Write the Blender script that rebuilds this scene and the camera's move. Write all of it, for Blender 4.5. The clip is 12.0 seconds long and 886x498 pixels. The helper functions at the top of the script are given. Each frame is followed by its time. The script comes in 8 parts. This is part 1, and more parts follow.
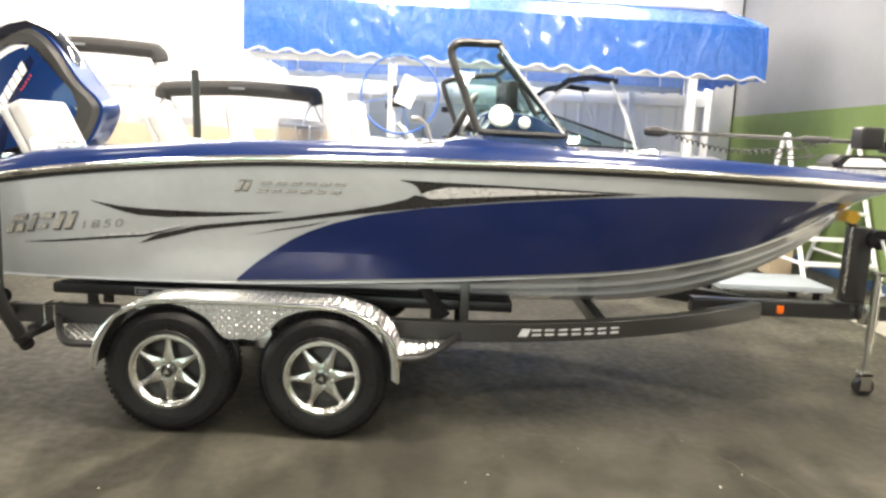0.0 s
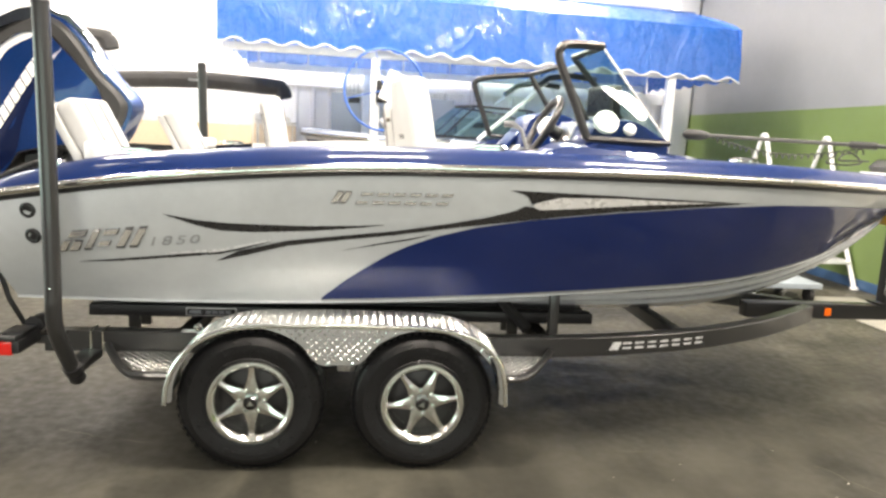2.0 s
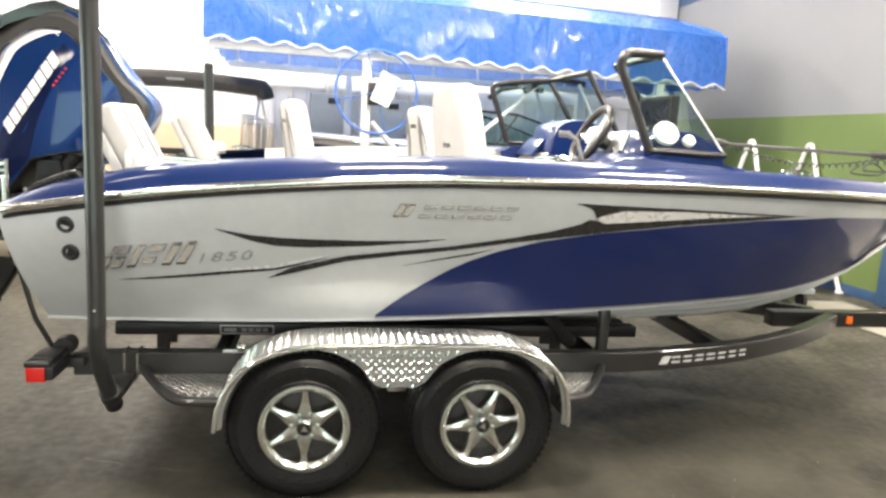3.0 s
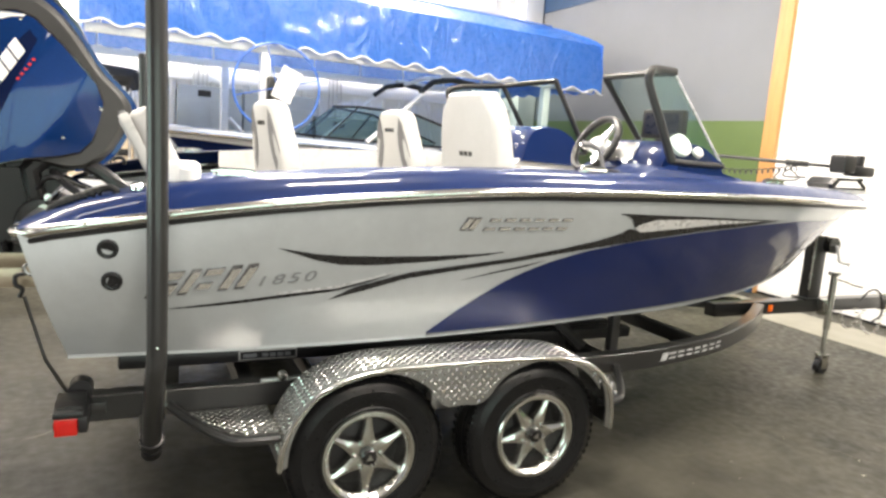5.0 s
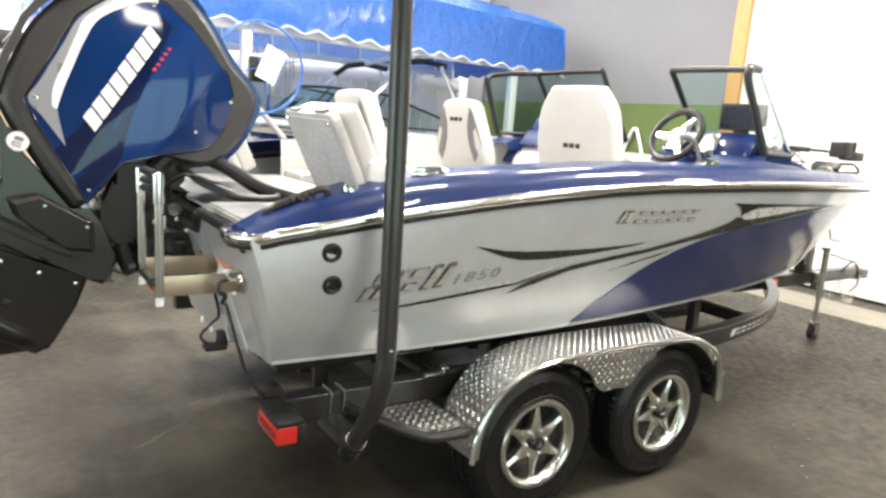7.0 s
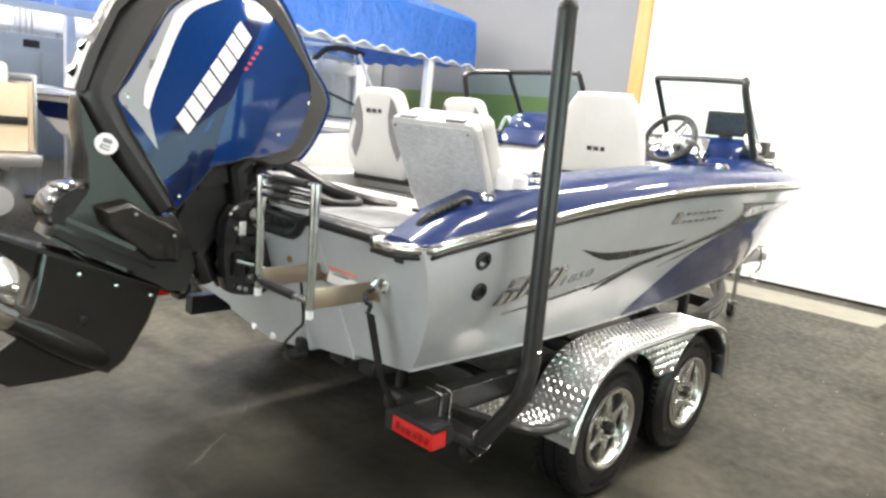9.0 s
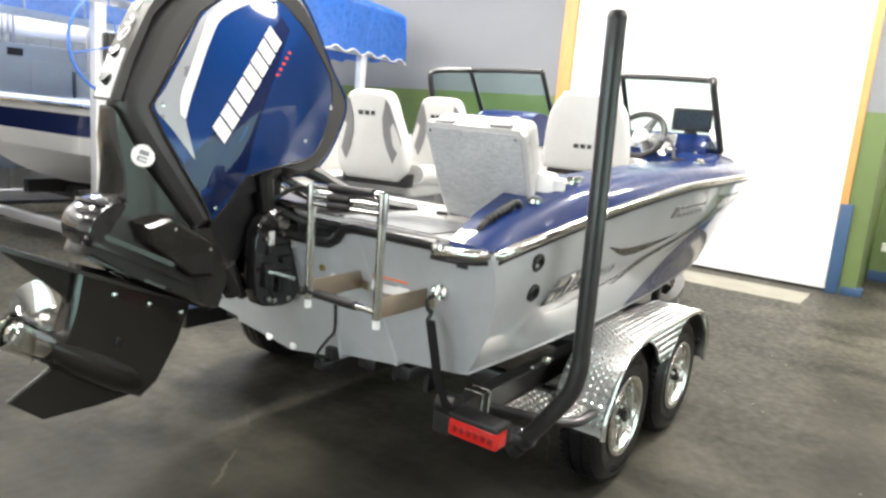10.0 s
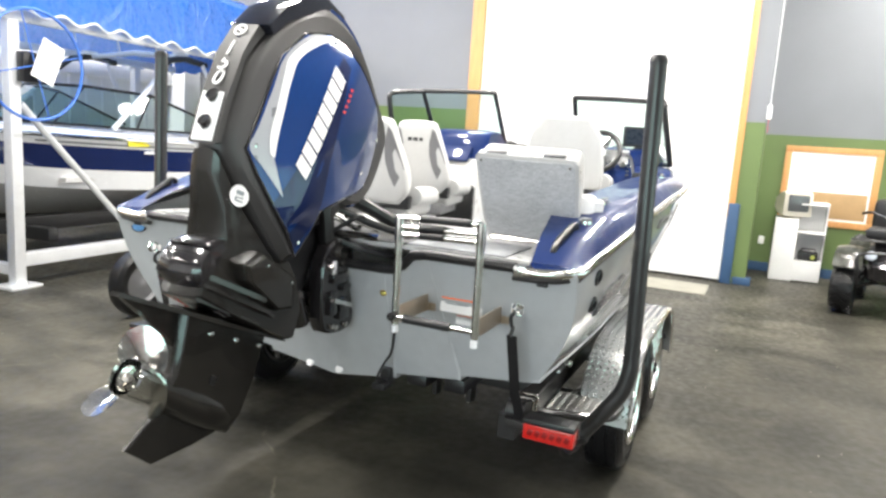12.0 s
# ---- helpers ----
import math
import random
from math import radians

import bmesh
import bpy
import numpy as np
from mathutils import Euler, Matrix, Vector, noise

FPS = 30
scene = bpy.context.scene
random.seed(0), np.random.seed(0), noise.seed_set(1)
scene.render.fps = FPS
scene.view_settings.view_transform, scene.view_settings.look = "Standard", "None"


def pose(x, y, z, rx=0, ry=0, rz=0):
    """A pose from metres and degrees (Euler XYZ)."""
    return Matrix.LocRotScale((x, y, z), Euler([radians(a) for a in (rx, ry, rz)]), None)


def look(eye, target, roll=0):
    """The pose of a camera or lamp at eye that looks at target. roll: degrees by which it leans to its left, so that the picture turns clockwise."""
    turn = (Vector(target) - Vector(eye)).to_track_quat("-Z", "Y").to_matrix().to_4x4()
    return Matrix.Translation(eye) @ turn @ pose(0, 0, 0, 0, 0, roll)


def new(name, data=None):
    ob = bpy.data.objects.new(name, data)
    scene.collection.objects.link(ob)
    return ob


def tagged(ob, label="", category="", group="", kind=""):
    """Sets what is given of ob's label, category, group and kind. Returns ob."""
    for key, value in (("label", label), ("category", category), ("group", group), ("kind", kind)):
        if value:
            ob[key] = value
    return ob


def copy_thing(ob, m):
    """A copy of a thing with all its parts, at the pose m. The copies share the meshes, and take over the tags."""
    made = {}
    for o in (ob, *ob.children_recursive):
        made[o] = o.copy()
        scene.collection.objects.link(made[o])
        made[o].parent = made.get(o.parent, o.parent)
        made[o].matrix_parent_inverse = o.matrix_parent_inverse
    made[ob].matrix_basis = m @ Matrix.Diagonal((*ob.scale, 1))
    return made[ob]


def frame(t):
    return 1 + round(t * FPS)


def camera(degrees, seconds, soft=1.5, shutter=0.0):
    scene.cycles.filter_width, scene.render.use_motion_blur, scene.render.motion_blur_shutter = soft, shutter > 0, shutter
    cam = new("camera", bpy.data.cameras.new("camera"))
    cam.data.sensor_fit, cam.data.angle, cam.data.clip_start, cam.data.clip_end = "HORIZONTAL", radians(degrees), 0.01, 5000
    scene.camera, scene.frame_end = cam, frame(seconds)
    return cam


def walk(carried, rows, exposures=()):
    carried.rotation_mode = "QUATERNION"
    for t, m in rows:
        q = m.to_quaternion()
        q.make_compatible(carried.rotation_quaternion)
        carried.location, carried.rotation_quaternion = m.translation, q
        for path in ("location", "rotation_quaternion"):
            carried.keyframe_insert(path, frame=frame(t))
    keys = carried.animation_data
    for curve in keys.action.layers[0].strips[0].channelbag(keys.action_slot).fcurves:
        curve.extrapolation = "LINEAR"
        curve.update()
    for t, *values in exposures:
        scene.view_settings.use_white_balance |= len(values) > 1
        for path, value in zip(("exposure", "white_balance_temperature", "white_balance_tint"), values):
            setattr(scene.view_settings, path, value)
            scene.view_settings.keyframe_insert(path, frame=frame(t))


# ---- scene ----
cam = camera(66.0, 12.0, 2.7)
PATH = [
    (0, (1.382, -4.508, 1.553), (1.356, -2.533, 1.237), 2.4),
    (0.5, (1.173, -4.463, 1.554), (1.197, -2.489, 1.236), 2.3),
    (1, (0.952, -4.385, 1.552), (1.035, -2.413, 1.231), 2.3),
    (1.5, (0.736, -4.308, 1.565), (0.877, -2.34, 1.24), 2.2),
    (2, (0.477, -4.239, 1.581), (0.695, -2.278, 1.254), 2.8),
    (2.5, (0.255, -4.152, 1.588), (0.532, -2.197, 1.267), 3.0),
    (3, (0.017, -4.036, 1.601), (0.366, -2.093, 1.281), 3.3),
    (3.2, (-0.084, -4.002, 1.602), (0.303, -2.065, 1.286), 3.4),
    (5, (-0.91, -3.671, 1.611), (-0.081, -1.877, 1.305), 4.1),
    (5.5, (-1.145, -3.544, 1.597), (-0.231, -1.793, 1.286), 4.1),
    (6, (-1.404, -3.461, 1.573), (-0.441, -1.736, 1.267), 3.4),
    (6.5, (-1.66, -3.328, 1.591), (-0.639, -1.641, 1.261), 3.7),
    (7, (-1.908, -3.19, 1.618), (-0.816, -1.552, 1.264), 4.3),
    (7.5, (-2.149, -3.073, 1.623), (-0.98, -1.491, 1.261), 4.5),
    (7.7, (-2.247, -3.007, 1.631), (-1.041, -1.455, 1.263), 4.6),
    (9.3, (-2.855, -2.498, 1.63), (-1.367, -1.213, 1.264), 5.4),
    (9.5, (-2.944, -2.409, 1.636), (-1.411, -1.178, 1.267), 5.1),
    (10, (-3.087, -2.234, 1.63), (-1.485, -1.093, 1.269), 4.9),
    (10.5, (-3.219, -2.058, 1.642), (-1.555, -1.01, 1.279), 4.8),
    (11, (-3.361, -1.915, 1.656), (-1.646, -0.951, 1.297), 5.1),
    (11.5, (-3.494, -1.777, 1.67), (-1.732, -0.898, 1.32), 4.6),
    (12, (-3.636, -1.69, 1.672), (-1.841, -0.865, 1.358), 3.8),
]
walk(cam, [(t, look(eye, target, roll)) for t, eye, target, roll in PATH], [(0.0, 0.44, 7420, 11), (2.5, 0.42, 7320, 12), (5.5, 0.20, 7200, 11), (7.5, 0.24, 7050, 11), (10.0, 0.26, 6750, 10), (12.0, 0.30, 6600, 10)])

# ---- world, lamps, exposure ----
scene.view_settings.exposure = 0.0
world = bpy.data.worlds.new("showroom_air")
world.use_nodes = True
world.node_tree.nodes["Background"].inputs[0].default_value = (0.75, 0.8, 0.9, 1)
world.node_tree.nodes["Background"].inputs[1].default_value = 0.05
scene.world = world
LAMP_POWER = 195.0
# the row at y 8.15 is made up, added to brighten the back wall
LAMP_SPOTS = [(x, y) for x in (-6.2, -2.9, 0.4, 3.7) for y in (-5.6, -1.9, 1.8, 5.0, 8.15)]
# unseen extra lamp, added to brighten the recess
LAMP_SPOTS += [(6.9, -3.8)]
CEILING = 5.6


def ceiling_lamp(x, y, share):
    data = bpy.data.lights.new("ceiling_lamp", "AREA")
    data.shape, data.size, data.size_y = "RECTANGLE", 1.25, 0.42
    data.energy, data.color = LAMP_POWER * share, (1.0, 0.975, 0.93)
    ob = new("ceiling_lamp", data)
    ob.matrix_world = pose(x, y, CEILING - 0.36)


for x, y in LAMP_SPOTS:
    # powers are tuned lamp by lamp to balance floor and hull brightness
    power = {-6.2: 0.45, -2.9: 0.95, 0.4: 1.15, 3.7: 0.78, 6.9: 1.25}[x]
    if y == -1.9:
        power *= {-6.2: 0.4, -2.9: 0.15, 0.4: 0.9, 3.7: 1.9}[x]
    if y < -5:
        power *= {-6.2: 0.3, -2.9: 0.25, 0.4: 0.7, 3.7: 0.9}[x]
    ceiling_lamp(x, y, power)


def window_light(m, width, height, power, tone):
    """Area lamp for daylight in an unseen window's opening."""
    data = bpy.data.lights.new("window_daylight", "AREA")
    data.shape, data.size, data.size_y = "RECTANGLE", width, height
    data.energy, data.color = power, tone
    new("window_daylight", data).matrix_world = m


window_light(pose(-10.1, -1.0, 1.675, 0, -90, 0), 2.65, 6.4, 430.0, (0.86, 0.93, 1.0))
# made-up south daylight, added to brighten the hull's side
window_light(pose(-0.5, -8.6, 1.625, 90, 0, 0), 8.0, 2.55, 250.0, (0.94, 0.97, 1.0))

# ---- materials ----
def mat(name, color, rough=0.5, metal=0.0, var=0.12, scale=6.0, bump=0.0, bump_scale=80.0, coat=0.0, rough_var=0.08, spec=0.5, stretch=(1, 1, 1), detail=6.0, coat_rough=0.05):
    """A surface with its colour and gloss broken up at two scales and fine relief."""
    m = bpy.data.materials.new(name)
    m.use_nodes = True
    nt = m.node_tree
    b = nt.nodes["Principled BSDF"]
    tc = nt.nodes.new("ShaderNodeTexCoord")
    mp = nt.nodes.new("ShaderNodeMapping")
    mp.inputs["Scale"].default_value = stretch
    nt.links.new(tc.outputs["Object"], mp.inputs[0])
    n1 = nt.nodes.new("ShaderNodeTexNoise")
    n1.inputs["Scale"].default_value, n1.inputs["Detail"].default_value = scale, detail
    n2 = nt.nodes.new("ShaderNodeTexNoise")
    n2.inputs["Scale"].default_value, n2.inputs["Detail"].default_value = scale * 7.3, 4.0
    for n in (n1, n2):
        nt.links.new(mp.outputs[0], n.inputs[0])
    mixn = nt.nodes.new("ShaderNodeMath")
    mixn.operation = "MULTIPLY_ADD"
    nt.links.new(n2.outputs[0], mixn.inputs[0])
    mixn.inputs[1].default_value = 0.45
    nt.links.new(n1.outputs[0], mixn.inputs[2])
    ramp = nt.nodes.new("ShaderNodeMapRange")
    ramp.inputs[1].default_value, ramp.inputs[2].default_value = 0.42, 1.03
    ramp.inputs[3].default_value, ramp.inputs[4].default_value = 1 - var, 1 + var
    nt.links.new(mixn.outputs[0], ramp.inputs[0])
    mul = nt.nodes.new("ShaderNodeMix")
    mul.data_type, mul.blend_type = "RGBA", "MULTIPLY"
    mul.inputs[0].default_value = 1.0
    mul.inputs[6].default_value = (*color, 1)
    nt.links.new(ramp.outputs[0], mul.inputs[7])
    nt.links.new(mul.outputs[2], b.inputs["Base Color"])
    rr = nt.nodes.new("ShaderNodeMapRange")
    rr.inputs[1].default_value, rr.inputs[2].default_value = 0.3, 0.75
    rr.inputs[3].default_value, rr.inputs[4].default_value = max(0.02, rough - rough_var), min(1, rough + rough_var)
    nt.links.new(n2.outputs[0], rr.inputs[0])
    nt.links.new(rr.outputs[0], b.inputs["Roughness"])
    b.inputs["Metallic"].default_value = metal
    b.inputs["Coat Weight"].default_value = coat
    b.inputs["Coat Roughness"].default_value = coat_rough
    b.inputs["Specular IOR Level"].default_value = spec
    if bump:
        n3 = nt.nodes.new("ShaderNodeTexNoise")
        n3.inputs["Scale"].default_value, n3.inputs["Detail"].default_value = bump_scale, 5.0
        nt.links.new(mp.outputs[0], n3.inputs[0])
        bp = nt.nodes.new("ShaderNodeBump")
        bp.inputs["Strength"].default_value, bp.inputs["Distance"].default_value = bump, 0.01
        nt.links.new(n3.outputs[0], bp.inputs["Height"])
        nt.links.new(bp.outputs[0], b.inputs["Normal"])
    return m


def flake(name, color, flake_color, coat=1.0, metal=0.35, spec=0.5):
    """Metallic gel coat: flakes under a clear coat."""
    m = mat(name, color, 0.38, metal, 0.10, 3.0, 0, coat=coat, rough_var=0.05, spec=spec)
    nt = m.node_tree
    b = nt.nodes["Principled BSDF"]
    v = nt.nodes.new("ShaderNodeTexVoronoi")
    v.inputs["Scale"].default_value = 700.0
    tc = nt.nodes["Texture Coordinate"]
    nt.links.new(tc.outputs["Object"], v.inputs[0])
    mix = nt.nodes.new("ShaderNodeMix")
    mix.data_type, mix.blend_type = "RGBA", "MIX"
    old = b.inputs["Base Color"].links[0].from_socket
    mr = nt.nodes.new("ShaderNodeMapRange")
    mr.inputs[1].default_value, mr.inputs[2].default_value, mr.inputs[4].default_value = 0.6, 1.0, 0.35
    sep = nt.nodes.new("ShaderNodeSeparateColor")
    nt.links.new(v.outputs["Color"], sep.inputs[0])
    nt.links.new(sep.outputs[0], mr.inputs[0])
    nt.links.new(mr.outputs[0], mix.inputs[0])
    nt.links.new(old, mix.inputs[6])
    mix.inputs[7].default_value = (*flake_color, 1)
    nt.links.new(mix.outputs[2], b.inputs["Base Color"])
    return m


def glass(name, tint=(0.66, 0.80, 0.76)):
    """A thin pane: clear with a tint, mirroring at a slant."""
    m = bpy.data.materials.new(name)
    m.use_nodes = True
    nt = m.node_tree
    nt.nodes.remove(nt.nodes["Principled BSDF"])
    clear, mirror_bsdf = nt.nodes.new("ShaderNodeBsdfTransparent"), nt.nodes.new("ShaderNodeBsdfGlossy")
    clear.inputs[0].default_value = (*tint, 1)
    mirror_bsdf.inputs["Roughness"].default_value = 0.03
    slant, mix = nt.nodes.new("ShaderNodeLayerWeight"), nt.nodes.new("ShaderNodeMixShader")
    power = nt.nodes.new("ShaderNodeMath")
    power.operation = "POWER"
    power.inputs[1].default_value = 5.0
    amount = nt.nodes.new("ShaderNodeMapRange")
    amount.inputs[3].default_value, amount.inputs[4].default_value = 0.05, 0.8
    nt.links.new(slant.outputs["Facing"], power.inputs[0])
    nt.links.new(power.outputs[0], amount.inputs[0])
    nt.links.new(amount.outputs[0], mix.inputs[0])
    nt.links.new(clear.outputs[0], mix.inputs[1])
    nt.links.new(mirror_bsdf.outputs[0], mix.inputs[2])
    nt.links.new(mix.outputs[0], nt.nodes["Material Output"].inputs[0])
    return m


SILVER = flake("silver_gelcoat", (0.505, 0.54, 0.552), (0.645, 0.685, 0.70))
NAVY = flake("navy_gelcoat", (0.003, 0.015, 0.098), (0.008, 0.034, 0.19), 1.0, 0.35, 0.2)
DECK_BLUE = mat("blue_deck_gelcoat", (0.0025, 0.016, 0.085), 0.40, 0.0, 0.08, 3, coat=0.55, spec=0.15, coat_rough=0.03)
ENGINE_BLUE = flake("blue_engine_paint", (0.002, 0.026, 0.125), (0.005, 0.08, 0.30), 1.0, 0.7, 0.1)
ENGINE_NAVY = flake("navy_engine_paint", (0.002, 0.008, 0.045), (0.004, 0.02, 0.10), 1.0, 0.55, 0.1)
CHROME = mat("chrome", (0.84, 0.84, 0.82), 0.09, 1.0, 0.02, 3, rough_var=0.015)
BRIGHT_RAIL = mat("bright_rail", (0.88, 0.86, 0.82), 0.16, 1.0, 0.02, 3, rough_var=0.015)
STAINLESS = mat("stainless", (0.72, 0.70, 0.66), 0.17, 1.0, 0.03, 3, rough_var=0.02)
BRUSHED = mat("brushed_aluminium", (0.66, 0.66, 0.66), 0.32, 1.0, 0.1, 10, 0.05, 200, stretch=(1, 8, 8))
BLACK_PLASTIC = mat("black_plastic", (0.011, 0.011, 0.012), 0.36, 0, 0.2, 5, 0.03, 260, rough_var=0.05)
BLACK_GLOSS = mat("black_gloss_paint", (0.012, 0.011, 0.012), 0.16, 0, 0.3, 6, coat=0.6)
ENGINE_BLACK = mat("engine_dark_paint", (0.013, 0.012, 0.0105), 0.24, 0.0, 0.05, 3, coat=0.35, rough_var=0.02, spec=0.35)
ENGINE_GREY = mat("engine_grey_plastic", (0.040, 0.039, 0.038), 0.42, 0.2, 0.12, 9, 0.05, 260)
FRAME_BLACK = mat("trailer_black_paint", (0.019, 0.019, 0.019), 0.33, 0.0, 0.10, 2, 0, 60, coat=0.3, rough_var=0.03)
RUBBER = mat("tyre_rubber", (0.008, 0.008, 0.0085), 0.34, 0, 0.20, 9, 0.02, 160, spec=0.32)
RED_LENS = mat("red_lens", (0.52, 0.013, 0.010), 0.15, 0, 0.12, 30, coat=0.8)
RED_DARK = mat("dark_red_lens", (0.22, 0.006, 0.006), 0.2, 0, 0.12, 30, coat=0.8)
AMBER_LENS = mat("amber_lens", (0.95, 0.16, 0.01), 0.2, 0, 0.1, 30, coat=0.8)
VINYL = mat("white_vinyl", (0.50, 0.50, 0.49), 0.42, 0, 0.06, 5, 0.06, 320)
GREY_VINYL = mat("grey_vinyl", (0.15, 0.15, 0.155), 0.45, 0, 0.12, 8, 0.08, 260)
LINER = mat("white_liner", (0.52, 0.52, 0.51), 0.32, 0, 0.05, 4, coat=0.4)
WHITE_PAINT = mat("white_paint", (0.80, 0.80, 0.79), 0.5, 0, 0.05, 3, 0.03, 60)
WHITE_TUBE = mat("white_tube", (0.78, 0.79, 0.80), 0.35, 0.2, 0.06, 6)
GLASS = glass("windscreen_glass")
VOID_SHADE = mat("painted_void_shade", (0.01, 0.01, 0.01), 0.7, 0, 0.2, 5)
INK = mat("black_ink", (0.014, 0.014, 0.015), 0.3, 0, 0.2, 8, coat=0.6)
GREY_INK = mat("grey_ink", (0.22, 0.235, 0.25), 0.35, 0.4, 0.1, 8, coat=0.5)
LIGHT_INK = mat("light_ink", (0.72, 0.73, 0.74), 0.3, 0.3, 0.06, 8, coat=0.5)
EMBLEM = mat("chrome_emblem", (0.84, 0.83, 0.80), 0.22, 0.75, 0.04, 8, rough_var=0.04)
EMBLEM_EDGE = mat("dark_emblem_edge", (0.15, 0.15, 0.15), 0.3, 0.5, 0.1, 8)
FOIL = mat("silver_foil", (0.70, 0.70, 0.69), 0.30, 0.35, 0.05, 5, coat=0.6)
NUMBER_INK = mat("pale_grey_ink", (0.33, 0.345, 0.355), 0.35, 0.4, 0.1, 8, coat=0.5)
RED_INK = mat("red_ink", (0.55, 0.03, 0.03), 0.35, 0, 0.1, 8)

# ---- mesh tools ----
def finish(bm, smooth=True, angle=35.0):
    bmesh.ops.recalc_face_normals(bm, faces=bm.faces[:])
    if smooth:
        lim = radians(angle)
        for f in bm.faces:
            f.smooth = True
        for e in bm.edges:
            if len(e.link_faces) == 2:
                e.smooth = e.calc_face_angle(0.0) < lim
    return bm


def part(name, bm, material, parent=None, label="", smooth=True, angle=35.0, m=None):
    """One mesh object, linked under a thing or a part."""
    finish(bm, smooth, angle)
    me = bpy.data.meshes.new(name)
    bm.to_mesh(me)
    bm.free()
    for one in (material if isinstance(material, (list, tuple)) else [material]):
        me.materials.append(one)
    ob = new(name, me)
    if parent is not None:
        ob.parent = parent
    if m is not None:
        ob.matrix_basis = m
    if label:
        ob["label"] = label
    return ob


def thing(name, label, category, m=None, group="", kind=""):
    ob = new(name)
    ob.empty_display_size = 0.1
    if m is not None:
        ob.matrix_basis = m
    return tagged(ob, label, category, group, kind)


def block(x0, x1, y0, y1, z0, z1, bevel=0.0, seg=2, bm=None, m=None):
    fresh = bmesh.new()
    bmesh.ops.create_cube(fresh, size=1.0)
    bmesh.ops.transform(fresh, matrix=Matrix.Translation(((x0 + x1) / 2, (y0 + y1) / 2, (z0 + z1) / 2)) @ Matrix.Diagonal((x1 - x0, y1 - y0, z1 - z0, 1)), verts=fresh.verts[:])
    if bevel:
        bmesh.ops.bevel(fresh, geom=fresh.edges[:], offset=bevel, segments=seg, profile=0.6, affect="EDGES")
    if m is not None:
        bmesh.ops.transform(fresh, matrix=m, verts=fresh.verts[:])
    return join(bm, fresh)


def join(bm, fresh):
    if bm is None:
        return fresh
    me = bpy.data.meshes.new("tmp")
    fresh.to_mesh(me)
    fresh.free()
    bm.from_mesh(me)
    bpy.data.meshes.remove(me)
    return bm


def smooth_line(pts, n=8):
    """Catmull-Rom points through pts."""
    p = [Vector(q) for q in pts]
    p = [p[0] * 2 - p[1]] + p + [p[-1] * 2 - p[-2]]
    out = []
    for i in range(1, len(p) - 2):
        for k in range(n):
            t = k / n
            a, b, c, d = p[i - 1], p[i], p[i + 1], p[i + 2]
            out.append(0.5 * ((2 * b) + (c - a) * t + (2 * a - 5 * b + 4 * c - d) * t * t + (3 * b - a - 3 * c + d) * t ** 3))
    out.append(p[-2])
    return out


def tube(pts, r, seg=12, bm=None, caps=True, flat=1.0, up=None):
    """A pipe along pts; r may be a list."""
    bm = bm or bmesh.new()
    p = [Vector(q) for q in pts]
    rings, nrm = [], None
    for i, q in enumerate(p):
        tan = ((p[min(i + 1, len(p) - 1)] - p[max(i - 1, 0)])).normalized()
        if nrm is None:
            guess = Vector(up) if up else (Vector((0, 0, 1)) if abs(tan.z) < 0.9 else Vector((1, 0, 0)))
            nrm = (guess - tan * guess.dot(tan)).normalized()
        else:
            nrm = (nrm - tan * nrm.dot(tan)).normalized()
        side = tan.cross(nrm)
        rr = r[i] if isinstance(r, (list, tuple)) else r
        rings.append([bm.verts.new(q + (nrm * math.cos(a) * flat + side * math.sin(a)) * rr) for a in (2 * math.pi * k / seg for k in range(seg))])
    for a, b in zip(rings, rings[1:]):
        for k in range(seg):
            bm.faces.new((a[k], a[(k + 1) % seg], b[(k + 1) % seg], b[k]))
    if caps:
        bm.faces.new(rings[0][::-1])
        bm.faces.new(rings[-1])
    return bm


def grid(rows, closed=False, bm=None):
    """Faces between rows of points (closed: each row is a ring)."""
    bm = bm or bmesh.new()
    vs = [[bm.verts.new(q) for q in row] for row in rows]
    n = len(vs[0])
    for a, b in zip(vs, vs[1:]):
        for k in range(n if closed else n - 1):
            quad = (a[k], a[(k + 1) % n], b[(k + 1) % n], b[k])
            try:
                bm.faces.new(quad)
            except ValueError:
                pass
    return bm


def plate(outline, depth, bm=None, m=None, bevel=0.0, seg=2):
    """A flat outline in x, y pushed up in z by depth."""
    fresh = bmesh.new()
    vs = [fresh.verts.new((x, y, 0)) for x, y in outline]
    f = fresh.faces.new(vs)
    ret = bmesh.ops.extrude_face_region(fresh, geom=[f])
    bmesh.ops.translate(fresh, vec=(0, 0, depth), verts=[v for v in ret["geom"] if isinstance(v, bmesh.types.BMVert)])
    if bevel:
        bmesh.ops.recalc_face_normals(fresh, faces=fresh.faces[:])
        bmesh.ops.bevel(fresh, geom=fresh.edges[:], offset=bevel, segments=seg, profile=0.6, affect="EDGES")
    if m is not None:
        bmesh.ops.transform(fresh, matrix=m, verts=fresh.verts[:])
    return join(bm, fresh)


def lathe(profile, seg=32, bm=None, m=None, close=False):
    """profile: (radius, height) pairs spun about z."""
    fresh = grid([[(r * math.cos(a), r * math.sin(a), z) for a in (2 * math.pi * k / seg for k in range(seg))] for r, z in profile], True)
    if close:
        fresh.verts.ensure_lookup_table()
        fresh.faces.new([fresh.verts[k] for k in range(seg)][::-1])
        fresh.faces.new([fresh.verts[(len(profile) - 1) * seg + k] for k in range(seg)])
    if m is not None:
        bmesh.ops.transform(fresh, matrix=m, verts=fresh.verts[:])
    return join(bm, fresh)


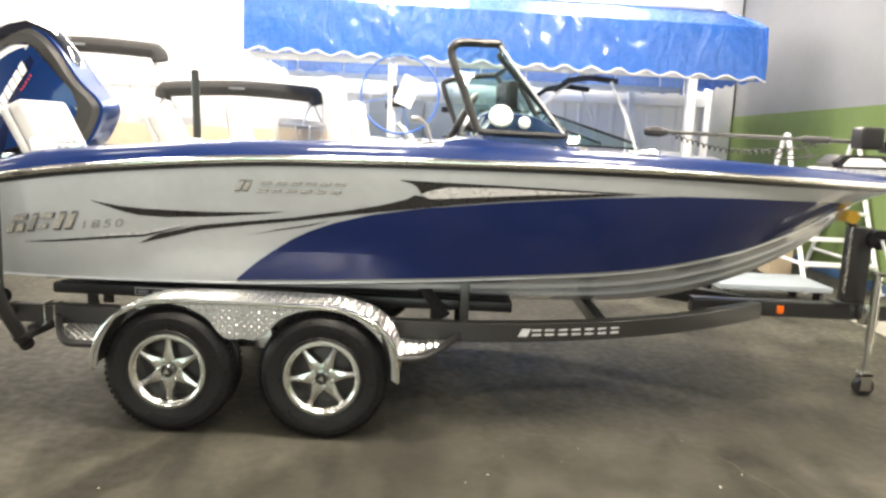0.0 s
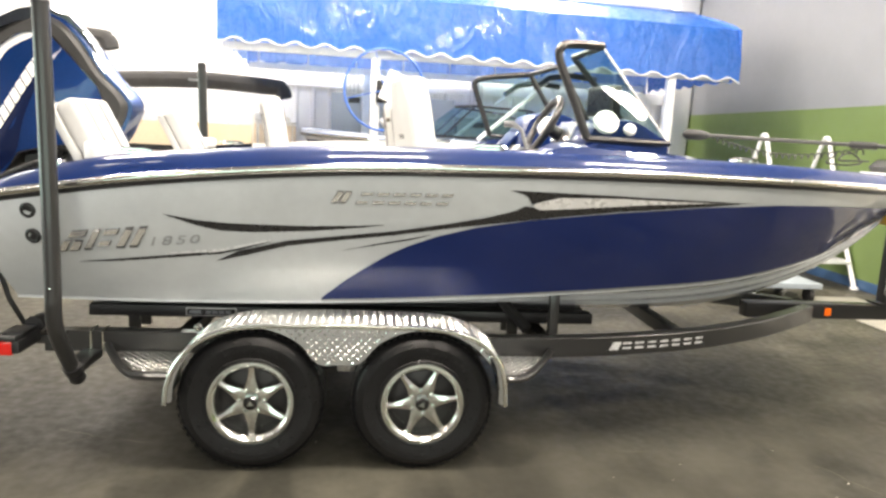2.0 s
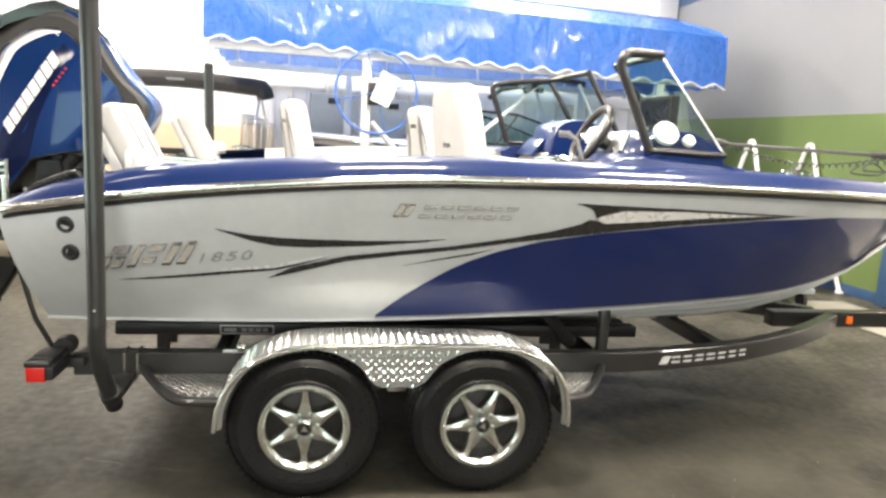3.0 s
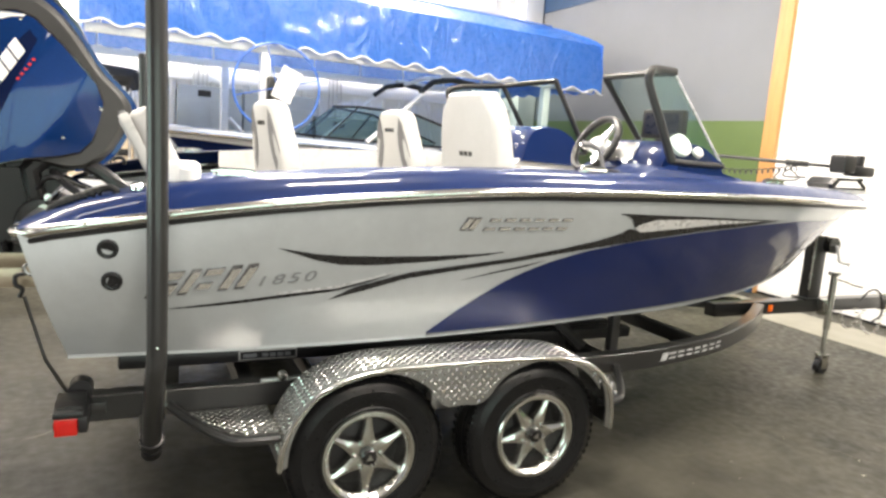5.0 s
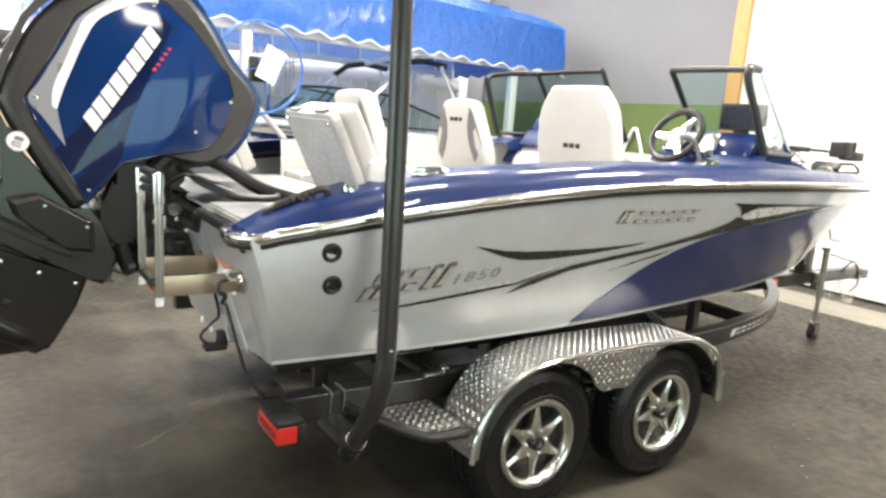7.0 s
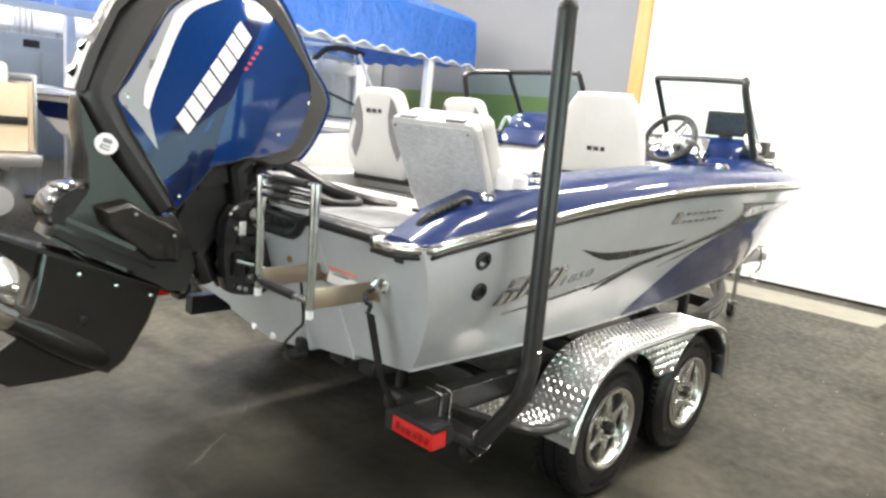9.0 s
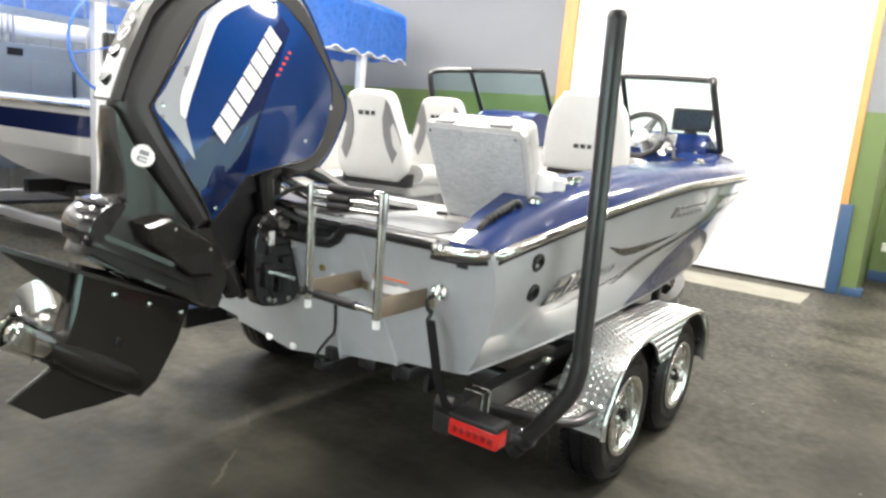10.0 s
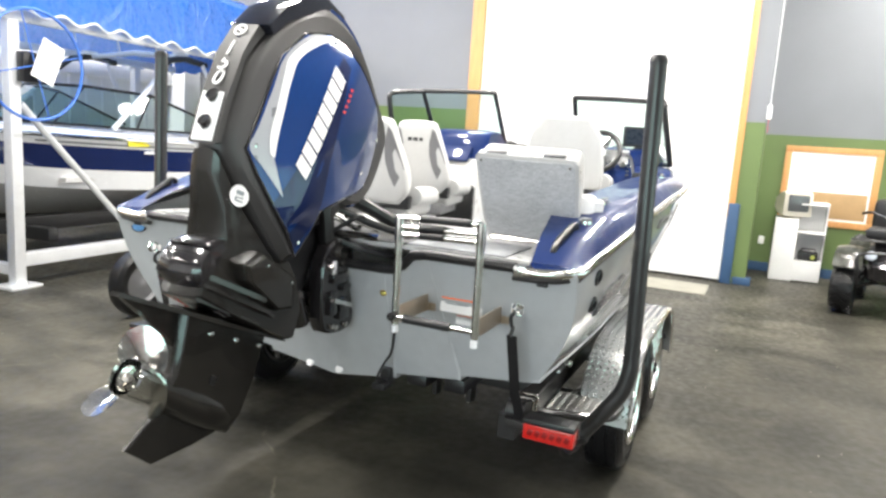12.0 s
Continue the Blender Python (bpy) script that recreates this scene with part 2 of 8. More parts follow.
def rounded(w, h, r, n=5):
    """A rounded rectangle about the origin."""
    out = []
    for cx, cy, a0 in ((w / 2 - r, h / 2 - r, 0), (-w / 2 + r, h / 2 - r, 90), (-w / 2 + r, -h / 2 + r, 180), (w / 2 - r, -h / 2 + r, 270)):
        for k in range(n + 1):
            a = radians(a0 + 90 * k / n)
            out.append((cx + r * math.cos(a), cy + r * math.sin(a)))
    return out


def lettering(name, text, size, material, parent, m, shear=0.0, depth=0.003, label="", spacing=1.0):
    cu = bpy.data.curves.new(name, "FONT")
    cu.body, cu.size, cu.shear, cu.extrude, cu.space_character = text, size, shear, depth, spacing
    tmp = bpy.data.objects.new(name, cu)
    scene.collection.objects.link(tmp)
    me = bpy.data.meshes.new_from_object(tmp.evaluated_get(bpy.context.evaluated_depsgraph_get()))
    bpy.data.objects.remove(tmp)
    me.materials.clear()
    me.materials.append(material)
    ob = new(name, me)
    ob.parent = parent
    ob.matrix_basis = m
    if label:
        ob["label"] = label
    return ob


SIDE = Matrix(((1, 0, 0, 0), (0, 0, -1, 0), (0, 1, 0, 0), (0, 0, 0, 1)))  # x, y of a drawing -> x, z; its z -> -y


def lerp_curve(xs, ys):
    return lambda x: float(np.interp(x, xs, ys))


def shell(outline, layers, smooth_n=0):
    """A closed body: an outline in x, z at several y with a shrink towards a centre and a shift."""
    o = [Vector((x, 0, z)) for x, z in outline]
    if smooth_n:
        p = smooth_line([(q.x, 0, q.z) for q in o] + [(o[0].x, 0, o[0].z)], smooth_n)[:-1]
        o = p
    c = sum(o, Vector()) / len(o)
    rows = [[Vector((c.x + (q.x - c.x) * s, y, c.z + (q.z - c.z) * s)) for q in o] for y, s in layers]
    bm = grid(rows, True)
    bm.verts.ensure_lookup_table()
    n = len(o)
    bm.faces.new([bm.verts[k] for k in range(n)][::-1])
    bm.faces.new([bm.verts[(len(rows) - 1) * n + k] for k in range(n)])
    return bm


def both(layers):
    return [(-y, s) for y, s in layers[::-1]] + [(y, s) for y, s in layers]



# ---- the setting ----
WALL_X, BACK_Y, WEST_X, FRONT_Y = 6.36, 8.6, -10.0, -8.5
GREEN_Z = 2.175


def floor_material():
    """Dark painted concrete, worn to brownish green, with damp-looking stains, scuffs and hairline cracks."""
    m = mat("worn_dark_floor", (0.050, 0.0475, 0.038), 0.50, 0, 0.30, 2.2, 0.012, 120, rough_var=0.16, spec=0.13)
    nt = m.node_tree
    b = nt.nodes["Principled BSDF"]
    tc = nt.nodes["Texture Coordinate"]

    def noise(scale, detail, stretch, offset, lo, hi, top=1.0, distortion=0.0):
        mp = nt.nodes.new("ShaderNodeMapping")
        mp.inputs["Location"].default_value = offset
        mp.inputs["Rotation"].default_value = (0, 0, 0.35)
        mp.inputs["Scale"].default_value = stretch
        nt.links.new(tc.outputs["Object"], mp.inputs[0])
        n = nt.nodes.new("ShaderNodeTexNoise")
        n.inputs["Scale"].default_value, n.inputs["Detail"].default_value, n.inputs["Distortion"].default_value = scale, detail, distortion
        nt.links.new(mp.outputs[0], n.inputs[0])
        r = nt.nodes.new("ShaderNodeMapRange")
        r.inputs[1].default_value, r.inputs[2].default_value, r.inputs[4].default_value = lo, hi, top
        nt.links.new(n.outputs[0], r.inputs[0])
        return r.outputs[0]

    def over(below, fac, color):
        mix = nt.nodes.new("ShaderNodeMix")
        mix.data_type = "RGBA"
        nt.links.new(fac, mix.inputs[0])
        nt.links.new(below, mix.inputs[6])
        mix.inputs[7].default_value = (*color, 1)
        return mix.outputs[2]

    col = b.inputs["Base Color"].links[0].from_socket
    worn = noise(0.8, 9, (0.8, 1.3, 1), (3.1, 1.7, 0), 0.47, 0.66, 0.9, 0.6)
    col = over(col, worn, (0.092, 0.086, 0.068))
    col = over(col, noise(1.3, 7, (1.4, 0.7, 1), (9.4, 2.2, 0), 0.48, 0.66, 0.70, 0.8), (0.021, 0.0205, 0.017))
    col = over(col, noise(4.0, 9, (1.2, 0.7, 1), (0, 0, 0), 0.46, 0.74, 0.55, 0.6), (0.024, 0.0235, 0.019))
    col = over(col, noise(2.4, 8, (6.0, 0.5, 1), (5, 5, 0), 0.60, 0.74, 0.16), (0.105, 0.096, 0.068))
    # pale hairline cracks
    vor = nt.nodes.new("ShaderNodeTexVoronoi")
    vor.feature = "DISTANCE_TO_EDGE"
    vor.inputs["Scale"].default_value = 0.55
    warp = nt.nodes.new("ShaderNodeMix")
    warp.data_type, warp.blend_type = "RGBA", "LINEAR_LIGHT"
    warp.inputs[0].default_value = 0.10
    wave = nt.nodes.new("ShaderNodeTexNoise")
    wave.inputs["Scale"].default_value, wave.inputs["Detail"].default_value = 2.6, 8
    nt.links.new(tc.outputs["Object"], wave.inputs[0])
    nt.links.new(tc.outputs["Object"], warp.inputs[6])
    nt.links.new(wave.outputs["Color"], warp.inputs[7])
    nt.links.new(warp.outputs[2], vor.inputs[0])
    line = nt.nodes.new("ShaderNodeMapRange")
    line.inputs[1].default_value, line.inputs[2].default_value = 0.0012, 0.004
    line.inputs[3].default_value, line.inputs[4].default_value = 0.34, 0.0
    nt.links.new(vor.outputs["Distance"], line.inputs[0])
    gate = nt.nodes.new("ShaderNodeMath")
    gate.operation = "MULTIPLY"
    nt.links.new(line.outputs[0], gate.inputs[0])
    nt.links.new(noise(1.7, 3, (1, 1, 1), (2, 7, 0), 0.54, 0.62), gate.inputs[1])
    col = over(col, gate.outputs[0], (0.20, 0.19, 0.14))
    nt.links.new(col, b.inputs["Base Color"])
    return m


FLOOR = floor_material()
GREY_WALL = mat("grey_wall_paint", (0.185, 0.194, 0.212), 0.6, 0, 0.05, 1.5, 0.05, 40)
GREEN_WALL = mat("green_wall_paint", (0.105, 0.155, 0.050), 0.55, 0, 0.10, 1.5, 0.05, 40)
WHITE_WALL = mat("white_wall_sheet", (0.80, 0.81, 0.82), 0.45, 0.0, 0.04, 2, 0.02, 40)
BLUE_TRIM = mat("blue_painted_steel", (0.030, 0.072, 0.150), 0.45, 0, 0.15, 5, 0.05, 60)
PINE = mat("pine_trim", (0.55, 0.28, 0.10), 0.45, 0, 0.16, 4, 0.05, 50, stretch=(6, 6, 0.6))
DOOR_WHITE = mat("white_door_panel", (0.84, 0.84, 0.83), 0.42, 0, 0.04, 2, 0.03, 90)
CONCRETE = mat("pale_concrete", (0.25, 0.24, 0.20), 0.75, 0, 0.16, 4, 0.1, 60)
CEIL = mat("ceiling_sheet", (0.20, 0.205, 0.21), 0.7, 0, 0.08, 1.5)


def structure(name, bm, material, label, category="wall"):
    return tagged(part(name, bm, material), label, category, kind="structure")


structure("floor", block(WEST_X - 0.2, WALL_X + 3.0, FRONT_Y - 0.2, BACK_Y + 0.2, -0.2, 0.0), FLOOR, "worn dark grey painted concrete floor with brownish scuffs", "floor")
structure("ceiling", block(WEST_X - 0.2, WALL_X + 3.0, FRONT_Y - 0.2, BACK_Y + 0.2, CEILING, CEILING + 0.15), CEIL, "pale grey sheet metal showroom ceiling", "ceiling")

# back wall of ribbed white sheet
rib = []
x, k = WEST_X, 0
while x < WALL_X:
    for dx, dy in ((0.0, 0.0), (0.20, 0.0), (0.225, 0.03), (0.275, 0.03), (0.30, 0.0)):
        rib.append((x + dx, BACK_Y - dy))
    x += 0.305
structure("wall_north", grid([[(px, py, 0.0) for px, py in rib], [(px, py, CEILING) for px, py in rib]], bm=block(WEST_X - 0.2, WALL_X + 0.15, BACK_Y + 0.02, BACK_Y + 0.2, 0, CEILING)), WHITE_WALL, "white ribbed sheet metal wall")
# glazed near end: west window inferred, south one unseen, added to light the hull
WEST_WIN, SOUTH_FILL_WIN = (-4.2, 2.2, 0.35, 3.0), (-4.5, 3.5, 0.35, 2.9)
a, b, lo, hi = WEST_WIN
structure("wall_west", block(WEST_X - 0.2, WEST_X, FRONT_Y, a, 0, CEILING, bm=block(WEST_X - 0.2, WEST_X, b, BACK_Y, 0, CEILING, bm=block(WEST_X - 0.2, WEST_X, a, b, 0, lo, bm=block(WEST_X - 0.2, WEST_X, a, b, hi, CEILING)))), WHITE_WALL, "plain white showroom wall with a wide window")
win = structure("window_1", block(WEST_X - 0.06, WEST_X + 0.03, a, b, lo, lo + 0.06, 0.004), WHITE_PAINT, "unseen wide white framed window, placed for its daylight", "window")
for k in range(5):
    y = a + 0.03 + (b - a - 0.06) * k / 4
    part("window_frame", block(WEST_X - 0.06, WEST_X + 0.03, y - 0.03, y + 0.03, lo + 0.06, hi, 0.004), WHITE_PAINT, win)
part("window_frame", block(WEST_X - 0.06, WEST_X + 0.03, a + 0.06, b - 0.06, hi - 0.06, hi, 0.004), WHITE_PAINT, win)
for k in range(4):
    y0, y1 = (a + 0.03 + (b - a - 0.06) * (k + e) / 4 for e in (0, 1))
    part("pane", block(WEST_X - 0.024, WEST_X - 0.018, y0 + 0.032, y1 - 0.032, lo + 0.062, hi - 0.062), GLASS, win).visible_shadow = False
a, b, lo, hi = SOUTH_FILL_WIN
structure("wall_south", block(WEST_X - 0.2, a, FRONT_Y - 0.2, FRONT_Y, 0, CEILING, bm=block(b, WALL_X + 3.0, FRONT_Y - 0.2, FRONT_Y, 0, CEILING, bm=block(a, b, FRONT_Y - 0.2, FRONT_Y, 0, lo, bm=block(a, b, FRONT_Y - 0.2, FRONT_Y, hi, CEILING)))), GREY_WALL, "plain grey showroom wall with an added window")
win = structure("window_2", block(a, b, FRONT_Y - 0.06, FRONT_Y + 0.03, lo, lo + 0.06, 0.004), WHITE_PAINT, "unseen wide white framed window, placed for its daylight", "window")
for k in range(6):
    x = a + 0.03 + (b - a - 0.06) * k / 5
    part("window_frame", block(x - 0.03, x + 0.03, FRONT_Y - 0.06, FRONT_Y + 0.03, lo + 0.06, hi, 0.004), WHITE_PAINT, win)
part("window_frame", block(a + 0.06, b - 0.06, FRONT_Y - 0.06, FRONT_Y + 0.03, hi - 0.06, hi, 0.004), WHITE_PAINT, win)
for k in range(5):
    x0, x1 = (a + 0.03 + (b - a - 0.06) * (k + e) / 5 for e in (0, 1))
    part("pane", block(x0 + 0.032, x1 - 0.032, FRONT_Y - 0.024, FRONT_Y - 0.018, lo + 0.062, hi - 0.062), GLASS, win).visible_shadow = False

# east wall with the garage door
DOOR_Y0, DOOR_Y1, DOOR_Z = -1.29, 2.45, 4.3


def painted_wall(name, boxes_of, label):
    lower, upper = None, None
    for y0, y1, z0 in boxes_of:
        if z0 < GREEN_Z:
            lower = block(WALL_X, WALL_X + 0.15, y0, y1, z0, GREEN_Z, bm=lower)
        upper = block(WALL_X + 0.004, WALL_X + 0.15, y0, y1, max(z0, GREEN_Z), CEILING, bm=upper)
    wall = structure(name, upper, GREY_WALL, label)
    if lower:
        part("green_dado", lower, GREEN_WALL, wall, "green painted lower band")
    return wall


painted_wall("wall_east_1", [(DOOR_Y1 + 0.2, BACK_Y, 0.0)], "grey painted wall with a green lower band")
painted_wall("wall_east_2", [(DOOR_Y0 - 0.33, DOOR_Y0 - 0.16, 0.0)], "narrow grey wall beside the door with a green lower band")
painted_wall("wall_east_3", [(DOOR_Y0 - 0.16, DOOR_Y1 + 0.2, DOOR_Z)], "grey wall above the garage door")
structure("trim_1", block(WALL_X - 0.012, WALL_X, DOOR_Y1 + 0.2, BACK_Y, 4.22, 4.6), BLUE_TRIM, "blue painted stripe high on the grey wall", "trim")

# garage door, its frame and sill
door = tagged(part("door_1", block(WALL_X + 0.05, WALL_X + 0.10, DOOR_Y0 - 0.05, DOOR_Y1 + 0.05, 0.02, DOOR_Z), DOOR_WHITE), "closed white sectional overhead garage door", "door", kind="structure")
for i in range(7):
    z0 = 0.03 + i * 0.575
    part("door_panel", block(WALL_X + 0.028, WALL_X + 0.05, DOOR_Y0, DOOR_Y1, z0, z0 + 0.572, 0.003), DOOR_WHITE, door)
part("door_handle", tube(smooth_line([(WALL_X + 0.03, 0.1, 1.29), (WALL_X - 0.02, 0.1, 1.31), (WALL_X - 0.025, 0.1, 1.38), (WALL_X - 0.02, 0.1, 1.45), (WALL_X + 0.03, 0.1, 1.47)], 5), 0.009, 8), STAINLESS, door, "thin metal pull handle")
part("bottom_seal", block(WALL_X + 0.02, WALL_X + 0.055, DOOR_Y0, DOOR_Y1, 0.004, 0.03, 0.006), RUBBER, door, "dark rubber seal")
for y0, y1, n in ((DOOR_Y0 - 0.085, DOOR_Y0, 1), (DOOR_Y1, DOOR_Y1 + 0.2, 2)):
    structure(f"trim_{n + 1}", block(WALL_X - 0.03, WALL_X + 0.15, y0, y1, 0.9 if n == 1 else 0.0, DOOR_Z + 0.2, 0.006), PINE, "varnished pine door frame", "trim")
# guard of bent blue steel at the foot of the frame
structure("trim_4", block(WALL_X - 0.05, WALL_X + 0.14, DOOR_Y0 - 0.15, DOOR_Y0 - 0.01, 0.0, 1.09, 0.01, bm=block(WALL_X - 0.02, WALL_X + 0.14, DOOR_Y0 - 0.40, DOOR_Y0 - 0.17, 0.0, 0.10, 0.008)), BLUE_TRIM, "blue steel guard at the foot of the door frame", "trim")
structure("pavement", block(5.24, 5.97, DOOR_Y0 + 0.09, DOOR_Y1 + 0.3, -0.1, 0.006, 0.003), CONCRETE, "pale bare concrete strip in front of the garage door", "pavement")

# jamb between the pine and the corner of the recess
jamb = structure("wall_east_6", block(WALL_X, WALL_X + 0.15, DOOR_Y0 - 0.16, DOOR_Y0 - 0.086, GREEN_Z, DOOR_Z), GREY_WALL, "grey and green painted jamb beside the door")
part("green_dado", block(WALL_X, WALL_X + 0.15, DOOR_Y0 - 0.16, DOOR_Y0 - 0.086, 0, GREEN_Z), GREEN_WALL, jamb, "green painted lower band")

# recess beside the garage door
NOOK_X, NOOK_GREEN = 7.95, 2.085


def two_tone(name, lo, hi, label):
    wall = structure(name, hi, GREY_WALL, label)
    part("green_dado", lo, GREEN_WALL, wall, "green painted lower band")


two_tone("wall_east_4", block(WALL_X + 0.15, NOOK_X, DOOR_Y0 - 0.33, DOOR_Y0 - 0.18, 0, NOOK_GREEN), block(WALL_X + 0.15, NOOK_X, DOOR_Y0 - 0.326, DOOR_Y0 - 0.18, NOOK_GREEN, CEILING), "grey and green return wall of the recess")
two_tone("wall_east_5", block(NOOK_X, NOOK_X + 0.15, FRONT_Y, DOOR_Y0 - 0.18, 0, NOOK_GREEN), block(NOOK_X + 0.004, NOOK_X + 0.15, FRONT_Y, DOOR_Y0 - 0.18, NOOK_GREEN, CEILING), "grey and green back wall of the recess")
structure("baseboard_1", block(NOOK_X - 0.015, NOOK_X, FRONT_Y, DOOR_Y0 - 0.33, 0, 0.14, 0.004), BLUE_TRIM, "blue painted baseboard", "baseboard")
structure("baseboard_2", block(WALL_X - 0.015, WALL_X, DOOR_Y1 + 0.2, BACK_Y, 0, 0.12, 0.004), BLUE_TRIM, "blue painted baseboard", "baseboard")
structure("trim_5", block(WALL_X - 0.10, WALL_X + 0.10, DOOR_Y1 + 0.02, DOOR_Y1 + 0.18, 0.0, 1.1, 0.01), BLUE_TRIM, "blue steel guard at the foot of the door frame", "trim")

board = thing("whiteboard", "whiteboard with a broad pine frame on the green wall", "whiteboard", pose(0, 0, 0))
BY0, BY1, BZ0, BZ1 = -3.17, -1.95, 0.80, 1.92


def board_face():
    m = mat("whiteboard_face", (0.80, 0.79, 0.76), 0.18, 0, 0.05, 3, coat=0.6)
    return m


part("board_face", block(NOOK_X - 0.02, NOOK_X, BY0, BY1, BZ0, BZ1), board_face(), board, "glossy white writing face")
for y0, y1, z0, z1 in ((BY0 - 0.02, BY1 + 0.02, BZ1 - 0.07, BZ1 + 0.02), (BY0 - 0.02, BY1 + 0.02, BZ0 - 0.02, BZ0 + 0.07), (BY0 - 0.02, BY0 + 0.07, BZ0 + 0.07, BZ1 - 0.07), (BY1 - 0.07, BY1 + 0.02, BZ0 + 0.07, BZ1 - 0.07)):
    part("board_frame", block(NOOK_X - 0.035, NOOK_X, y0, y1, z0, z1, 0.004), PINE, board, "pine frame")
for k in range(9):
    rng = random.Random(k)
    y, z, w = BY1 - 0.25 - rng.random() * 0.5, BZ1 - 0.18 - 0.05 * k, 0.1 + 0.25 * rng.random()
    part("marker_line", block(NOOK_X - 0.0225, NOOK_X - 0.0205, y - w, y, z, z + 0.008), GREY_INK, board)
# tan sheet painted in for the reflection low on the glossy board
part("brown_notice", block(NOOK_X - 0.024, NOOK_X - 0.021, BY0 + 0.1, BY1 - 0.12, BZ0 + 0.1, BZ0 + 0.48, 0.001), mat("board_reflection_tan", (0.42, 0.27, 0.13), 0.7, 0, 0.15, 3, 0.05, 40), board, "tan patch on the board, painted for a reflection")

cab = thing("white_cabinet", "white laminate cabinet with an open shelf", "cabinet", pose(-0.28, 0.0, 0))
part("cabinet_body", block(7.55, 8.0, -2.21, -1.91, 0.0, 0.90, 0.004), WHITE_PAINT, cab)
part("shelf_side", block(7.75, 8.0, -2.58, -2.56, 0.0, 1.14, 0.003, bm=block(7.98, 8.0, -2.58, -2.21, 0.0, 1.14, 0.003)), WHITE_PAINT, cab)
for z in (0.30, 0.72, 1.12):
    part("shelf", block(7.55, 7.98, -2.56, -2.212, z - 0.02, z, 0.003), WHITE_PAINT, cab)
part("shelf_door", block(7.55, 7.57, -2.56, -2.212, 0.02, 0.27, 0.003), WHITE_PAINT, cab)
part("cabinet_handle", tube([(7.60, -1.905, 0.45), (7.60, -1.89, 0.47), (7.60, -1.89, 0.55), (7.60, -1.905, 0.57)], 0.006, 6), BLACK_PLASTIC, cab)
mon = thing("old_monitor", "beige tube monitor on the white cabinet", "monitor", pose(7.44, -2.12, 0.902, 0, 0, 18))
BEIGE = mat("beige_plastic", (0.62, 0.58, 0.50), 0.5, 0, 0.06, 5, 0.03, 120)
part("monitor_case", shell([(-0.16, 0.03), (-0.17, 0.10), (-0.17, 0.36), (-0.13, 0.385), (0.02, 0.36), (0.20, 0.27), (0.22, 0.12), (0.02, 0.03)], [(-0.19, 0.93), (-0.175, 1.0), (0.175, 1.0), (0.19, 0.93)]), BEIGE, mon)
part("monitor_screen", block(-0.176, -0.168, -0.14, 0.14, 0.10, 0.33, 0.01), mat("grey_tube_glass", (0.10, 0.105, 0.11), 0.12, 0, 0.05, 5, coat=0.8), mon, "dark grey tube screen")
part("monitor_foot", lathe([(0.13, 0), (0.12, 0.02), (0.07, 0.035)], 20), BEIGE, mon)
rad = thing("radio", "small black radio on the cabinet shelf", "radio", pose(7.47, -2.39, 0.301))
part("radio_case", block(-0.09, 0.09, -0.13, 0.13, 0, 0.13, 0.02), BLACK_PLASTIC, rad)
part("radio_dial", lathe([(0.03, 0), (0.03, 0.01), (0.001, 0.012)], 14, m=pose(-0.09, -0.06, 0.06, 0, -90, 0)), mat("olive_dial", (0.35, 0.38, 0.08), 0.4), rad)
part("radio_handle", tube([(0, -0.1, 0.12), (0, -0.08, 0.17), (0, 0.08, 0.17), (0, 0.1, 0.12)], 0.01, 8), BLACK_PLASTIC, rad)
cord = thing("hanging_cable", "thin pale pull cord with a white switch by the door", "cord", pose(0, 0, 0))
part("cord_line", tube([(WALL_X - 0.03, -1.64, CEILING), (WALL_X - 0.03, -1.64, 2.30)], 0.006, 6), WHITE_TUBE, cord)
part("cord_switch", block(WALL_X - 0.055, WALL_X - 0.005, -1.67, -1.61, 2.22, 2.40, 0.012), WHITE_PAINT, cord, "white switch")
part("cord_tail", tube([(WALL_X - 0.03, -1.64, 2.22), (WALL_X - 0.03, -1.645, 2.05)], 0.004, 6), RED_INK, cord)
tagged(part("wall_outlet", block(NOOK_X - 0.012, NOOK_X, -1.80, -1.72, 0.42, 0.54, 0.003), WHITE_PAINT), "white wall outlet low on the green wall", "outlet")

# ---- quad bike in front of the recess ----
quad = thing("quad_bike", "black and green quad bike with racks, parked by the recess", "quad bike", pose(5.36, -3.12, 0, 0, 0, -12))
OLIVE = mat("olive_body", (0.028, 0.030, 0.022), 0.30, 0, 0.5, 9, coat=0.4)


def quad_tyre(x, y):
    w = part("quad_wheel", lathe([(0.15, -0.10), (0.20, -0.12), (0.27, -0.115), (0.30, -0.08), (0.305, 0.0), (0.30, 0.08), (0.27, 0.115), (0.20, 0.12), (0.15, 0.10), (0.02, 0.05)], 28, m=Matrix.Translation((x, y, 0.305)) @ Matrix.Rotation(radians(90), 4, "X")), RUBBER, quad, "chunky black tyre")
    bm = bmesh.new()
    for k in range(22):
        for s in (-1, 1):
            block(-0.022, 0.022, -0.055, 0.03, -0.012, 0.016, 0.0, bm=bm, m=Matrix.Translation((x, y + s * 0.055, 0.305)) @ Matrix.Rotation(2 * math.pi * (k + 0.25 * s) / 22, 4, "Y") @ Matrix.Translation((0, 0, 0.30)) @ Matrix.Rotation(radians(25 * s), 4, "Z"))
    tagged(part("tread", bm, RUBBER, w, smooth=False), kind="stuff")


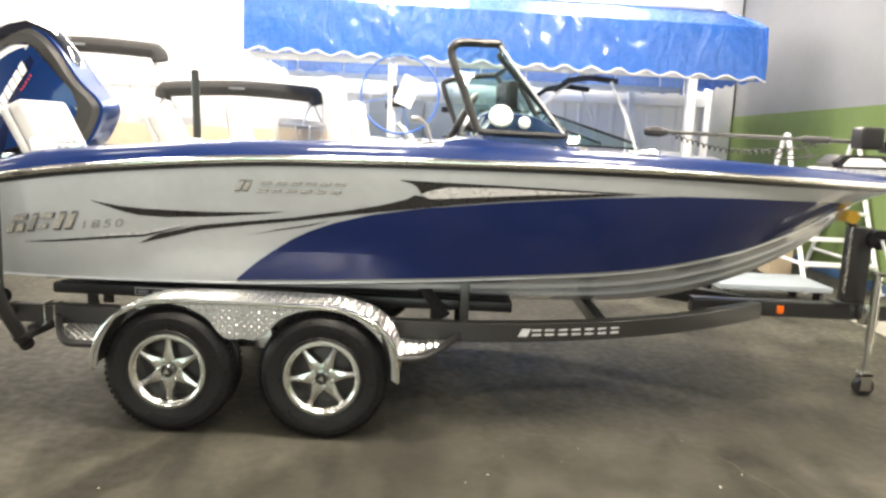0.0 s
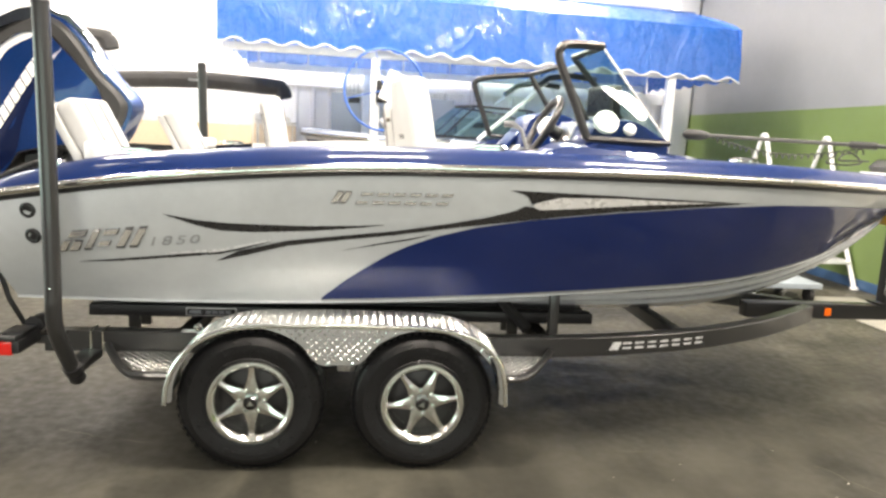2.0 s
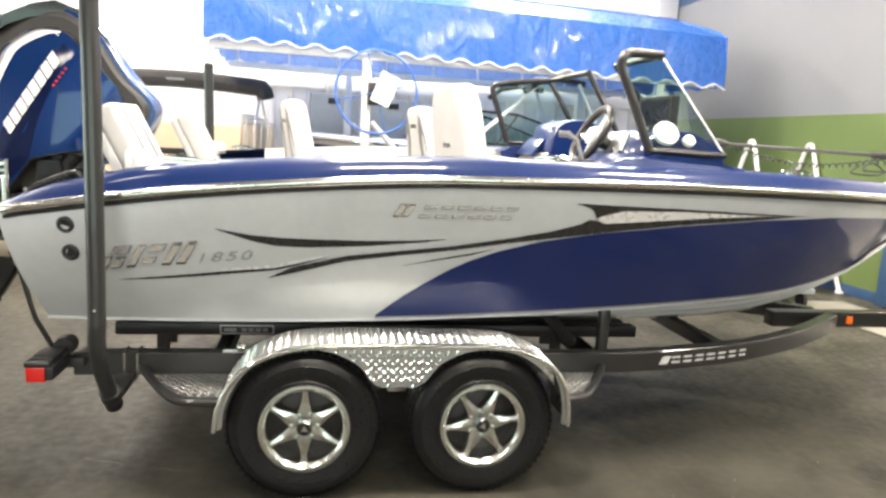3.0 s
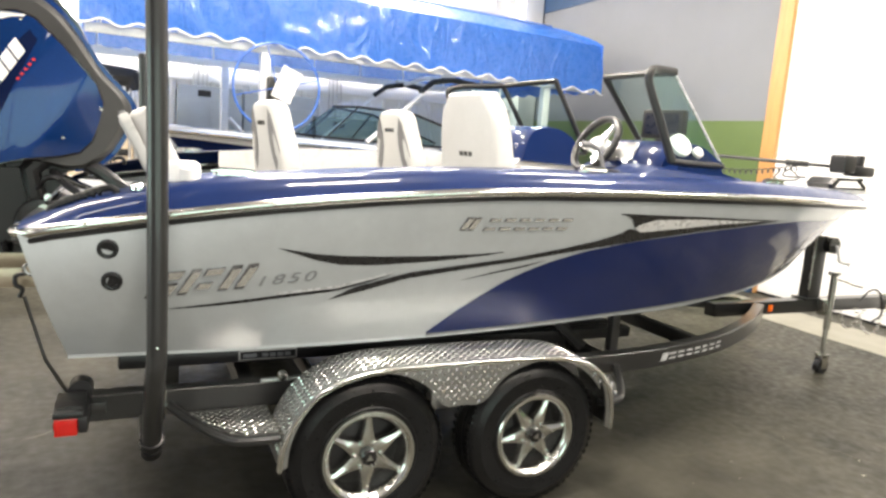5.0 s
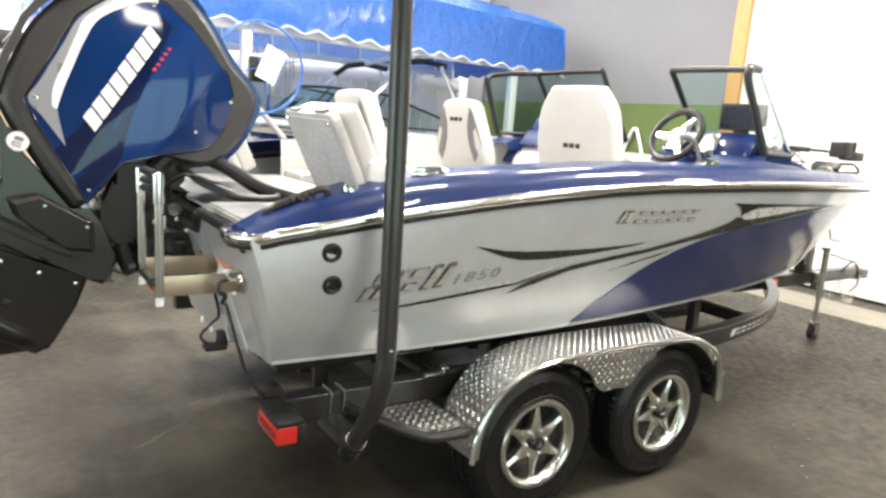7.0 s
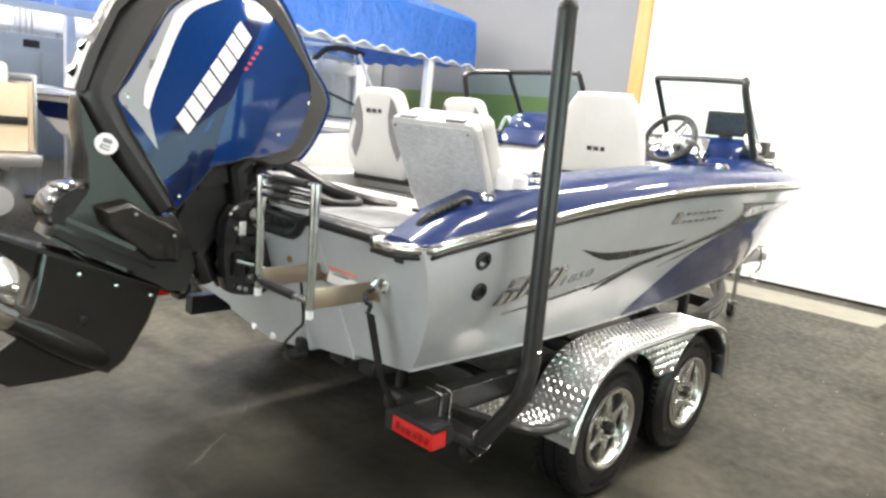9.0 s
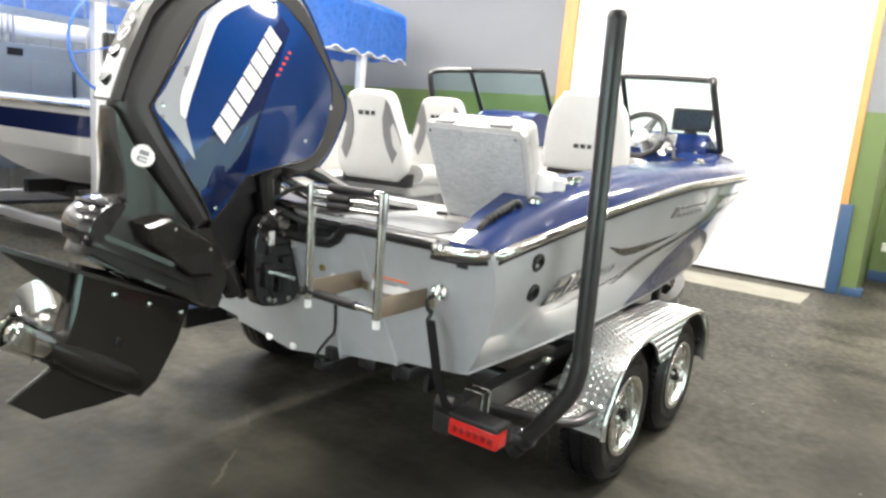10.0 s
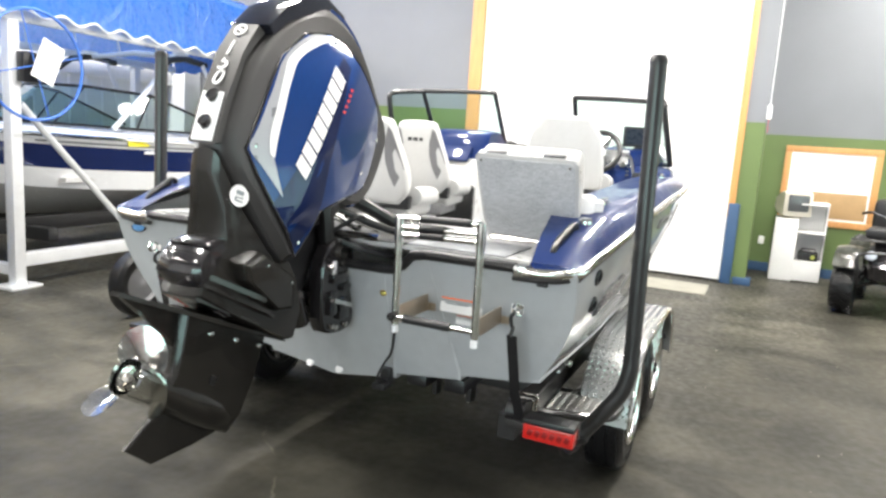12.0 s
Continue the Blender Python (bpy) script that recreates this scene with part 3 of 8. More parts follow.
for x in (-0.02, 1.25):
    for y in (-0.45, 0.45):
        quad_tyre(x, y)
part("quad_body", shell([(-0.25, 0.45), (-0.30, 0.60), (-0.15, 0.78), (0.15, 0.88), (0.45, 0.86), (0.60, 0.74), (1.45, 0.80), (1.50, 0.62), (1.0, 0.40), (0.1, 0.36)], both([(0.14, 1.0), (0.22, 0.95), (0.26, 0.85)])), BLACK_GLOSS, quad)
for y in (-0.42, 0.42):
    for x in (0.0, 1.25):
        part("mudguard", tube(smooth_line([(x - 0.34, y, 0.56), (x - 0.25, y, 0.70), (x, y, 0.76), (x + 0.28, y, 0.70), (x + 0.36, y, 0.56)], 5), 0.15, 10, flat=0.18), OLIVE, quad, "dark green mudguard")
    part("headlight", lathe([(0.06, 0.0), (0.055, 0.03), (0.03, 0.045), (0.001, 0.05)], 16, m=pose(-0.24, y * 0.5, 0.72, 0, -75, 0)), mat("clear_lens", (0.7, 0.75, 0.85), 0.08, 0.4, 0.05, 10, coat=1.0), quad, "clear headlight")
for k in range(6):
    y = -0.38 + 0.152 * k
    part("rack_bar", tube([(-0.30, y, 0.88), (0.30, y, 0.90)], 0.012, 8), BLACK_PLASTIC, quad)
    part("rack_bar", tube([(0.95, y, 0.90), (1.55, y, 0.90)], 0.012, 8), BLACK_PLASTIC, quad)
for x in (-0.30, 0.0, 0.30, 0.95, 1.25, 1.55):
    part("rack_cross", tube([(x, -0.42, 0.89), (x, 0.42, 0.89)], 0.014, 8), BLACK_PLASTIC, quad)
part("saddle", shell([(0.42, 0.86), (0.45, 0.93), (0.75, 0.95), (1.15, 1.02), (1.30, 1.0), (1.25, 0.86)], both([(0.10, 1.0), (0.16, 0.94), (0.18, 0.8)]), 3), BLACK_PLASTIC, quad, "black padded saddle")
part("seat_box", block(0.98, 1.45, -0.36, 0.36, 0.92, 1.30, 0.08, 3), BLACK_PLASTIC, quad, "dark grey rear box seat")
part("handlebar", tube(smooth_line([(0.45, -0.42, 1.14), (0.38, -0.30, 1.16), (0.34, -0.08, 1.08), (0.34, 0.08, 1.08), (0.38, 0.30, 1.16), (0.45, 0.42, 1.14)], 5), 0.016, 10), BLACK_PLASTIC, quad)
part("handle_pod", block(0.26, 0.40, -0.12, 0.12, 1.04, 1.16, 0.04, 3, bm=tube([(0.34, 0, 0.85), (0.34, 0, 1.08)], 0.03, 10)), BLACK_PLASTIC, quad)
part("front_bag", block(-0.24, 0.24, -0.30, 0.30, 0.91, 1.02, 0.045, 3), BLACK_PLASTIC, quad, "black bag on the front rack")
part("bull_bar", tube(smooth_line([(-0.35, -0.30, 0.40), (-0.42, -0.30, 0.55), (-0.40, -0.28, 0.75), (-0.40, 0.28, 0.75), (-0.42, 0.30, 0.55), (-0.35, 0.30, 0.40)], 4), 0.018, 8), BLACK_PLASTIC, quad)
for y in (-0.3, 0.3):
    part("suspension_arm", tube([(0.0, y * 0.4, 0.40), (0.0, y * 1.2, 0.32)], 0.02, 8, bm=tube([(0.05, y * 0.5, 0.70), (0.02, y * 1.1, 0.36)], 0.03, 10)), BLACK_GLOSS, quad)
part("red_tag", block(-0.44, -0.43, -0.06, 0.0, 0.36, 0.46, 0.004), RED_LENS, quad, "red tag")

# ---- the boat ----
boat = thing("fishing_boat", "silver and navy fibreglass fishing boat resting on its trailer bunks", "boat", pose(0, 0, 0))

# stations from stern to bow: rail x y z, chine x y z, keel x z
STATIONS = np.array([
    (-1.25, 1.125, 1.228, -1.12, 0.99, 0.766, -1.065, 0.570),
    (-0.50, 1.19, 1.345, -0.45, 1.005, 0.762, -0.40, 0.550),
    (0.30, 1.215, 1.420, 0.30, 1.01, 0.775, 0.30, 0.530),
    (1.00, 1.210, 1.442, 1.00, 1.00, 0.808, 1.00, 0.520),
    (1.80, 1.155, 1.447, 1.75, 0.95, 0.852, 1.70, 0.515),
    (2.50, 1.040, 1.438, 2.40, 0.81, 0.888, 2.30, 0.525),
    (3.10, 0.860, 1.420, 2.95, 0.62, 0.968, 2.80, 0.580),
    (3.60, 0.630, 1.402, 3.40, 0.39, 1.075, 3.25, 0.720),
    (3.95, 0.420, 1.390, 3.70, 0.20, 1.165, 3.60, 0.900),
    (4.20, 0.220, 1.380, 3.88, 0.08, 1.225, 3.82, 1.070),
    (4.32, 0.0, 1.375, 4.00, 0.0, 1.290, 4.00, 1.250)])


def stations(n):
    """n rows of the eight station values, smooth from stern to bow."""
    p = np.vstack([2 * STATIONS[0] - STATIONS[1], STATIONS, 2 * STATIONS[-1] - STATIONS[-2]])
    out = []
    for s in np.linspace(0, len(STATIONS) - 1, n):
        i = min(int(s), len(STATIONS) - 2)
        t = s - i
        a, b, c, d = p[i], p[i + 1], p[i + 2], p[i + 3]
        out.append(0.5 * (2 * b + (c - a) * t + (2 * a - 5 * b + 4 * c - d) * t * t + (3 * b - a - 3 * c + d) * t ** 3))
    out = np.array(out)
    out[:, [1, 4]] = np.maximum(out[:, [1, 4]], 0.0)
    return out


ST = stations(81)
RAIL_X, RAIL_Y, RAIL_Z = ST[:, 0], ST[:, 1], ST[:, 2]


def rail_y(x):
    return float(np.interp(x, RAIL_X, RAIL_Y))


def rail_z(x):
    return float(np.interp(x, RAIL_X, RAIL_Z))


def side_rows(n=9):
    """Starboard side, one row a station, from chine to rail, with a little flare."""
    rows = []
    for r in ST:
        c, t = Vector((r[3], -r[4], r[5])), Vector((r[0], -r[1], r[2]))
        row = []
        for k in range(n):
            s = k / (n - 1)
            q = c.lerp(t, s)
            q.y -= float(np.interp(r[0], (-0.9, 0.2), (0.050, 0.024))) * math.sin(math.pi * s) * (1 if r[0] < 2.6 else max(-1.0, 1 - (r[0] - 2.6) * 1.6))
            row.append(q)
        rows.append(row)
    return rows


SIDE_ROWS = side_rows()


def hull_side(x, z):
    """The starboard side's point at x, z."""
    xs = [np.interp(z, [q.z for q in row], [q.x for q in row]) for row in SIDE_ROWS]
    ys = [np.interp(z, [q.z for q in row], [q.y for q in row]) for row in SIDE_ROWS]
    return Vector((x, float(np.interp(x, xs, ys)), z))


def mirror(q):
    return Vector((q[0], -q[1], q[2]))


def hull_side_mesh(flip):
    rows = [[(mirror(q) if flip else q) for q in row] for row in SIDE_ROWS]
    return grid(rows)


for flip in (False, True):
    part("hull_side", hull_side_mesh(flip), SILVER, boat, "glossy silver metallic hull side")


def bottom_rows():
    rows = []
    for r in ST:
        k, c = Vector((r[6], 0, r[7])), Vector((r[3], -r[4], r[5]))
        inner = k.lerp(c, 0.94)
        row = [k]
        for s in (0.30, 0.62):
            a = k.lerp(c, s)
            a.z -= 0.008
            row += [a, a + Vector((0, -0.03, 0.0)) * min(1, r[4] * 2), a + Vector((0, -0.034, 0.022)) * min(1, r[4] * 2)]
        row += [inner + Vector((0, 0, -0.012)), c + Vector((0, 0.0, -0.012)), c]
        rows.append(row)
    return rows


BR = bottom_rows()
part("hull_bottom", grid([[mirror(q) for q in row[::-1]] + row[1:] for row in BR]), SILVER, boat, "silver vee bottom with lifting strakes", angle=20)
r0 = SIDE_ROWS[0]
# transom with a motor well cut out of its top
tr = [(q.x, q.y, q.z) for q in BR[0]] + [(q.x, q.y, q.z) for q in r0[1:]]
well = [(-1.248, -0.52, 1.222), (-1.245, -0.46, 1.21), (-1.235, -0.415, 1.165), (-1.228, -0.37, 1.14), (-1.226, -0.32, 1.135), (-1.226, 0.0, 1.135)]
half = tr + well
tb = bmesh.new()
loop = [tb.verts.new(q) for q in half[:-1]] + [tb.verts.new(half[-1])]
loop += [tb.verts.new(mirror(q)) for q in half[::-1][1:-1]]
tb.faces.new(loop)
bmesh.ops.triangulate(tb, faces=tb.faces[:])
part("transom", tb, SILVER, boat, "silver transom with a motor well", smooth=False)

# chrome rub rail round both sides and the stern corners
RAIL_PATH = [Vector((-1.262, -0.90, 1.212)), Vector((-1.275, -1.0, 1.216)), Vector((-1.262, -1.075, 1.222))] + [Vector((r[0] + 0.04 * (i == 0), -r[1] - 0.008, r[2])) for i, r in enumerate(ST)]
for flip in (False, True):
    pts = [mirror(q) if flip else q for q in RAIL_PATH]
    part("rub_rail", tube(pts, 0.0185, 12), BRIGHT_RAIL, boat, "chrome rub rail insert")
    # thin black tube painted in for the shadow beneath the rail
    part("rail_base", tube([q + Vector((0, 0.008 if not flip else -0.008, -0.026)) for q in pts], 0.011, 8), BLACK_PLASTIC, boat, "black line for the shade under the rail")

# blue deck cap: rises from the rail, then runs inwards
GUN_H = lerp_curve((-1.3, -1.1, -0.7, -0.3, 0.6, 1.3, 2.0, 3.0, 3.8, 4.35), (0.006, 0.072, 0.108, 0.096, 0.086, 0.084, 0.080, 0.076, 0.065, 0.045))
GUN_IN = lerp_curve((-1.3, -0.7, 0.0, 1.2, 2.0, 3.0, 4.0, 4.35), (0.16, 0.30, 0.25, 0.25, 0.30, 0.34, 0.30, 0.02))


def gunwale_row(x, y, z):
    h, w = GUN_H(x), min(GUN_IN(x), y * 0.9)
    sq = min(1.0, y / 0.5)
    out = []
    for dy, dz in ((0.0, 0.012), (0.012, 0.4 * h), (0.035, 0.75 * h), (0.075, 0.95 * h), (0.13, h), (w, h * 1.02)):
        out.append(Vector((x, -(y - min(dy, w) * sq), z + dz)))
    return out


GUN = [gunwale_row(r[0], r[1], r[2]) for r in ST]
for flip in (False, True):
    part("gunwale", grid([[mirror(q) if flip else q for q in row] for row in GUN]), DECK_BLUE, boat, "glossy blue gunwale cap")
    # inner lining under the gunwale's edge
    inner = []
    for row in GUN:
        q = row[-1]
        if -0.42 < q.x < 2.9:
            inner.append([q, Vector((q.x, q.y + 0.015, q.z - 0.10)), Vector((q.x, q.y + 0.02, 0.95))])
    part("inner_lining", grid([[mirror(q) if flip else q for q in row] for row in inner]), LINER, boat, "white inner lining")
    # blunt end of the cap above the transom
    end = GUN[0]
    part("stern_cap", grid([[mirror(q) if flip else q for q in (end[0], end[2], end[-1])], [mirror(q) if flip else q for q in (end[0] + Vector((-0.02, 0.10, -0.005)), end[2] + Vector((-0.02, 0.08, -0.03)), end[-1] + Vector((-0.01, 0, -0.01)))]]), DECK_BLUE, boat)
part("bow_deck", grid([[mirror(row[-1]), Vector((row[-1].x, 0, row[-1].z)), row[-1]] for row in GUN if row[-1].x > 2.88]), LINER, boat, "pale grey bow casting deck")


def decked(x0, x1, z, n=14, inset=0.012):
    """A floor that follows the inside of the gunwales."""
    bm = bmesh.new()
    rows = []
    for k in range(n + 1):
        x = x0 + (x1 - x0) * k / n
        y = rail_y(x) - min(GUN_IN(x), rail_y(x) * 0.9) - inset
        if z < 1.1:
            y = min(y, 0.86)
        rows.append([(x, -y, z), (x, 0, z), (x, y, z)])
    grid(rows, bm=bm)
    ret = bmesh.ops.extrude_face_region(bm, geom=bm.faces[:])
    bmesh.ops.translate(bm, vec=(0, 0, -0.02), verts=[v for v in ret["geom"] if isinstance(v, bmesh.types.BMVert)])
    return bm


CARPET = mat("grey_marine_carpet", (0.30, 0.31, 0.32), 0.9, 0, 0.22, 14, 0.5, 420)
part("cockpit_floor", decked(-0.44, 2.88, 0.95), CARPET, boat, "grey carpeted cockpit floor")
aft = part("aft_deck", decked(-1.20, -0.42, 1.242), LINER, boat, "white aft deck")
part("deck_mat", block(-1.19, -0.86, -0.83, -0.36, 1.243, 1.249, 0.003), CARPET, aft, "grey carpet inlay")
part("deck_mat", block(-1.19, -0.86, 0.36, 0.83, 1.243, 1.249, 0.003), CARPET, aft, "grey carpet inlay")
part("deck_hatch", block(-0.80, -0.48, -0.30, 0.30, 1.243, 1.252, 0.006), VINYL, aft, "pale grey hatch lid")
part("hatch_latch", lathe([(0.001, 0.012), (0.03, 0.012), (0.034, 0.0)], 16, m=pose(-0.70, -0.52, 1.243)), BLACK_PLASTIC, aft, "black pop-up latch")
part("aft_bulkhead", block(-0.44, -0.42, -0.88, 0.88, 0.95, 1.225), LINER, boat, "white bulkhead")
part("bow_bulkhead", block(2.86, 2.88, -0.62, 0.62, 0.95, 1.50), LINER, boat, "white bulkhead")
# black rubber edge along the top of the transom
TRIM_LINE = [(-1.252, -0.90, 1.222), (-1.25, -0.52, 1.222), (-1.247, -0.46, 1.21), (-1.237, -0.415, 1.165), (-1.23, -0.37, 1.14), (-1.228, -0.32, 1.135)]
part("transom_trim", tube(TRIM_LINE + [mirror(q) for q in TRIM_LINE[::-1]], 0.021, 8), BLACK_PLASTIC, boat, "black rubber edge trim")
# tray of the motor well
part("motor_well", block(-1.22, -0.86, -0.40, 0.40, 1.244, 1.250, 0.002), BLACK_PLASTIC, boat, "dark motor well mat")

# ---- painted shapes and badges on the hull's sides ----
def on_hull(x, z, proud, flip):
    q = hull_side(x, z)
    q.y -= proud
    return mirror(q) if flip else q


def ribbon(top, low, n=40, m=3, proud=0.003):
    """Top and low: (x, z) points of a shape's two edges; laid on both sides of the hull."""
    tx, tz = zip(*top)
    lx, lz = zip(*low)
    x0, x1 = max(tx[0], lx[0]), min(tx[-1], lx[-1])
    out = []
    for flip in (False, True):
        rows = []
        for i in range(n + 1):
            x = x0 + (x1 - x0) * i / n
            a, b = float(np.interp(x, tx, tz)), float(np.interp(x, lx, lz))
            if a - b < 0.0008:
                a += 0.0008
            rows.append([on_hull(x, b + (a - b) * k / m, proud, flip) for k in range(m + 1)])
        out.append(grid(rows))
    return out


def decal(name, top, low, material, label="", n=40, m=3, proud=0.003):
    for bm in ribbon(top, low, n, m, proud):
        part(name, bm, material, boat, label)


CX, CZ = [q[0].x for q in SIDE_ROWS], [q[0].z for q in SIDE_ROWS]
chine_line = [(x, float(np.interp(x, CX, CZ)) + 0.006) for x in np.linspace(0.262, 3.86, 30)]
decal("blue_field", [(0.262, 0.79), (0.372, 0.886), (0.471, 0.957), (0.57, 1.024), (0.669, 1.074), (0.793, 1.122), (0.972, 1.17), (1.238, 1.214), (1.657, 1.26), (2.123, 1.297), (2.543, 1.315), (2.9, 1.311), (3.5, 1.290), (3.7, 1.275), (3.86, 1.24)], chine_line, NAVY, "dark navy metallic panel", 90, 6)
# grey bow stem band and thin pale line round the field
decal("upper_swoosh", [(-0.419, 1.187), (-0.27, 1.163), (-0.153, 1.155), (0.014, 1.152), (0.208, 1.152), (0.431, 1.161), (0.544, 1.170)], [(-0.419, 1.186), (-0.271, 1.138), (-0.177, 1.119), (-0.034, 1.116), (0.209, 1.129), (0.457, 1.154), (0.544, 1.169)], INK, "black swoosh stripe")
decal("lower_swoosh", [(-0.206, 0.972), (-0.107, 1.024), (0.112, 1.08), (0.334, 1.109), (0.585, 1.14), (0.838, 1.184), (1.018, 1.220), (1.148, 1.256), (1.20, 1.285), (1.263, 1.262), (1.51, 1.281), (1.795, 1.303), (2.115, 1.318), (2.3, 1.318)], [(-0.206, 0.971), (-0.059, 1.009), (0.112, 1.056), (0.335, 1.088), (0.586, 1.121), (0.841, 1.162), (1.103, 1.198), (1.375, 1.234), (1.656, 1.266), (2.12, 1.302), (2.3, 1.317)], INK, "black swoosh stripe", 70, proud=0.005)
decal("swoosh_tip", [(1.115, 1.352), (1.20, 1.350), (1.353, 1.347), (1.638, 1.342), (1.947, 1.333), (2.216, 1.326), (2.4, 1.321)], [(1.115, 1.350), (1.175, 1.336), (1.205, 1.318), (1.22, 1.285), (1.25, 1.30), (1.353, 1.325), (1.638, 1.330), (1.947, 1.323), (2.216, 1.320), (2.4, 1.320)], INK, "black swoosh stripe", 60, proud=0.005)
decal("silver_blade", [(1.225, 1.285), (1.26, 1.302), (1.353, 1.324), (1.638, 1.329), (1.947, 1.323), (2.15, 1.319)], [(1.225, 1.283), (1.263, 1.262), (1.51, 1.281), (1.795, 1.303), (2.115, 1.318), (2.15, 1.318)], FOIL, "bright silver streak", proud=0.005)
decal("fine_swoosh", [(-0.804, 0.953), (-0.658, 0.968), (-0.515, 0.984), (-0.324, 1.005), (-0.18, 1.018), (-0.083, 1.041), (0.051, 1.077)], [(-0.804, 0.952), (-0.659, 0.958), (-0.516, 0.971), (-0.325, 0.992), (-0.18, 1.008), (-0.083, 1.034), (0.051, 1.076)], INK, "thin dark stripe")
decal("fine_highlight", [(-0.42, 1.006), (-0.18, 1.031), (0.04, 1.084)], [(-0.42, 1.000), (-0.18, 1.020), (0.04, 1.078)], LIGHT_INK, "thin pale stripe")
decal("small_swoosh", [(0.363, 1.041), (0.513, 1.076), (0.665, 1.107), (0.767, 1.13)], [(0.363, 1.04), (0.513, 1.070), (0.665, 1.099), (0.767, 1.129)], INK, "thin dark stripe")
decal("chine_edge", [(x, z + 0.004) for x, z in chine_line[::-1]][::-1], [(x, z - 0.008) for x, z in chine_line], GREY_INK, "grey boot stripe", 60, 1, 0.006)


def slanted(strokes, x0, z0, w, h, lean):
    """Strokes (x, z, width, height in fractions) leaning to the right, as outlines in x, z."""
    out = []
    for sx, sz, sw, sh in strokes:
        a, b = x0 + sx * w, z0 + sz * h
        c, d = a + sw * w, b + sh * h
        out.append([(a + lean * (b - z0), b), (c + lean * (b - z0), b), (c + lean * (d - z0), d), (a + lean * (d - z0), d)])
    return out


def badge(name, strokes, x0, z0, w, h, lean, material, proud, parent, label, flips=(False, True), tilt=0.0):
    """A raised emblem of plain strokes that follows the hull's side."""
    for flip in flips:
        for quad in slanted(strokes, x0, z0, w, h, lean):
            bm = bmesh.new()
            quad = [(x, z + (x - x0) * tilt) for x, z in quad]
            lo = [bm.verts.new(on_hull(x, z, 0.001, flip)) for x, z in quad]
            cx, cz = sum(q[0] for q in quad) / 4, sum(q[1] for q in quad) / 4
            hi = [bm.verts.new(on_hull(cx + (x - cx) * 0.88, cz + (z - cz) * 0.74, proud, flip)) for x, z in quad]
            bm.faces.new(hi)
            for k in range(4):
                bm.faces.new((lo[k], lo[(k + 1) % 4], hi[(k + 1) % 4], hi[k])).material_index = 1
            part(name, bm, [material, EMBLEM_EDGE], parent, label, smooth=False)


def twin_bars(n):
    """n pairs of plain bars, one above the other, each pair as wide as a letter."""
    out = []
    for i in range(n):
        out += [(i / n, 0.0, 0.74 / n, 0.26), (i / n + 0.02 / n, 0.66, 0.74 / n, 0.26)]
    return out


badge("emblem_bar", [(0.0, 0.0, 0.055, 1.0), (0.065, 0.0, 0.055, 1.0)] + [(0.2 + 0.8 * a, b, 0.8 * c, d) for a, b, c, d in twin_bars(6)], 0.305, 1.262, 0.54, 0.058, 0.55, EMBLEM, 0.010, boat, "chrome bar of the maker's emblem", tilt=0.018)
badge("model_emblem_bar", [(0.0, 0.0, 0.09, 0.55), (0.04, 0.62, 0.20, 0.34), (0.13, 0.0, 0.11, 0.5), (0.30, 0.0, 0.09, 0.96), (0.44, 0.64, 0.18, 0.30), (0.44, 0.14, 0.14, 0.28), (0.68, 0.0, 0.10, 0.96), (0.84, 0.0, 0.10, 0.96)], -0.875, 0.995, 0.36, 0.10, 0.55, EMBLEM, 0.016, boat, "chrome bar of the model emblem", tilt=0.10)
for flip in (False, True):
    a, b = on_hull(-0.50, 1.036, 0.004, flip), on_hull(-0.27, 1.058, 0.004, flip)
    ax = (b - a).normalized() if not flip else (a - b).normalized()
    up = (on_hull(-0.4, 1.10, 0.004, flip) - on_hull(-0.4, 1.04, 0.004, flip)).normalized()
    nrm = ax.cross(up).normalized()
    up = nrm.cross(ax)
    m = Matrix(((ax.x, up.x, nrm.x, 0), (ax.y, up.y, nrm.y, 0), (ax.z, up.z, nrm.z, 0), (0, 0, 0, 1)))
    lettering("model_number", "1850", 0.055, NUMBER_INK, boat, Matrix.Translation(a if not flip else b) @ m @ Matrix.Diagonal((1.75, 1, 1, 1)), 0.30, 0.0015, "grey painted number", 1.25)
    # drain vents near the stern
    for x, z in ((-0.985, 1.180), (-0.973, 1.067)):
        q, e = on_hull(x, z, 0.0, flip), Vector((-0.12, -1.0, -0.22)).normalized()
        e = mirror(e) if flip else e
        rot = Matrix.Translation(q) @ e.to_track_quat("Z", "Y").to_matrix().to_4x4()
        v = part("thru_hull", lathe([(0.034, -0.002), (0.034, 0.006), (0.026, 0.011), (0.019, 0.008), (0.019, -0.02)], 24, m=rot), BLACK_PLASTIC, boat, "black thru-hull fitting")
        # flat near-black disc painted in for the shade inside the hole
        part("bore", lathe([(0.001, 0.001), (0.019, 0.001)], 16, m=rot), VOID_SHADE, v)

# ---- the trailer ----
FAR_SIDE = 0.085
trailer = thing("boat_trailer", "black tandem axle boat trailer with diamond plate fenders", "trailer", pose(0, 0, 0))
RAIL_LINE = [(-1.06, -0.85, 0.515), (-0.4, -0.85, 0.515), (0.6, -0.85, 0.515), (1.45, -0.845, 0.515), (1.9, -0.80, 0.522), (2.35, -0.69, 0.528), (2.8, -0.49, 0.532), (3.15, -0.27, 0.534), (3.4, -0.09, 0.534)]


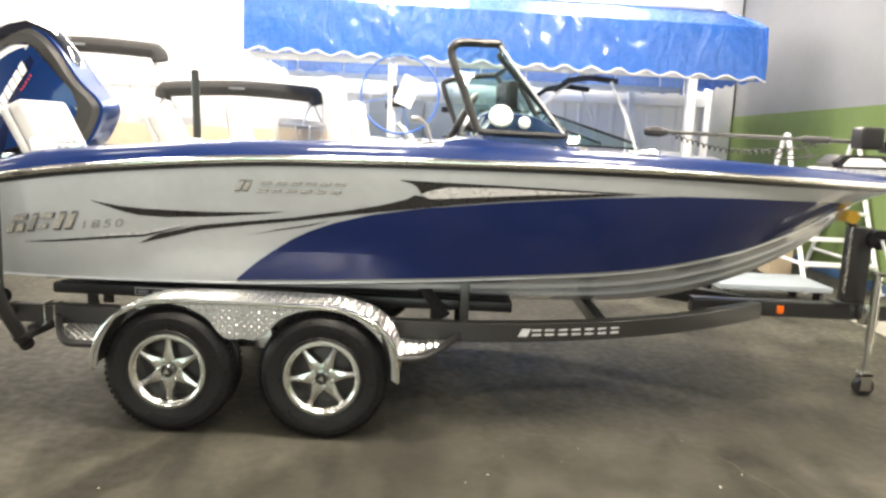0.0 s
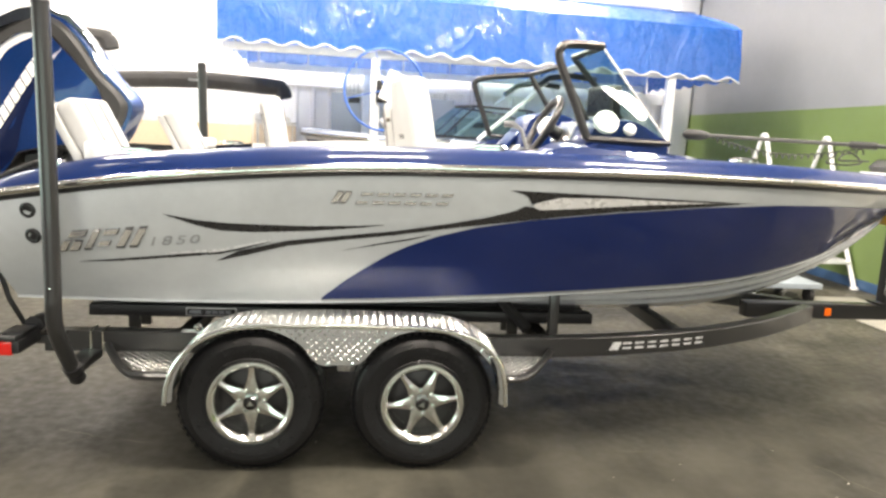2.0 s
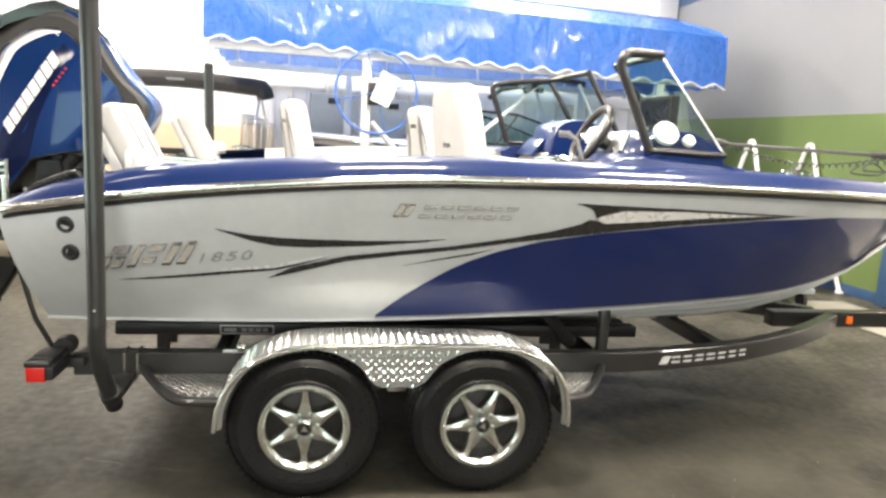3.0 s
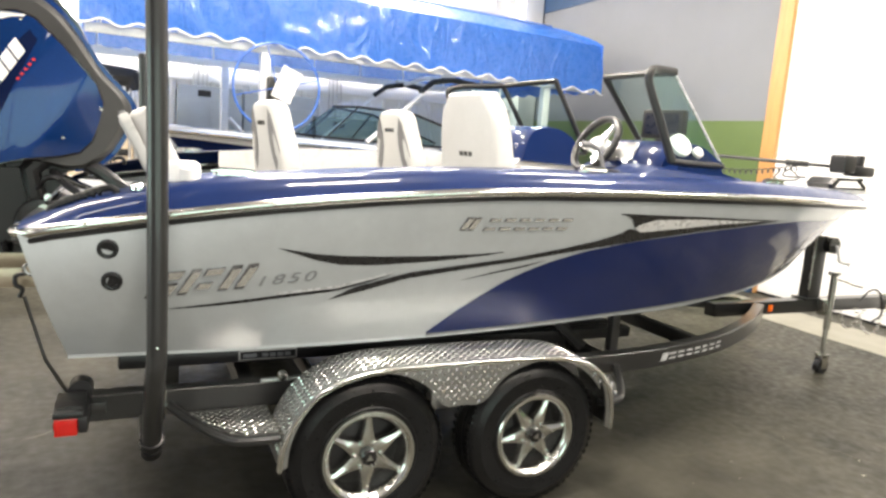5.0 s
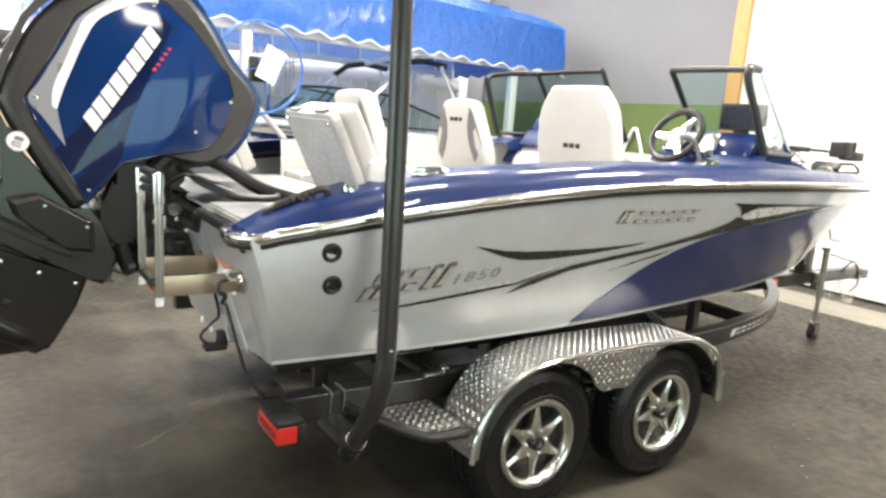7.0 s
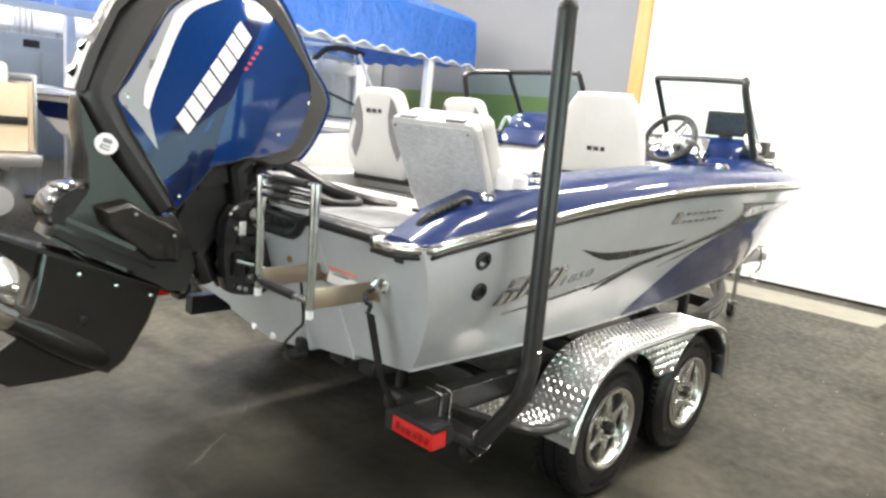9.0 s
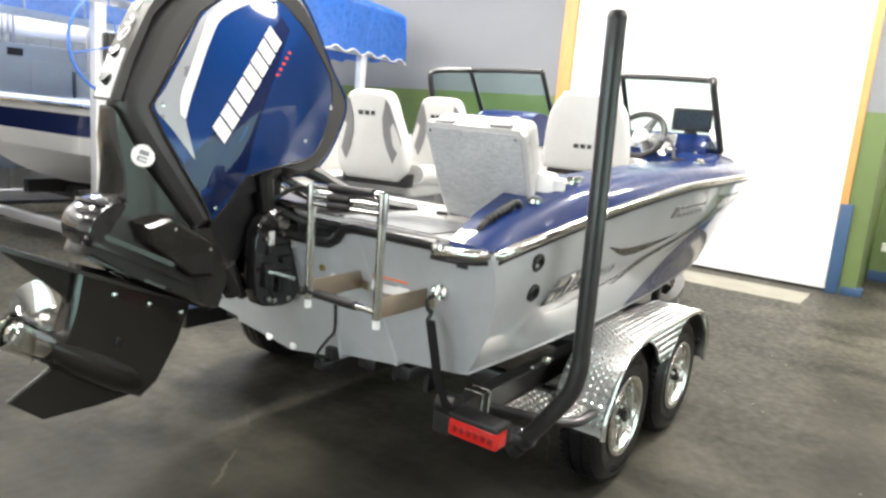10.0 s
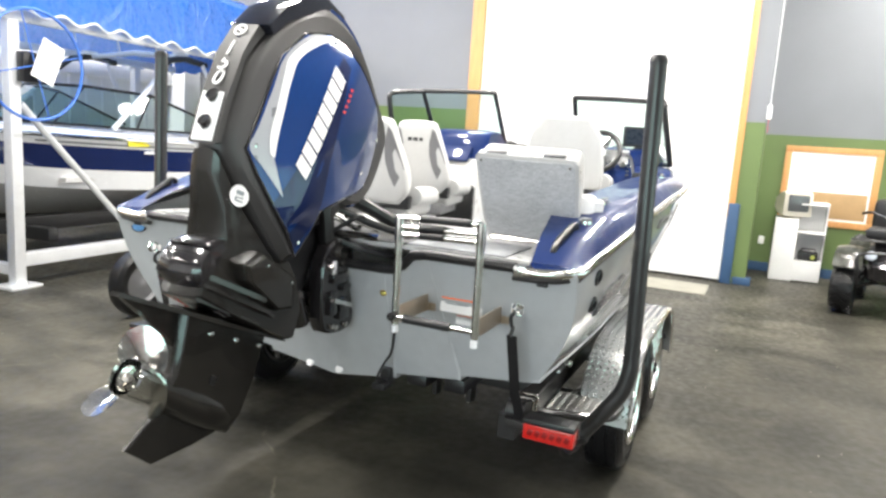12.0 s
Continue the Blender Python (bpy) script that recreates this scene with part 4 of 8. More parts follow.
def rail_mesh(side):
    path = smooth_line([(x, y * side, z) for x, y, z in RAIL_LINE], 6)
    rows = []
    for i, q in enumerate(path):
        tan = (path[min(i + 1, len(path) - 1)] - path[max(0, i - 1)]).normalized()
        s, u, c = tan.cross(Vector((0, 0, 1))).normalized() * 0.038, Vector((0, 0, 0.052)), 0.90
        rows.append([q + s * c + u, q - s * c + u, q - s + u * c, q - s - u * c, q - s * c - u, q + s * c - u, q + s - u * c, q + s + u * c])
    bm = grid(rows, True)
    bm.verts.ensure_lookup_table()
    bm.faces.new([bm.verts[k] for k in range(8)])
    return bm


for side in (1, -1):
    part("side_rail", rail_mesh(side), FRAME_BLACK, trailer, angle=28)
part("tongue", block(3.0, 4.98, -0.05, 0.05, 0.482, 0.585, 0.008), FRAME_BLACK, trailer)
for x in (-0.45, 0.385, 1.45, 2.3):
    w = 0.83 if x < 1.5 else 0.66
    part("crossmember", block(x - 0.035, x + 0.035, -w, w, 0.45, 0.53, 0.006), FRAME_BLACK, trailer)
for x in (-0.036, 0.752):
    part("axle", tube([(x, -0.98, 0.33), (x, 0.98, 0.33)], 0.032, 12), FRAME_BLACK, trailer)
LABEL_PLATE = mat("pale_label", (0.45, 0.45, 0.44), 0.4, 0.2, 0.08, 20)
for sy in (-1, 1):
    for y, z, half, x0 in ((0.38, 0.590, 0.026, -0.98), (0.56, 0.598, 0.032, -0.965)):
        b = part("bunk", block(x0, 1.75, sy * y - 0.05, sy * y + 0.05, z - half, z + half, 0.012), BLACK_PLASTIC, trailer, "black carpeted bunk")
        if y > 0.5:
            q = sy * (y + 0.052)
            part("maker_plate", block(-0.472, -0.21, q - 0.002, q + 0.002, 0.577, 0.621, 0.001), LABEL_PLATE, b, "dark sticker with a thin pale border and pale bars")
            part("plate_field", block(-0.466, -0.216, q - 0.0045 if sy < 0 else q, q if sy < 0 else q + 0.0045, 0.582, 0.616), BLACK_PLASTIC, b)
            for k in range(5):
                x = -0.452 + 0.034 * k + (0.05 if k else 0.0)
                part("plate_bar", block(x, x + (0.06 if k == 0 else 0.026), q - 0.007 if sy < 0 else q, q if sy < 0 else q + 0.007, 0.590, 0.607), GREY_INK, b)
        for x in (-0.75, 0.2, 1.3):
            part("bunk_bracket", block(x - 0.03, x + 0.03, sy * y - 0.012, sy * y + 0.012, 0.46, z, 0.003), FRAME_BLACK, trailer)
    # bow support post between rail and hull
    part("hull_guide", block(1.44, 1.49, sy * 0.80 - 0.025, sy * 0.80 + 0.025, 0.55, 0.78, 0.006), FRAME_BLACK, trailer)
    part("guide_brace", tube([(1.18, sy * 0.55, 0.74), (1.36, sy * 0.68, 0.55)], 0.035, 6), FRAME_BLACK, trailer)

TYRE_R, TYRE_W = 0.335, 0.205
TURN_X = Matrix.Rotation(radians(90), 4, "X")
RIM_FACE = mat("polished_rim", (0.86, 0.85, 0.82), 0.18, 1.0, 0.06, 12, rough_var=0.05)
RIM_SHADE = mat("rim_pocket_shade", (0.008, 0.008, 0.008), 0.5, 0.0, 0.2, 12)


def make_wheel():
    """A wheel about the origin, its outer face towards -y."""
    w = new("wheel")
    w.parent = trailer
    w["label"] = "black tyre on a polished six spoke alloy rim"
    R, h = TYRE_R, TYRE_W / 2
    prof = [(0.172, h - 0.022), (0.190, h - 0.006), (0.208, h - 0.002), (0.214, h - 0.006), (0.250, h), (0.278, h + 0.001), (0.284, h - 0.003), (0.305, h - 0.010), (0.320, h - 0.026), (R - 0.003, h - 0.044), (R, h - 0.058)]
    for zc in (0.028, -0.028):
        prof += [(R, zc + 0.006), (R - 0.009, zc + 0.004), (R - 0.009, zc - 0.004), (R, zc - 0.006)]
    prof += [(r, -z) for r, z in prof[:11][::-1]]
    tyre = part("tyre", lathe(prof, 64, m=TURN_X), RUBBER, w, "black radial tyre")
    # tread blocks round the shoulder
    bm = bmesh.new()
    for k in range(60):
        a = 2 * math.pi * k / 60
        for z in (h - 0.042, -h + 0.042):
            fresh = block(-0.010, 0.010, -0.017, 0.017, -0.006, -0.0022)
            bmesh.ops.transform(fresh, matrix=Matrix.Rotation(a, 4, "Y") @ Matrix.Translation((0, z, R)), verts=fresh.verts[:])
            join(bm, fresh)
    tagged(part("tread", bm, RUBBER, tyre, smooth=False), kind="stuff")
    # raised arcs of writing-sized bars on the side wall
    bm = bmesh.new()
    for k in list(range(-9, 10)) + list(range(51, 70)):
        a = radians(k * 3.0)
        fresh = block(-0.0035, 0.0035, -0.002, 0.001, -0.014, 0.014)
        bmesh.ops.transform(fresh, matrix=Matrix.Rotation(a, 4, "Y") @ Matrix.Translation((0, -h, 0.262)), verts=fresh.verts[:])
        join(bm, fresh)
    tagged(part("side_wall_relief", bm, RUBBER, tyre, smooth=False), kind="stuff")
    rim = part("rim", lathe([(0.186, h - 0.012), (0.198, h - 0.002), (0.194, h + 0.005), (0.182, h + 0.006), (0.170, h - 0.002), (0.163, h - 0.014), (0.160, h - 0.05), (0.150, -h + 0.02), (0.172, -h)], 56, m=TURN_X), RIM_FACE, w, "polished alloy rim")
    # near-black colour puts the pockets' shade into this disc
    part("rim_back", lathe([(0.001, 0.020), (0.10, 0.022), (0.156, 0.0)], 40, m=TURN_X), RIM_SHADE, rim, "near-black disc for the shade behind the spokes")
    star = bmesh.new()
    for k in range(6):
        a = radians(60 * k)
        prof = [(0.0, 0.046), (0.045, 0.043), (0.070, 0.032), (0.105, 0.021), (0.142, 0.0135), (0.170, 0.016)]
        rows = []
        for r, wd in prof:
            z = 0.082 - 0.10 * max(0.0, 0.07 - r) - 0.006 * (r / 0.166)
            rows.append([(-wd, -(z - 0.03), r), (-wd * 0.86, -z, r), (0.0, -z - 0.006, r), (wd * 0.86, -z, r), (wd, -(z - 0.03), r)])
        fresh = grid(rows)
        bmesh.ops.transform(fresh, matrix=Matrix.Rotation(a, 4, "Y"), verts=fresh.verts[:])
        join(star, fresh)
    part("spokes", star, RIM_FACE, rim, "six machined spokes", angle=25)
    part("hub_cap", lathe([(0.034, 0.075), (0.034, 0.102), (0.028, 0.110), (0.001, 0.112)], 24, m=TURN_X), BLACK_GLOSS, rim, "black hub cap")
    part("cap_emblem", plate([(0.020 * math.sin(radians(60 * k)) * (1 if k % 2 == 0 else 0.35), 0.020 * math.cos(radians(60 * k)) * (1 if k % 2 == 0 else 0.35)) for k in range(6)], 0.003, m=Matrix.Translation((0, -0.111, 0)) @ SIDE), CHROME, rim)
    for k in range(6):
        a = radians(60 * k + 30)
        part("lug_nut", lathe([(0.010, 0.06), (0.010, 0.088), (0.006, 0.094), (0.001, 0.095)], 8, m=Matrix.Translation((0.056 * math.sin(a), 0, 0.056 * math.cos(a))) @ TURN_X), CHROME, rim)
    return w


wheel = make_wheel()
wheel.matrix_basis = pose(-0.036, -1.112, TYRE_R)
w2 = copy_thing(wheel, pose(0.752, -1.112, TYRE_R, 0, 23, 0))
copy_thing(wheel, pose(-0.036, 1.112, TYRE_R, 0, 0, 180))
copy_thing(wheel, pose(0.752, 1.112, TYRE_R, 0, 11, 180))

# ---- fenders of diamond plate ----
TREAD = mat("diamond_plate", (0.42, 0.42, 0.41), 0.36, 1.0, 0.03, 4, rough_var=0.03)
# studs paler than the plate: contrast of the lit relief put into colour
STUD_LIT = mat("lit_stud", (0.86, 0.86, 0.84), 0.22, 1.0, 0.03, 4, rough_var=0.03)
FEN_TOP = smooth_line([(-0.405, 0.355, 0), (-0.392, 0.45, 0), (-0.345, 0.555, 0), (-0.26, 0.645, 0), (-0.14, 0.70, 0), (0.0, 0.722, 0), (0.2, 0.726, 0), (0.385, 0.728, 0), (0.57, 0.726, 0), (0.77, 0.722, 0), (0.91, 0.70, 0), (1.03, 0.645, 0), (1.105, 0.555, 0), (1.133, 0.45, 0), (1.138, 0.355, 0)], 6)


def fender_low(x):
    """The lower edge of the skirt: two wheel arches and the dip between."""
    d = min(abs(x + 0.036), abs(x - 0.752))
    if d < 0.352:
        z = 0.33 + math.sqrt(0.372 ** 2 - d * d)
    else:
        z = 0.33 + math.sqrt(0.372 ** 2 - 0.352 ** 2)
    if abs(x - 0.358) < 0.16:
        s = abs(x - 0.358) / 0.16
        z = z * s * s + max(0.535, z if s > 1 else 0.535) * (1 - s * s)
    return z


def studs(spots, bm):
    """Small raised lozenges: spots of (place, normal, along)."""
    for p, n, a in spots:
        b = n.cross(a).normalized()
        v = [bm.verts.new(p + a * 0.0145), bm.verts.new(p + b * 0.0058), bm.verts.new(p - a * 0.0145), bm.verts.new(p - b * 0.0058), bm.verts.new(p + n * 0.0042 + a * 0.004), bm.verts.new(p + n * 0.0042 - a * 0.004)]
        for f in ((0, 1, 4), (1, 2, 5), (1, 5, 4), (2, 3, 5), (3, 0, 4), (3, 4, 5)):
            bm.faces.new([v[k] for k in f])
    return bm


def make_fender(side):
    yo, yi = -1.248 * side, -1.0 * side
    f = new("fender")
    f.parent = trailer
    f["label"] = "bright diamond plate fender over two wheels"
    top = [Vector((q.x, 0, q.y)) for q in FEN_TOP]
    bm = grid([[Vector((q.x, yi, q.z)), Vector((q.x, (yi + yo) / 2, q.z)), Vector((q.x, yo + 0.018 * side, q.z)), Vector((q.x, yo + 0.005 * side, q.z - 0.004)), Vector((q.x, yo, q.z - 0.014))] for q in top])
    part("fender_top", bm, TREAD, f, "diamond plate top")
    # skirt: from the top edge to the arches
    rows = []
    for q in top:
        if q.x < -0.30 or q.x > 1.07:
            inw = Vector((0.030 if q.x < 0 else -0.030, 0, 0.0))
            lo = Vector((q.x, 0, q.z)) + inw
        else:
            lo = Vector((q.x, 0, min(fender_low(q.x), q.z - 0.020)))
        hi = Vector((q.x, yo, q.z - 0.014))
        rows.append([hi, Vector(((hi.x + lo.x) / 2, yo, (hi.z + lo.z) / 2)), Vector((lo.x, yo, lo.z)), Vector((lo.x, yo + 0.012 * side, lo.z))])
    part("fender_skirt", grid(rows), TREAD, f, "diamond plate skirt")
    bm = bmesh.new()
    spots = []
    out = Vector((0, -side, 0))
    for i in range(-12, 32):
        for j in range(0, 22):
            x, z = (i + 0.5 * (j % 2)) * 0.037, 0.34 + j * 0.0185
            if not -0.40 < x < 1.13:
                continue
            tz = float(np.interp(x, [q.x for q in top], [q.z for q in top])) - 0.022
            lz = fender_low(x) + 0.012 if -0.3 < x < 1.07 else tz - 0.01
            if lz < z < tz:
                s = 1 if j % 2 else -1
                spots.append((Vector((x, yo, z)), out, Vector((0.707 * s, 0, 0.707))))
    runs = [0.0]
    for q, nxt in zip(top, top[1:]):
        runs.append(runs[-1] + (nxt - q).length)
    at = lambda d: Vector((float(np.interp(d, runs, [q.x for q in top])), 0, float(np.interp(d, runs, [q.z for q in top]))))
    for k in range(1, int(runs[-1] / 0.037)):
        for j in range(13):
            d = (k + 0.5 * (j % 2)) * 0.037
            q = at(d)
            tan = (at(d + 0.01) - at(d - 0.01)).normalized()
            n = Vector((-tan.z, 0, tan.x))
            s = 1 if j % 2 else -1
            spots.append((Vector((q.x, yi + (yo - yi) * (j + 0.6) / 13.4, q.z)), n, (tan * 0.707 + Vector((0, 0.707 * s, 0))).normalized()))
    tagged(part("tread_studs", studs(spots, bm), STUD_LIT, f, smooth=False), kind="stuff")
    part("edge_bead", tube([Vector((q.x, yo - 0.001 * side, q.z - 0.012)) for q in top], 0.012, 10), RIM_FACE, f, "bright rolled edge")
    return f


for side in (1, -1):
    make_fender(side)


# ---- steps, guide poles, lights ----
def make_step(x0, x1, side, back):
    """A diamond plate step inside a bent black tube; back: the tube starts behind."""
    s = new("side_step")
    s.parent = trailer
    s["label"] = "diamond plate step in a bent black tube"
    a, b = (x0, x1) if back else (x1, x0)
    d = 1 if b > a else -1
    y = lambda v: -v * side
    part("step_tube", tube(smooth_line([(a, y(0.885), 0.50), (a + 0.03 * d, y(0.94), 0.488), (a + 0.12 * d, y(1.08), 0.465), (a + 0.19 * d, y(1.165), 0.455), (a + 0.25 * d, y(1.195), 0.455), (b, y(1.20), 0.455)], 5), 0.019, 10), FRAME_BLACK, s)
    out = [(a + 0.05 * d, 0.90), (a + 0.13 * d, 1.06), (a + 0.20 * d, 1.15), (a + 0.25 * d, 1.18), (b, 1.18), (b, 0.90)]
    bm = plate([(px, y(py)) for px, py in out], 0.006, m=Matrix.Translation((0, 0, 0.466)))
    part("step_plate", bm, TREAD, s, "diamond plate tread", smooth=False)
    spots = []
    for i in range(12):
        for j in range(15):
            px, py = a + (0.06 + (i + 0.5 * (j % 2)) * 0.036) * d, 0.91 + j * 0.0195
            lim = np.interp(abs(px - a), [0.05, 0.13, 0.20, 0.25], [0.90, 1.06, 1.15, 1.18])
            if abs(px - a) < abs(b - a) and py < lim - 0.008:
                q = 1 if j % 2 else -1
                spots.append((Vector((px, y(py), 0.472)), Vector((0, 0, 1)), Vector((0.707, 0.707 * q, 0))))
    tagged(part("tread_studs", studs(spots, bmesh.new()), STUD_LIT, s, smooth=False), kind="stuff")
    return s


def make_pole(side):
    p = new("guide_pole")
    p.parent = trailer
    p["label"] = "tall black guide pole with a bent foot"
    y = lambda v: -v * side
    part("pole_tube", tube(smooth_line([(-0.845, y(1.09), 0.43), (-0.845, y(1.14), 0.50), (-0.845, y(1.21), 0.60), (-0.842, y(1.265), 0.69), (-0.838, y(1.286), 0.78), (-0.834, y(1.287), 0.90), (-0.836, y(1.276), 1.5), (-0.842, y(1.266), 2.02)], 6), 0.0335, 18), FRAME_BLACK, p)
    part("pole_cap", lathe([(0.035, 0.0), (0.035, 0.012), (0.028, 0.028), (0.001, 0.034)], 18, m=pose(-0.842, y(1.266), 2.02)), BLACK_PLASTIC, p, "black rubber cap")
    part("foot_cap", tube([(-0.845, y(1.085), 0.425), (-0.845, y(1.055), 0.39)], 0.037, 14), BLACK_PLASTIC, p, "black foot cap")
    part("clamp_collar", tube([(-0.845, y(1.120), 0.472), (-0.845, y(1.103), 0.450)], 0.041, 16), BLACK_PLASTIC, p)
    part("pole_arm", block(-0.885, -0.80, min(y(0.86), y(1.11)), max(y(0.86), y(1.11)), 0.435, 0.475, 0.006), FRAME_BLACK, p)
    for x in (-0.845, -0.79):
        part("u_bolt", tube([(x, y(0.893), 0.45), (x, y(0.894), 0.566), (x, y(0.886), 0.572), (x, y(0.814), 0.572), (x, y(0.807), 0.45)], 0.0055, 8), STAINLESS, p, "bright steel u-bolt")
    part("pole_screw", lathe([(0.007, 0.0), (0.005, 0.004), (0.001, 0.005)], 8, m=pose(-0.834, y(1.32), 0.875, 90 * side, 0, 0)), STAINLESS, p)
    return p


def make_tail(side):
    t = new("tail_light")
    t.parent = trailer
    t["label"] = "red tail light in a black housing"
    y = lambda v: -v * side
    y0, y1 = sorted((y(0.945), y(1.155)))
    part("light_housing", block(-1.158, -1.062, y0, y1, 0.590, 0.612, 0.007, bm=block(-1.080, -1.05, y0, y1, 0.535, 0.592, 0.005)), BLACK_PLASTIC, t)
    for k in range(3):
        q = y0 + 0.03 + k * 0.012
        part("housing_groove", block(-1.150, -1.07, q - 0.002, q + 0.002, 0.611, 0.6135, 0.001), BLACK_GLOSS, t)
    lens = part("rear_lens", block(-1.153, -1.081, y0 + 0.003, y1 - 0.003, 0.526, 0.589, 0.006), RED_LENS, t, "red plastic lens")
    for k in range(6):
        q = y0 + 0.03 + (y1 - y0 - 0.06) * k / 5
        part("lens_rib", block(-1.157, -1.152, q - 0.010, q + 0.010, 0.545, 0.570, 0.002, m=Matrix.Translation((0, q, 0.552)) @ Matrix.Rotation(radians(25), 4, "X") @ Matrix.Translation((0, -q, -0.552))), RED_DARK, lens, "dark red lamp cell")
    part("light_bracket", block(-1.08, -1.0, min(y(0.85), y(0.95)), max(y(0.85), y(0.95)), 0.52, 0.56, 0.004), FRAME_BLACK, t)
    return t


for side in (1, -1):
    make_step(-0.77, -0.395, side, True)
    make_step(1.10, 1.44, side, False)
    make_pole(side)
    make_tail(side)
    # stern tie-down strap with its ratchet
    y = lambda v: -v * side
    part("strap", grid([[(x, y(v) - 0.020, z), (x, y(v) + 0.020, z)] for x, v, z in ((-1.262, 0.905, 0.965), (-1.235, 0.91, 0.86), (-1.20, 0.915, 0.73), (-1.13, 0.92, 0.60))], bm=grid([[(x + 0.004, y(v) - 0.020, z), (x + 0.004, y(v) + 0.020, z)] for x, v, z in ((-1.262, 0.905, 0.965), (-1.235, 0.91, 0.86), (-1.20, 0.915, 0.73), (-1.13, 0.92, 0.60))])), BLACK_PLASTIC, trailer, "black webbing tie-down strap")
    part("strap_hook", tube(smooth_line([(-1.255, y(0.905), 1.05), (-1.285, y(0.905), 1.04), (-1.285, y(0.91), 1.01), (-1.265, y(0.91), 0.995), (-1.275, y(0.905), 0.965)], 4), 0.008, 8), BLACK_PLASTIC, trailer)
    part("strap_reel", tube([(-1.085, y(0.86), 0.605), (-1.085, y(0.935), 0.605)], 0.042, 18), BLACK_PLASTIC, trailer, "black retractor reel")
    part("marker_light", block(3.555, 3.60, y(0.052) - 0.006, y(0.052) + 0.006, 0.505, 0.56, 0.004), AMBER_LENS, trailer, "amber side marker")

# raised pale letters' worth of bars on the curved rails
path = smooth_line(RAIL_LINE, 12)
for side in (1, -1):
    bm = bmesh.new()
    for i, (f, lowf, highf, wd) in enumerate([(k / 7.0, -0.8, 0.8, 0.026) for k in range(8)]):
        x = 1.80 + 0.52 * f
        q = min(path, key=lambda v: abs(v.x - x))
        j = path.index(q)
        tan = (path[j + 1] - path[j - 1]).normalized()
        n = Vector((tan.y, -tan.x, 0)).normalized()
        for zz, hh in (((0.0, 0.044),) if i == 0 else ((0.013, 0.011), (-0.013, 0.011))):
            c = q + n * 0.039 + Vector((0, 0, zz))
            a = [c + tan * (sx * wd) + Vector((0, 0, sz * hh * 0.5)) + tan * (sz * hh * 0.25) for sx, sz in ((-1, -1), (1, -1), (1, 1), (-1, 1))]
            a = [Vector((v.x, v.y * side, v.z)) for v in a]
            bm.faces.new([bm.verts.new(v) for v in a])
    part("rail_emblem", bm, LIGHT_INK, trailer, "pale maker's mark of plain bars", smooth=False)

# ---- winch post, jack, coupler ----
winch = new("winch_stand")
winch.parent = trailer
winch["label"] = "black winch stand with a bow roller"
part("post", block(3.99, 4.13, -0.045, 0.045, 0.585, 1.10, 0.008), FRAME_BLACK, winch)
part("base_plate", block(3.94, 4.18, -0.07, 0.07, 0.586, 0.60, 0.003), FRAME_BLACK, winch)
part("winch_arm", tube([(4.08, 0, 1.02), (4.0, 0, 1.13), (3.96, 0, 1.16)], 0.03, 8), FRAME_BLACK, winch)
part("bow_roller", tube([(3.955, -0.09, 1.17), (3.955, 0.09, 1.17)], 0.042, 18), mat("amber_roller", (0.75, 0.45, 0.06), 0.35, 0, 0.1, 10), winch, "amber plastic bow roller")
part("winch_drum", tube([(4.14, -0.10, 1.03), (4.14, 0.10, 1.03)], 0.065, 20), BLACK_GLOSS, winch, "black winch drum")
part("winch_handle", tube([(4.14, -0.115, 1.03), (4.20, -0.12, 0.90), (4.20, -0.20, 0.89)], 0.012, 8), WHITE_TUBE, winch, "pale winch handle")
chain = bmesh.new()
for k in range(12):
    z = 1.08 - 0.036 * k
    ring = [(3.975 + 0.010 * math.cos(a) * (1 if k % 2 else 0.3), -0.055 + 0.010 * math.cos(a) * (0.3 if k % 2 else 1), z + 0.022 * math.sin(a)) for a in (2 * math.pi * i / 10 for i in range(11))]
    tube(ring, 0.004, 5, chain, caps=False)
part("safety_chain", chain, STAINLESS, winch, "bright safety chain")
jack = new("tongue_jack")
jack.parent = trailer
jack.matrix_basis = pose(-0.07, -0.02, 0)
jack["label"] = "zinc plated swivel jack with a caster wheel"
part("jack_tube", tube([(4.205, -0.12, 0.36), (4.205, -0.12, 0.80)], 0.026, 16), STAINLESS, jack)
part("jack_leg", tube([(4.205, -0.12, 0.13), (4.205, -0.12, 0.40)], 0.020, 16), CHROME, jack)
part("jack_cap", block(4.17, 4.24, -0.155, -0.085, 0.80, 0.83, 0.006), STAINLESS, jack)
part("jack_bracket", block(4.15, 4.26, -0.10, -0.05, 0.47, 0.60, 0.005), STAINLESS, jack)
part("jack_fork", block(4.17, 4.24, -0.155, -0.150, 0.04, 0.16, bm=block(4.17, 4.24, -0.09, -0.085, 0.04, 0.16, bm=block(4.17, 4.24, -0.155, -0.085, 0.135, 0.15))), STAINLESS, jack)
part("caster", tube([(4.205, -0.145, 0.062), (4.205, -0.095, 0.062)], 0.062, 20), BLACK_PLASTIC, jack, "black caster wheel")
part("jack_crank", tube([(4.21, -0.155, 0.77), (4.21, -0.21, 0.77), (4.30, -0.22, 0.74), (4.30, -0.30, 0.74)], 0.008, 8), STAINLESS, jack)
coupler = new("coupler")
coupler.parent = trailer
coupler["label"] = "black tongue coupler with loose chains"
part("coupler_body", block(4.90, 5.16, -0.055, 0.055, 0.47, 0.56, 0.02), FRAME_BLACK, coupler)
part("coupler_latch", block(4.98, 5.08, -0.02, 0.02, 0.56, 0.60, 0.008), STAINLESS, coupler)
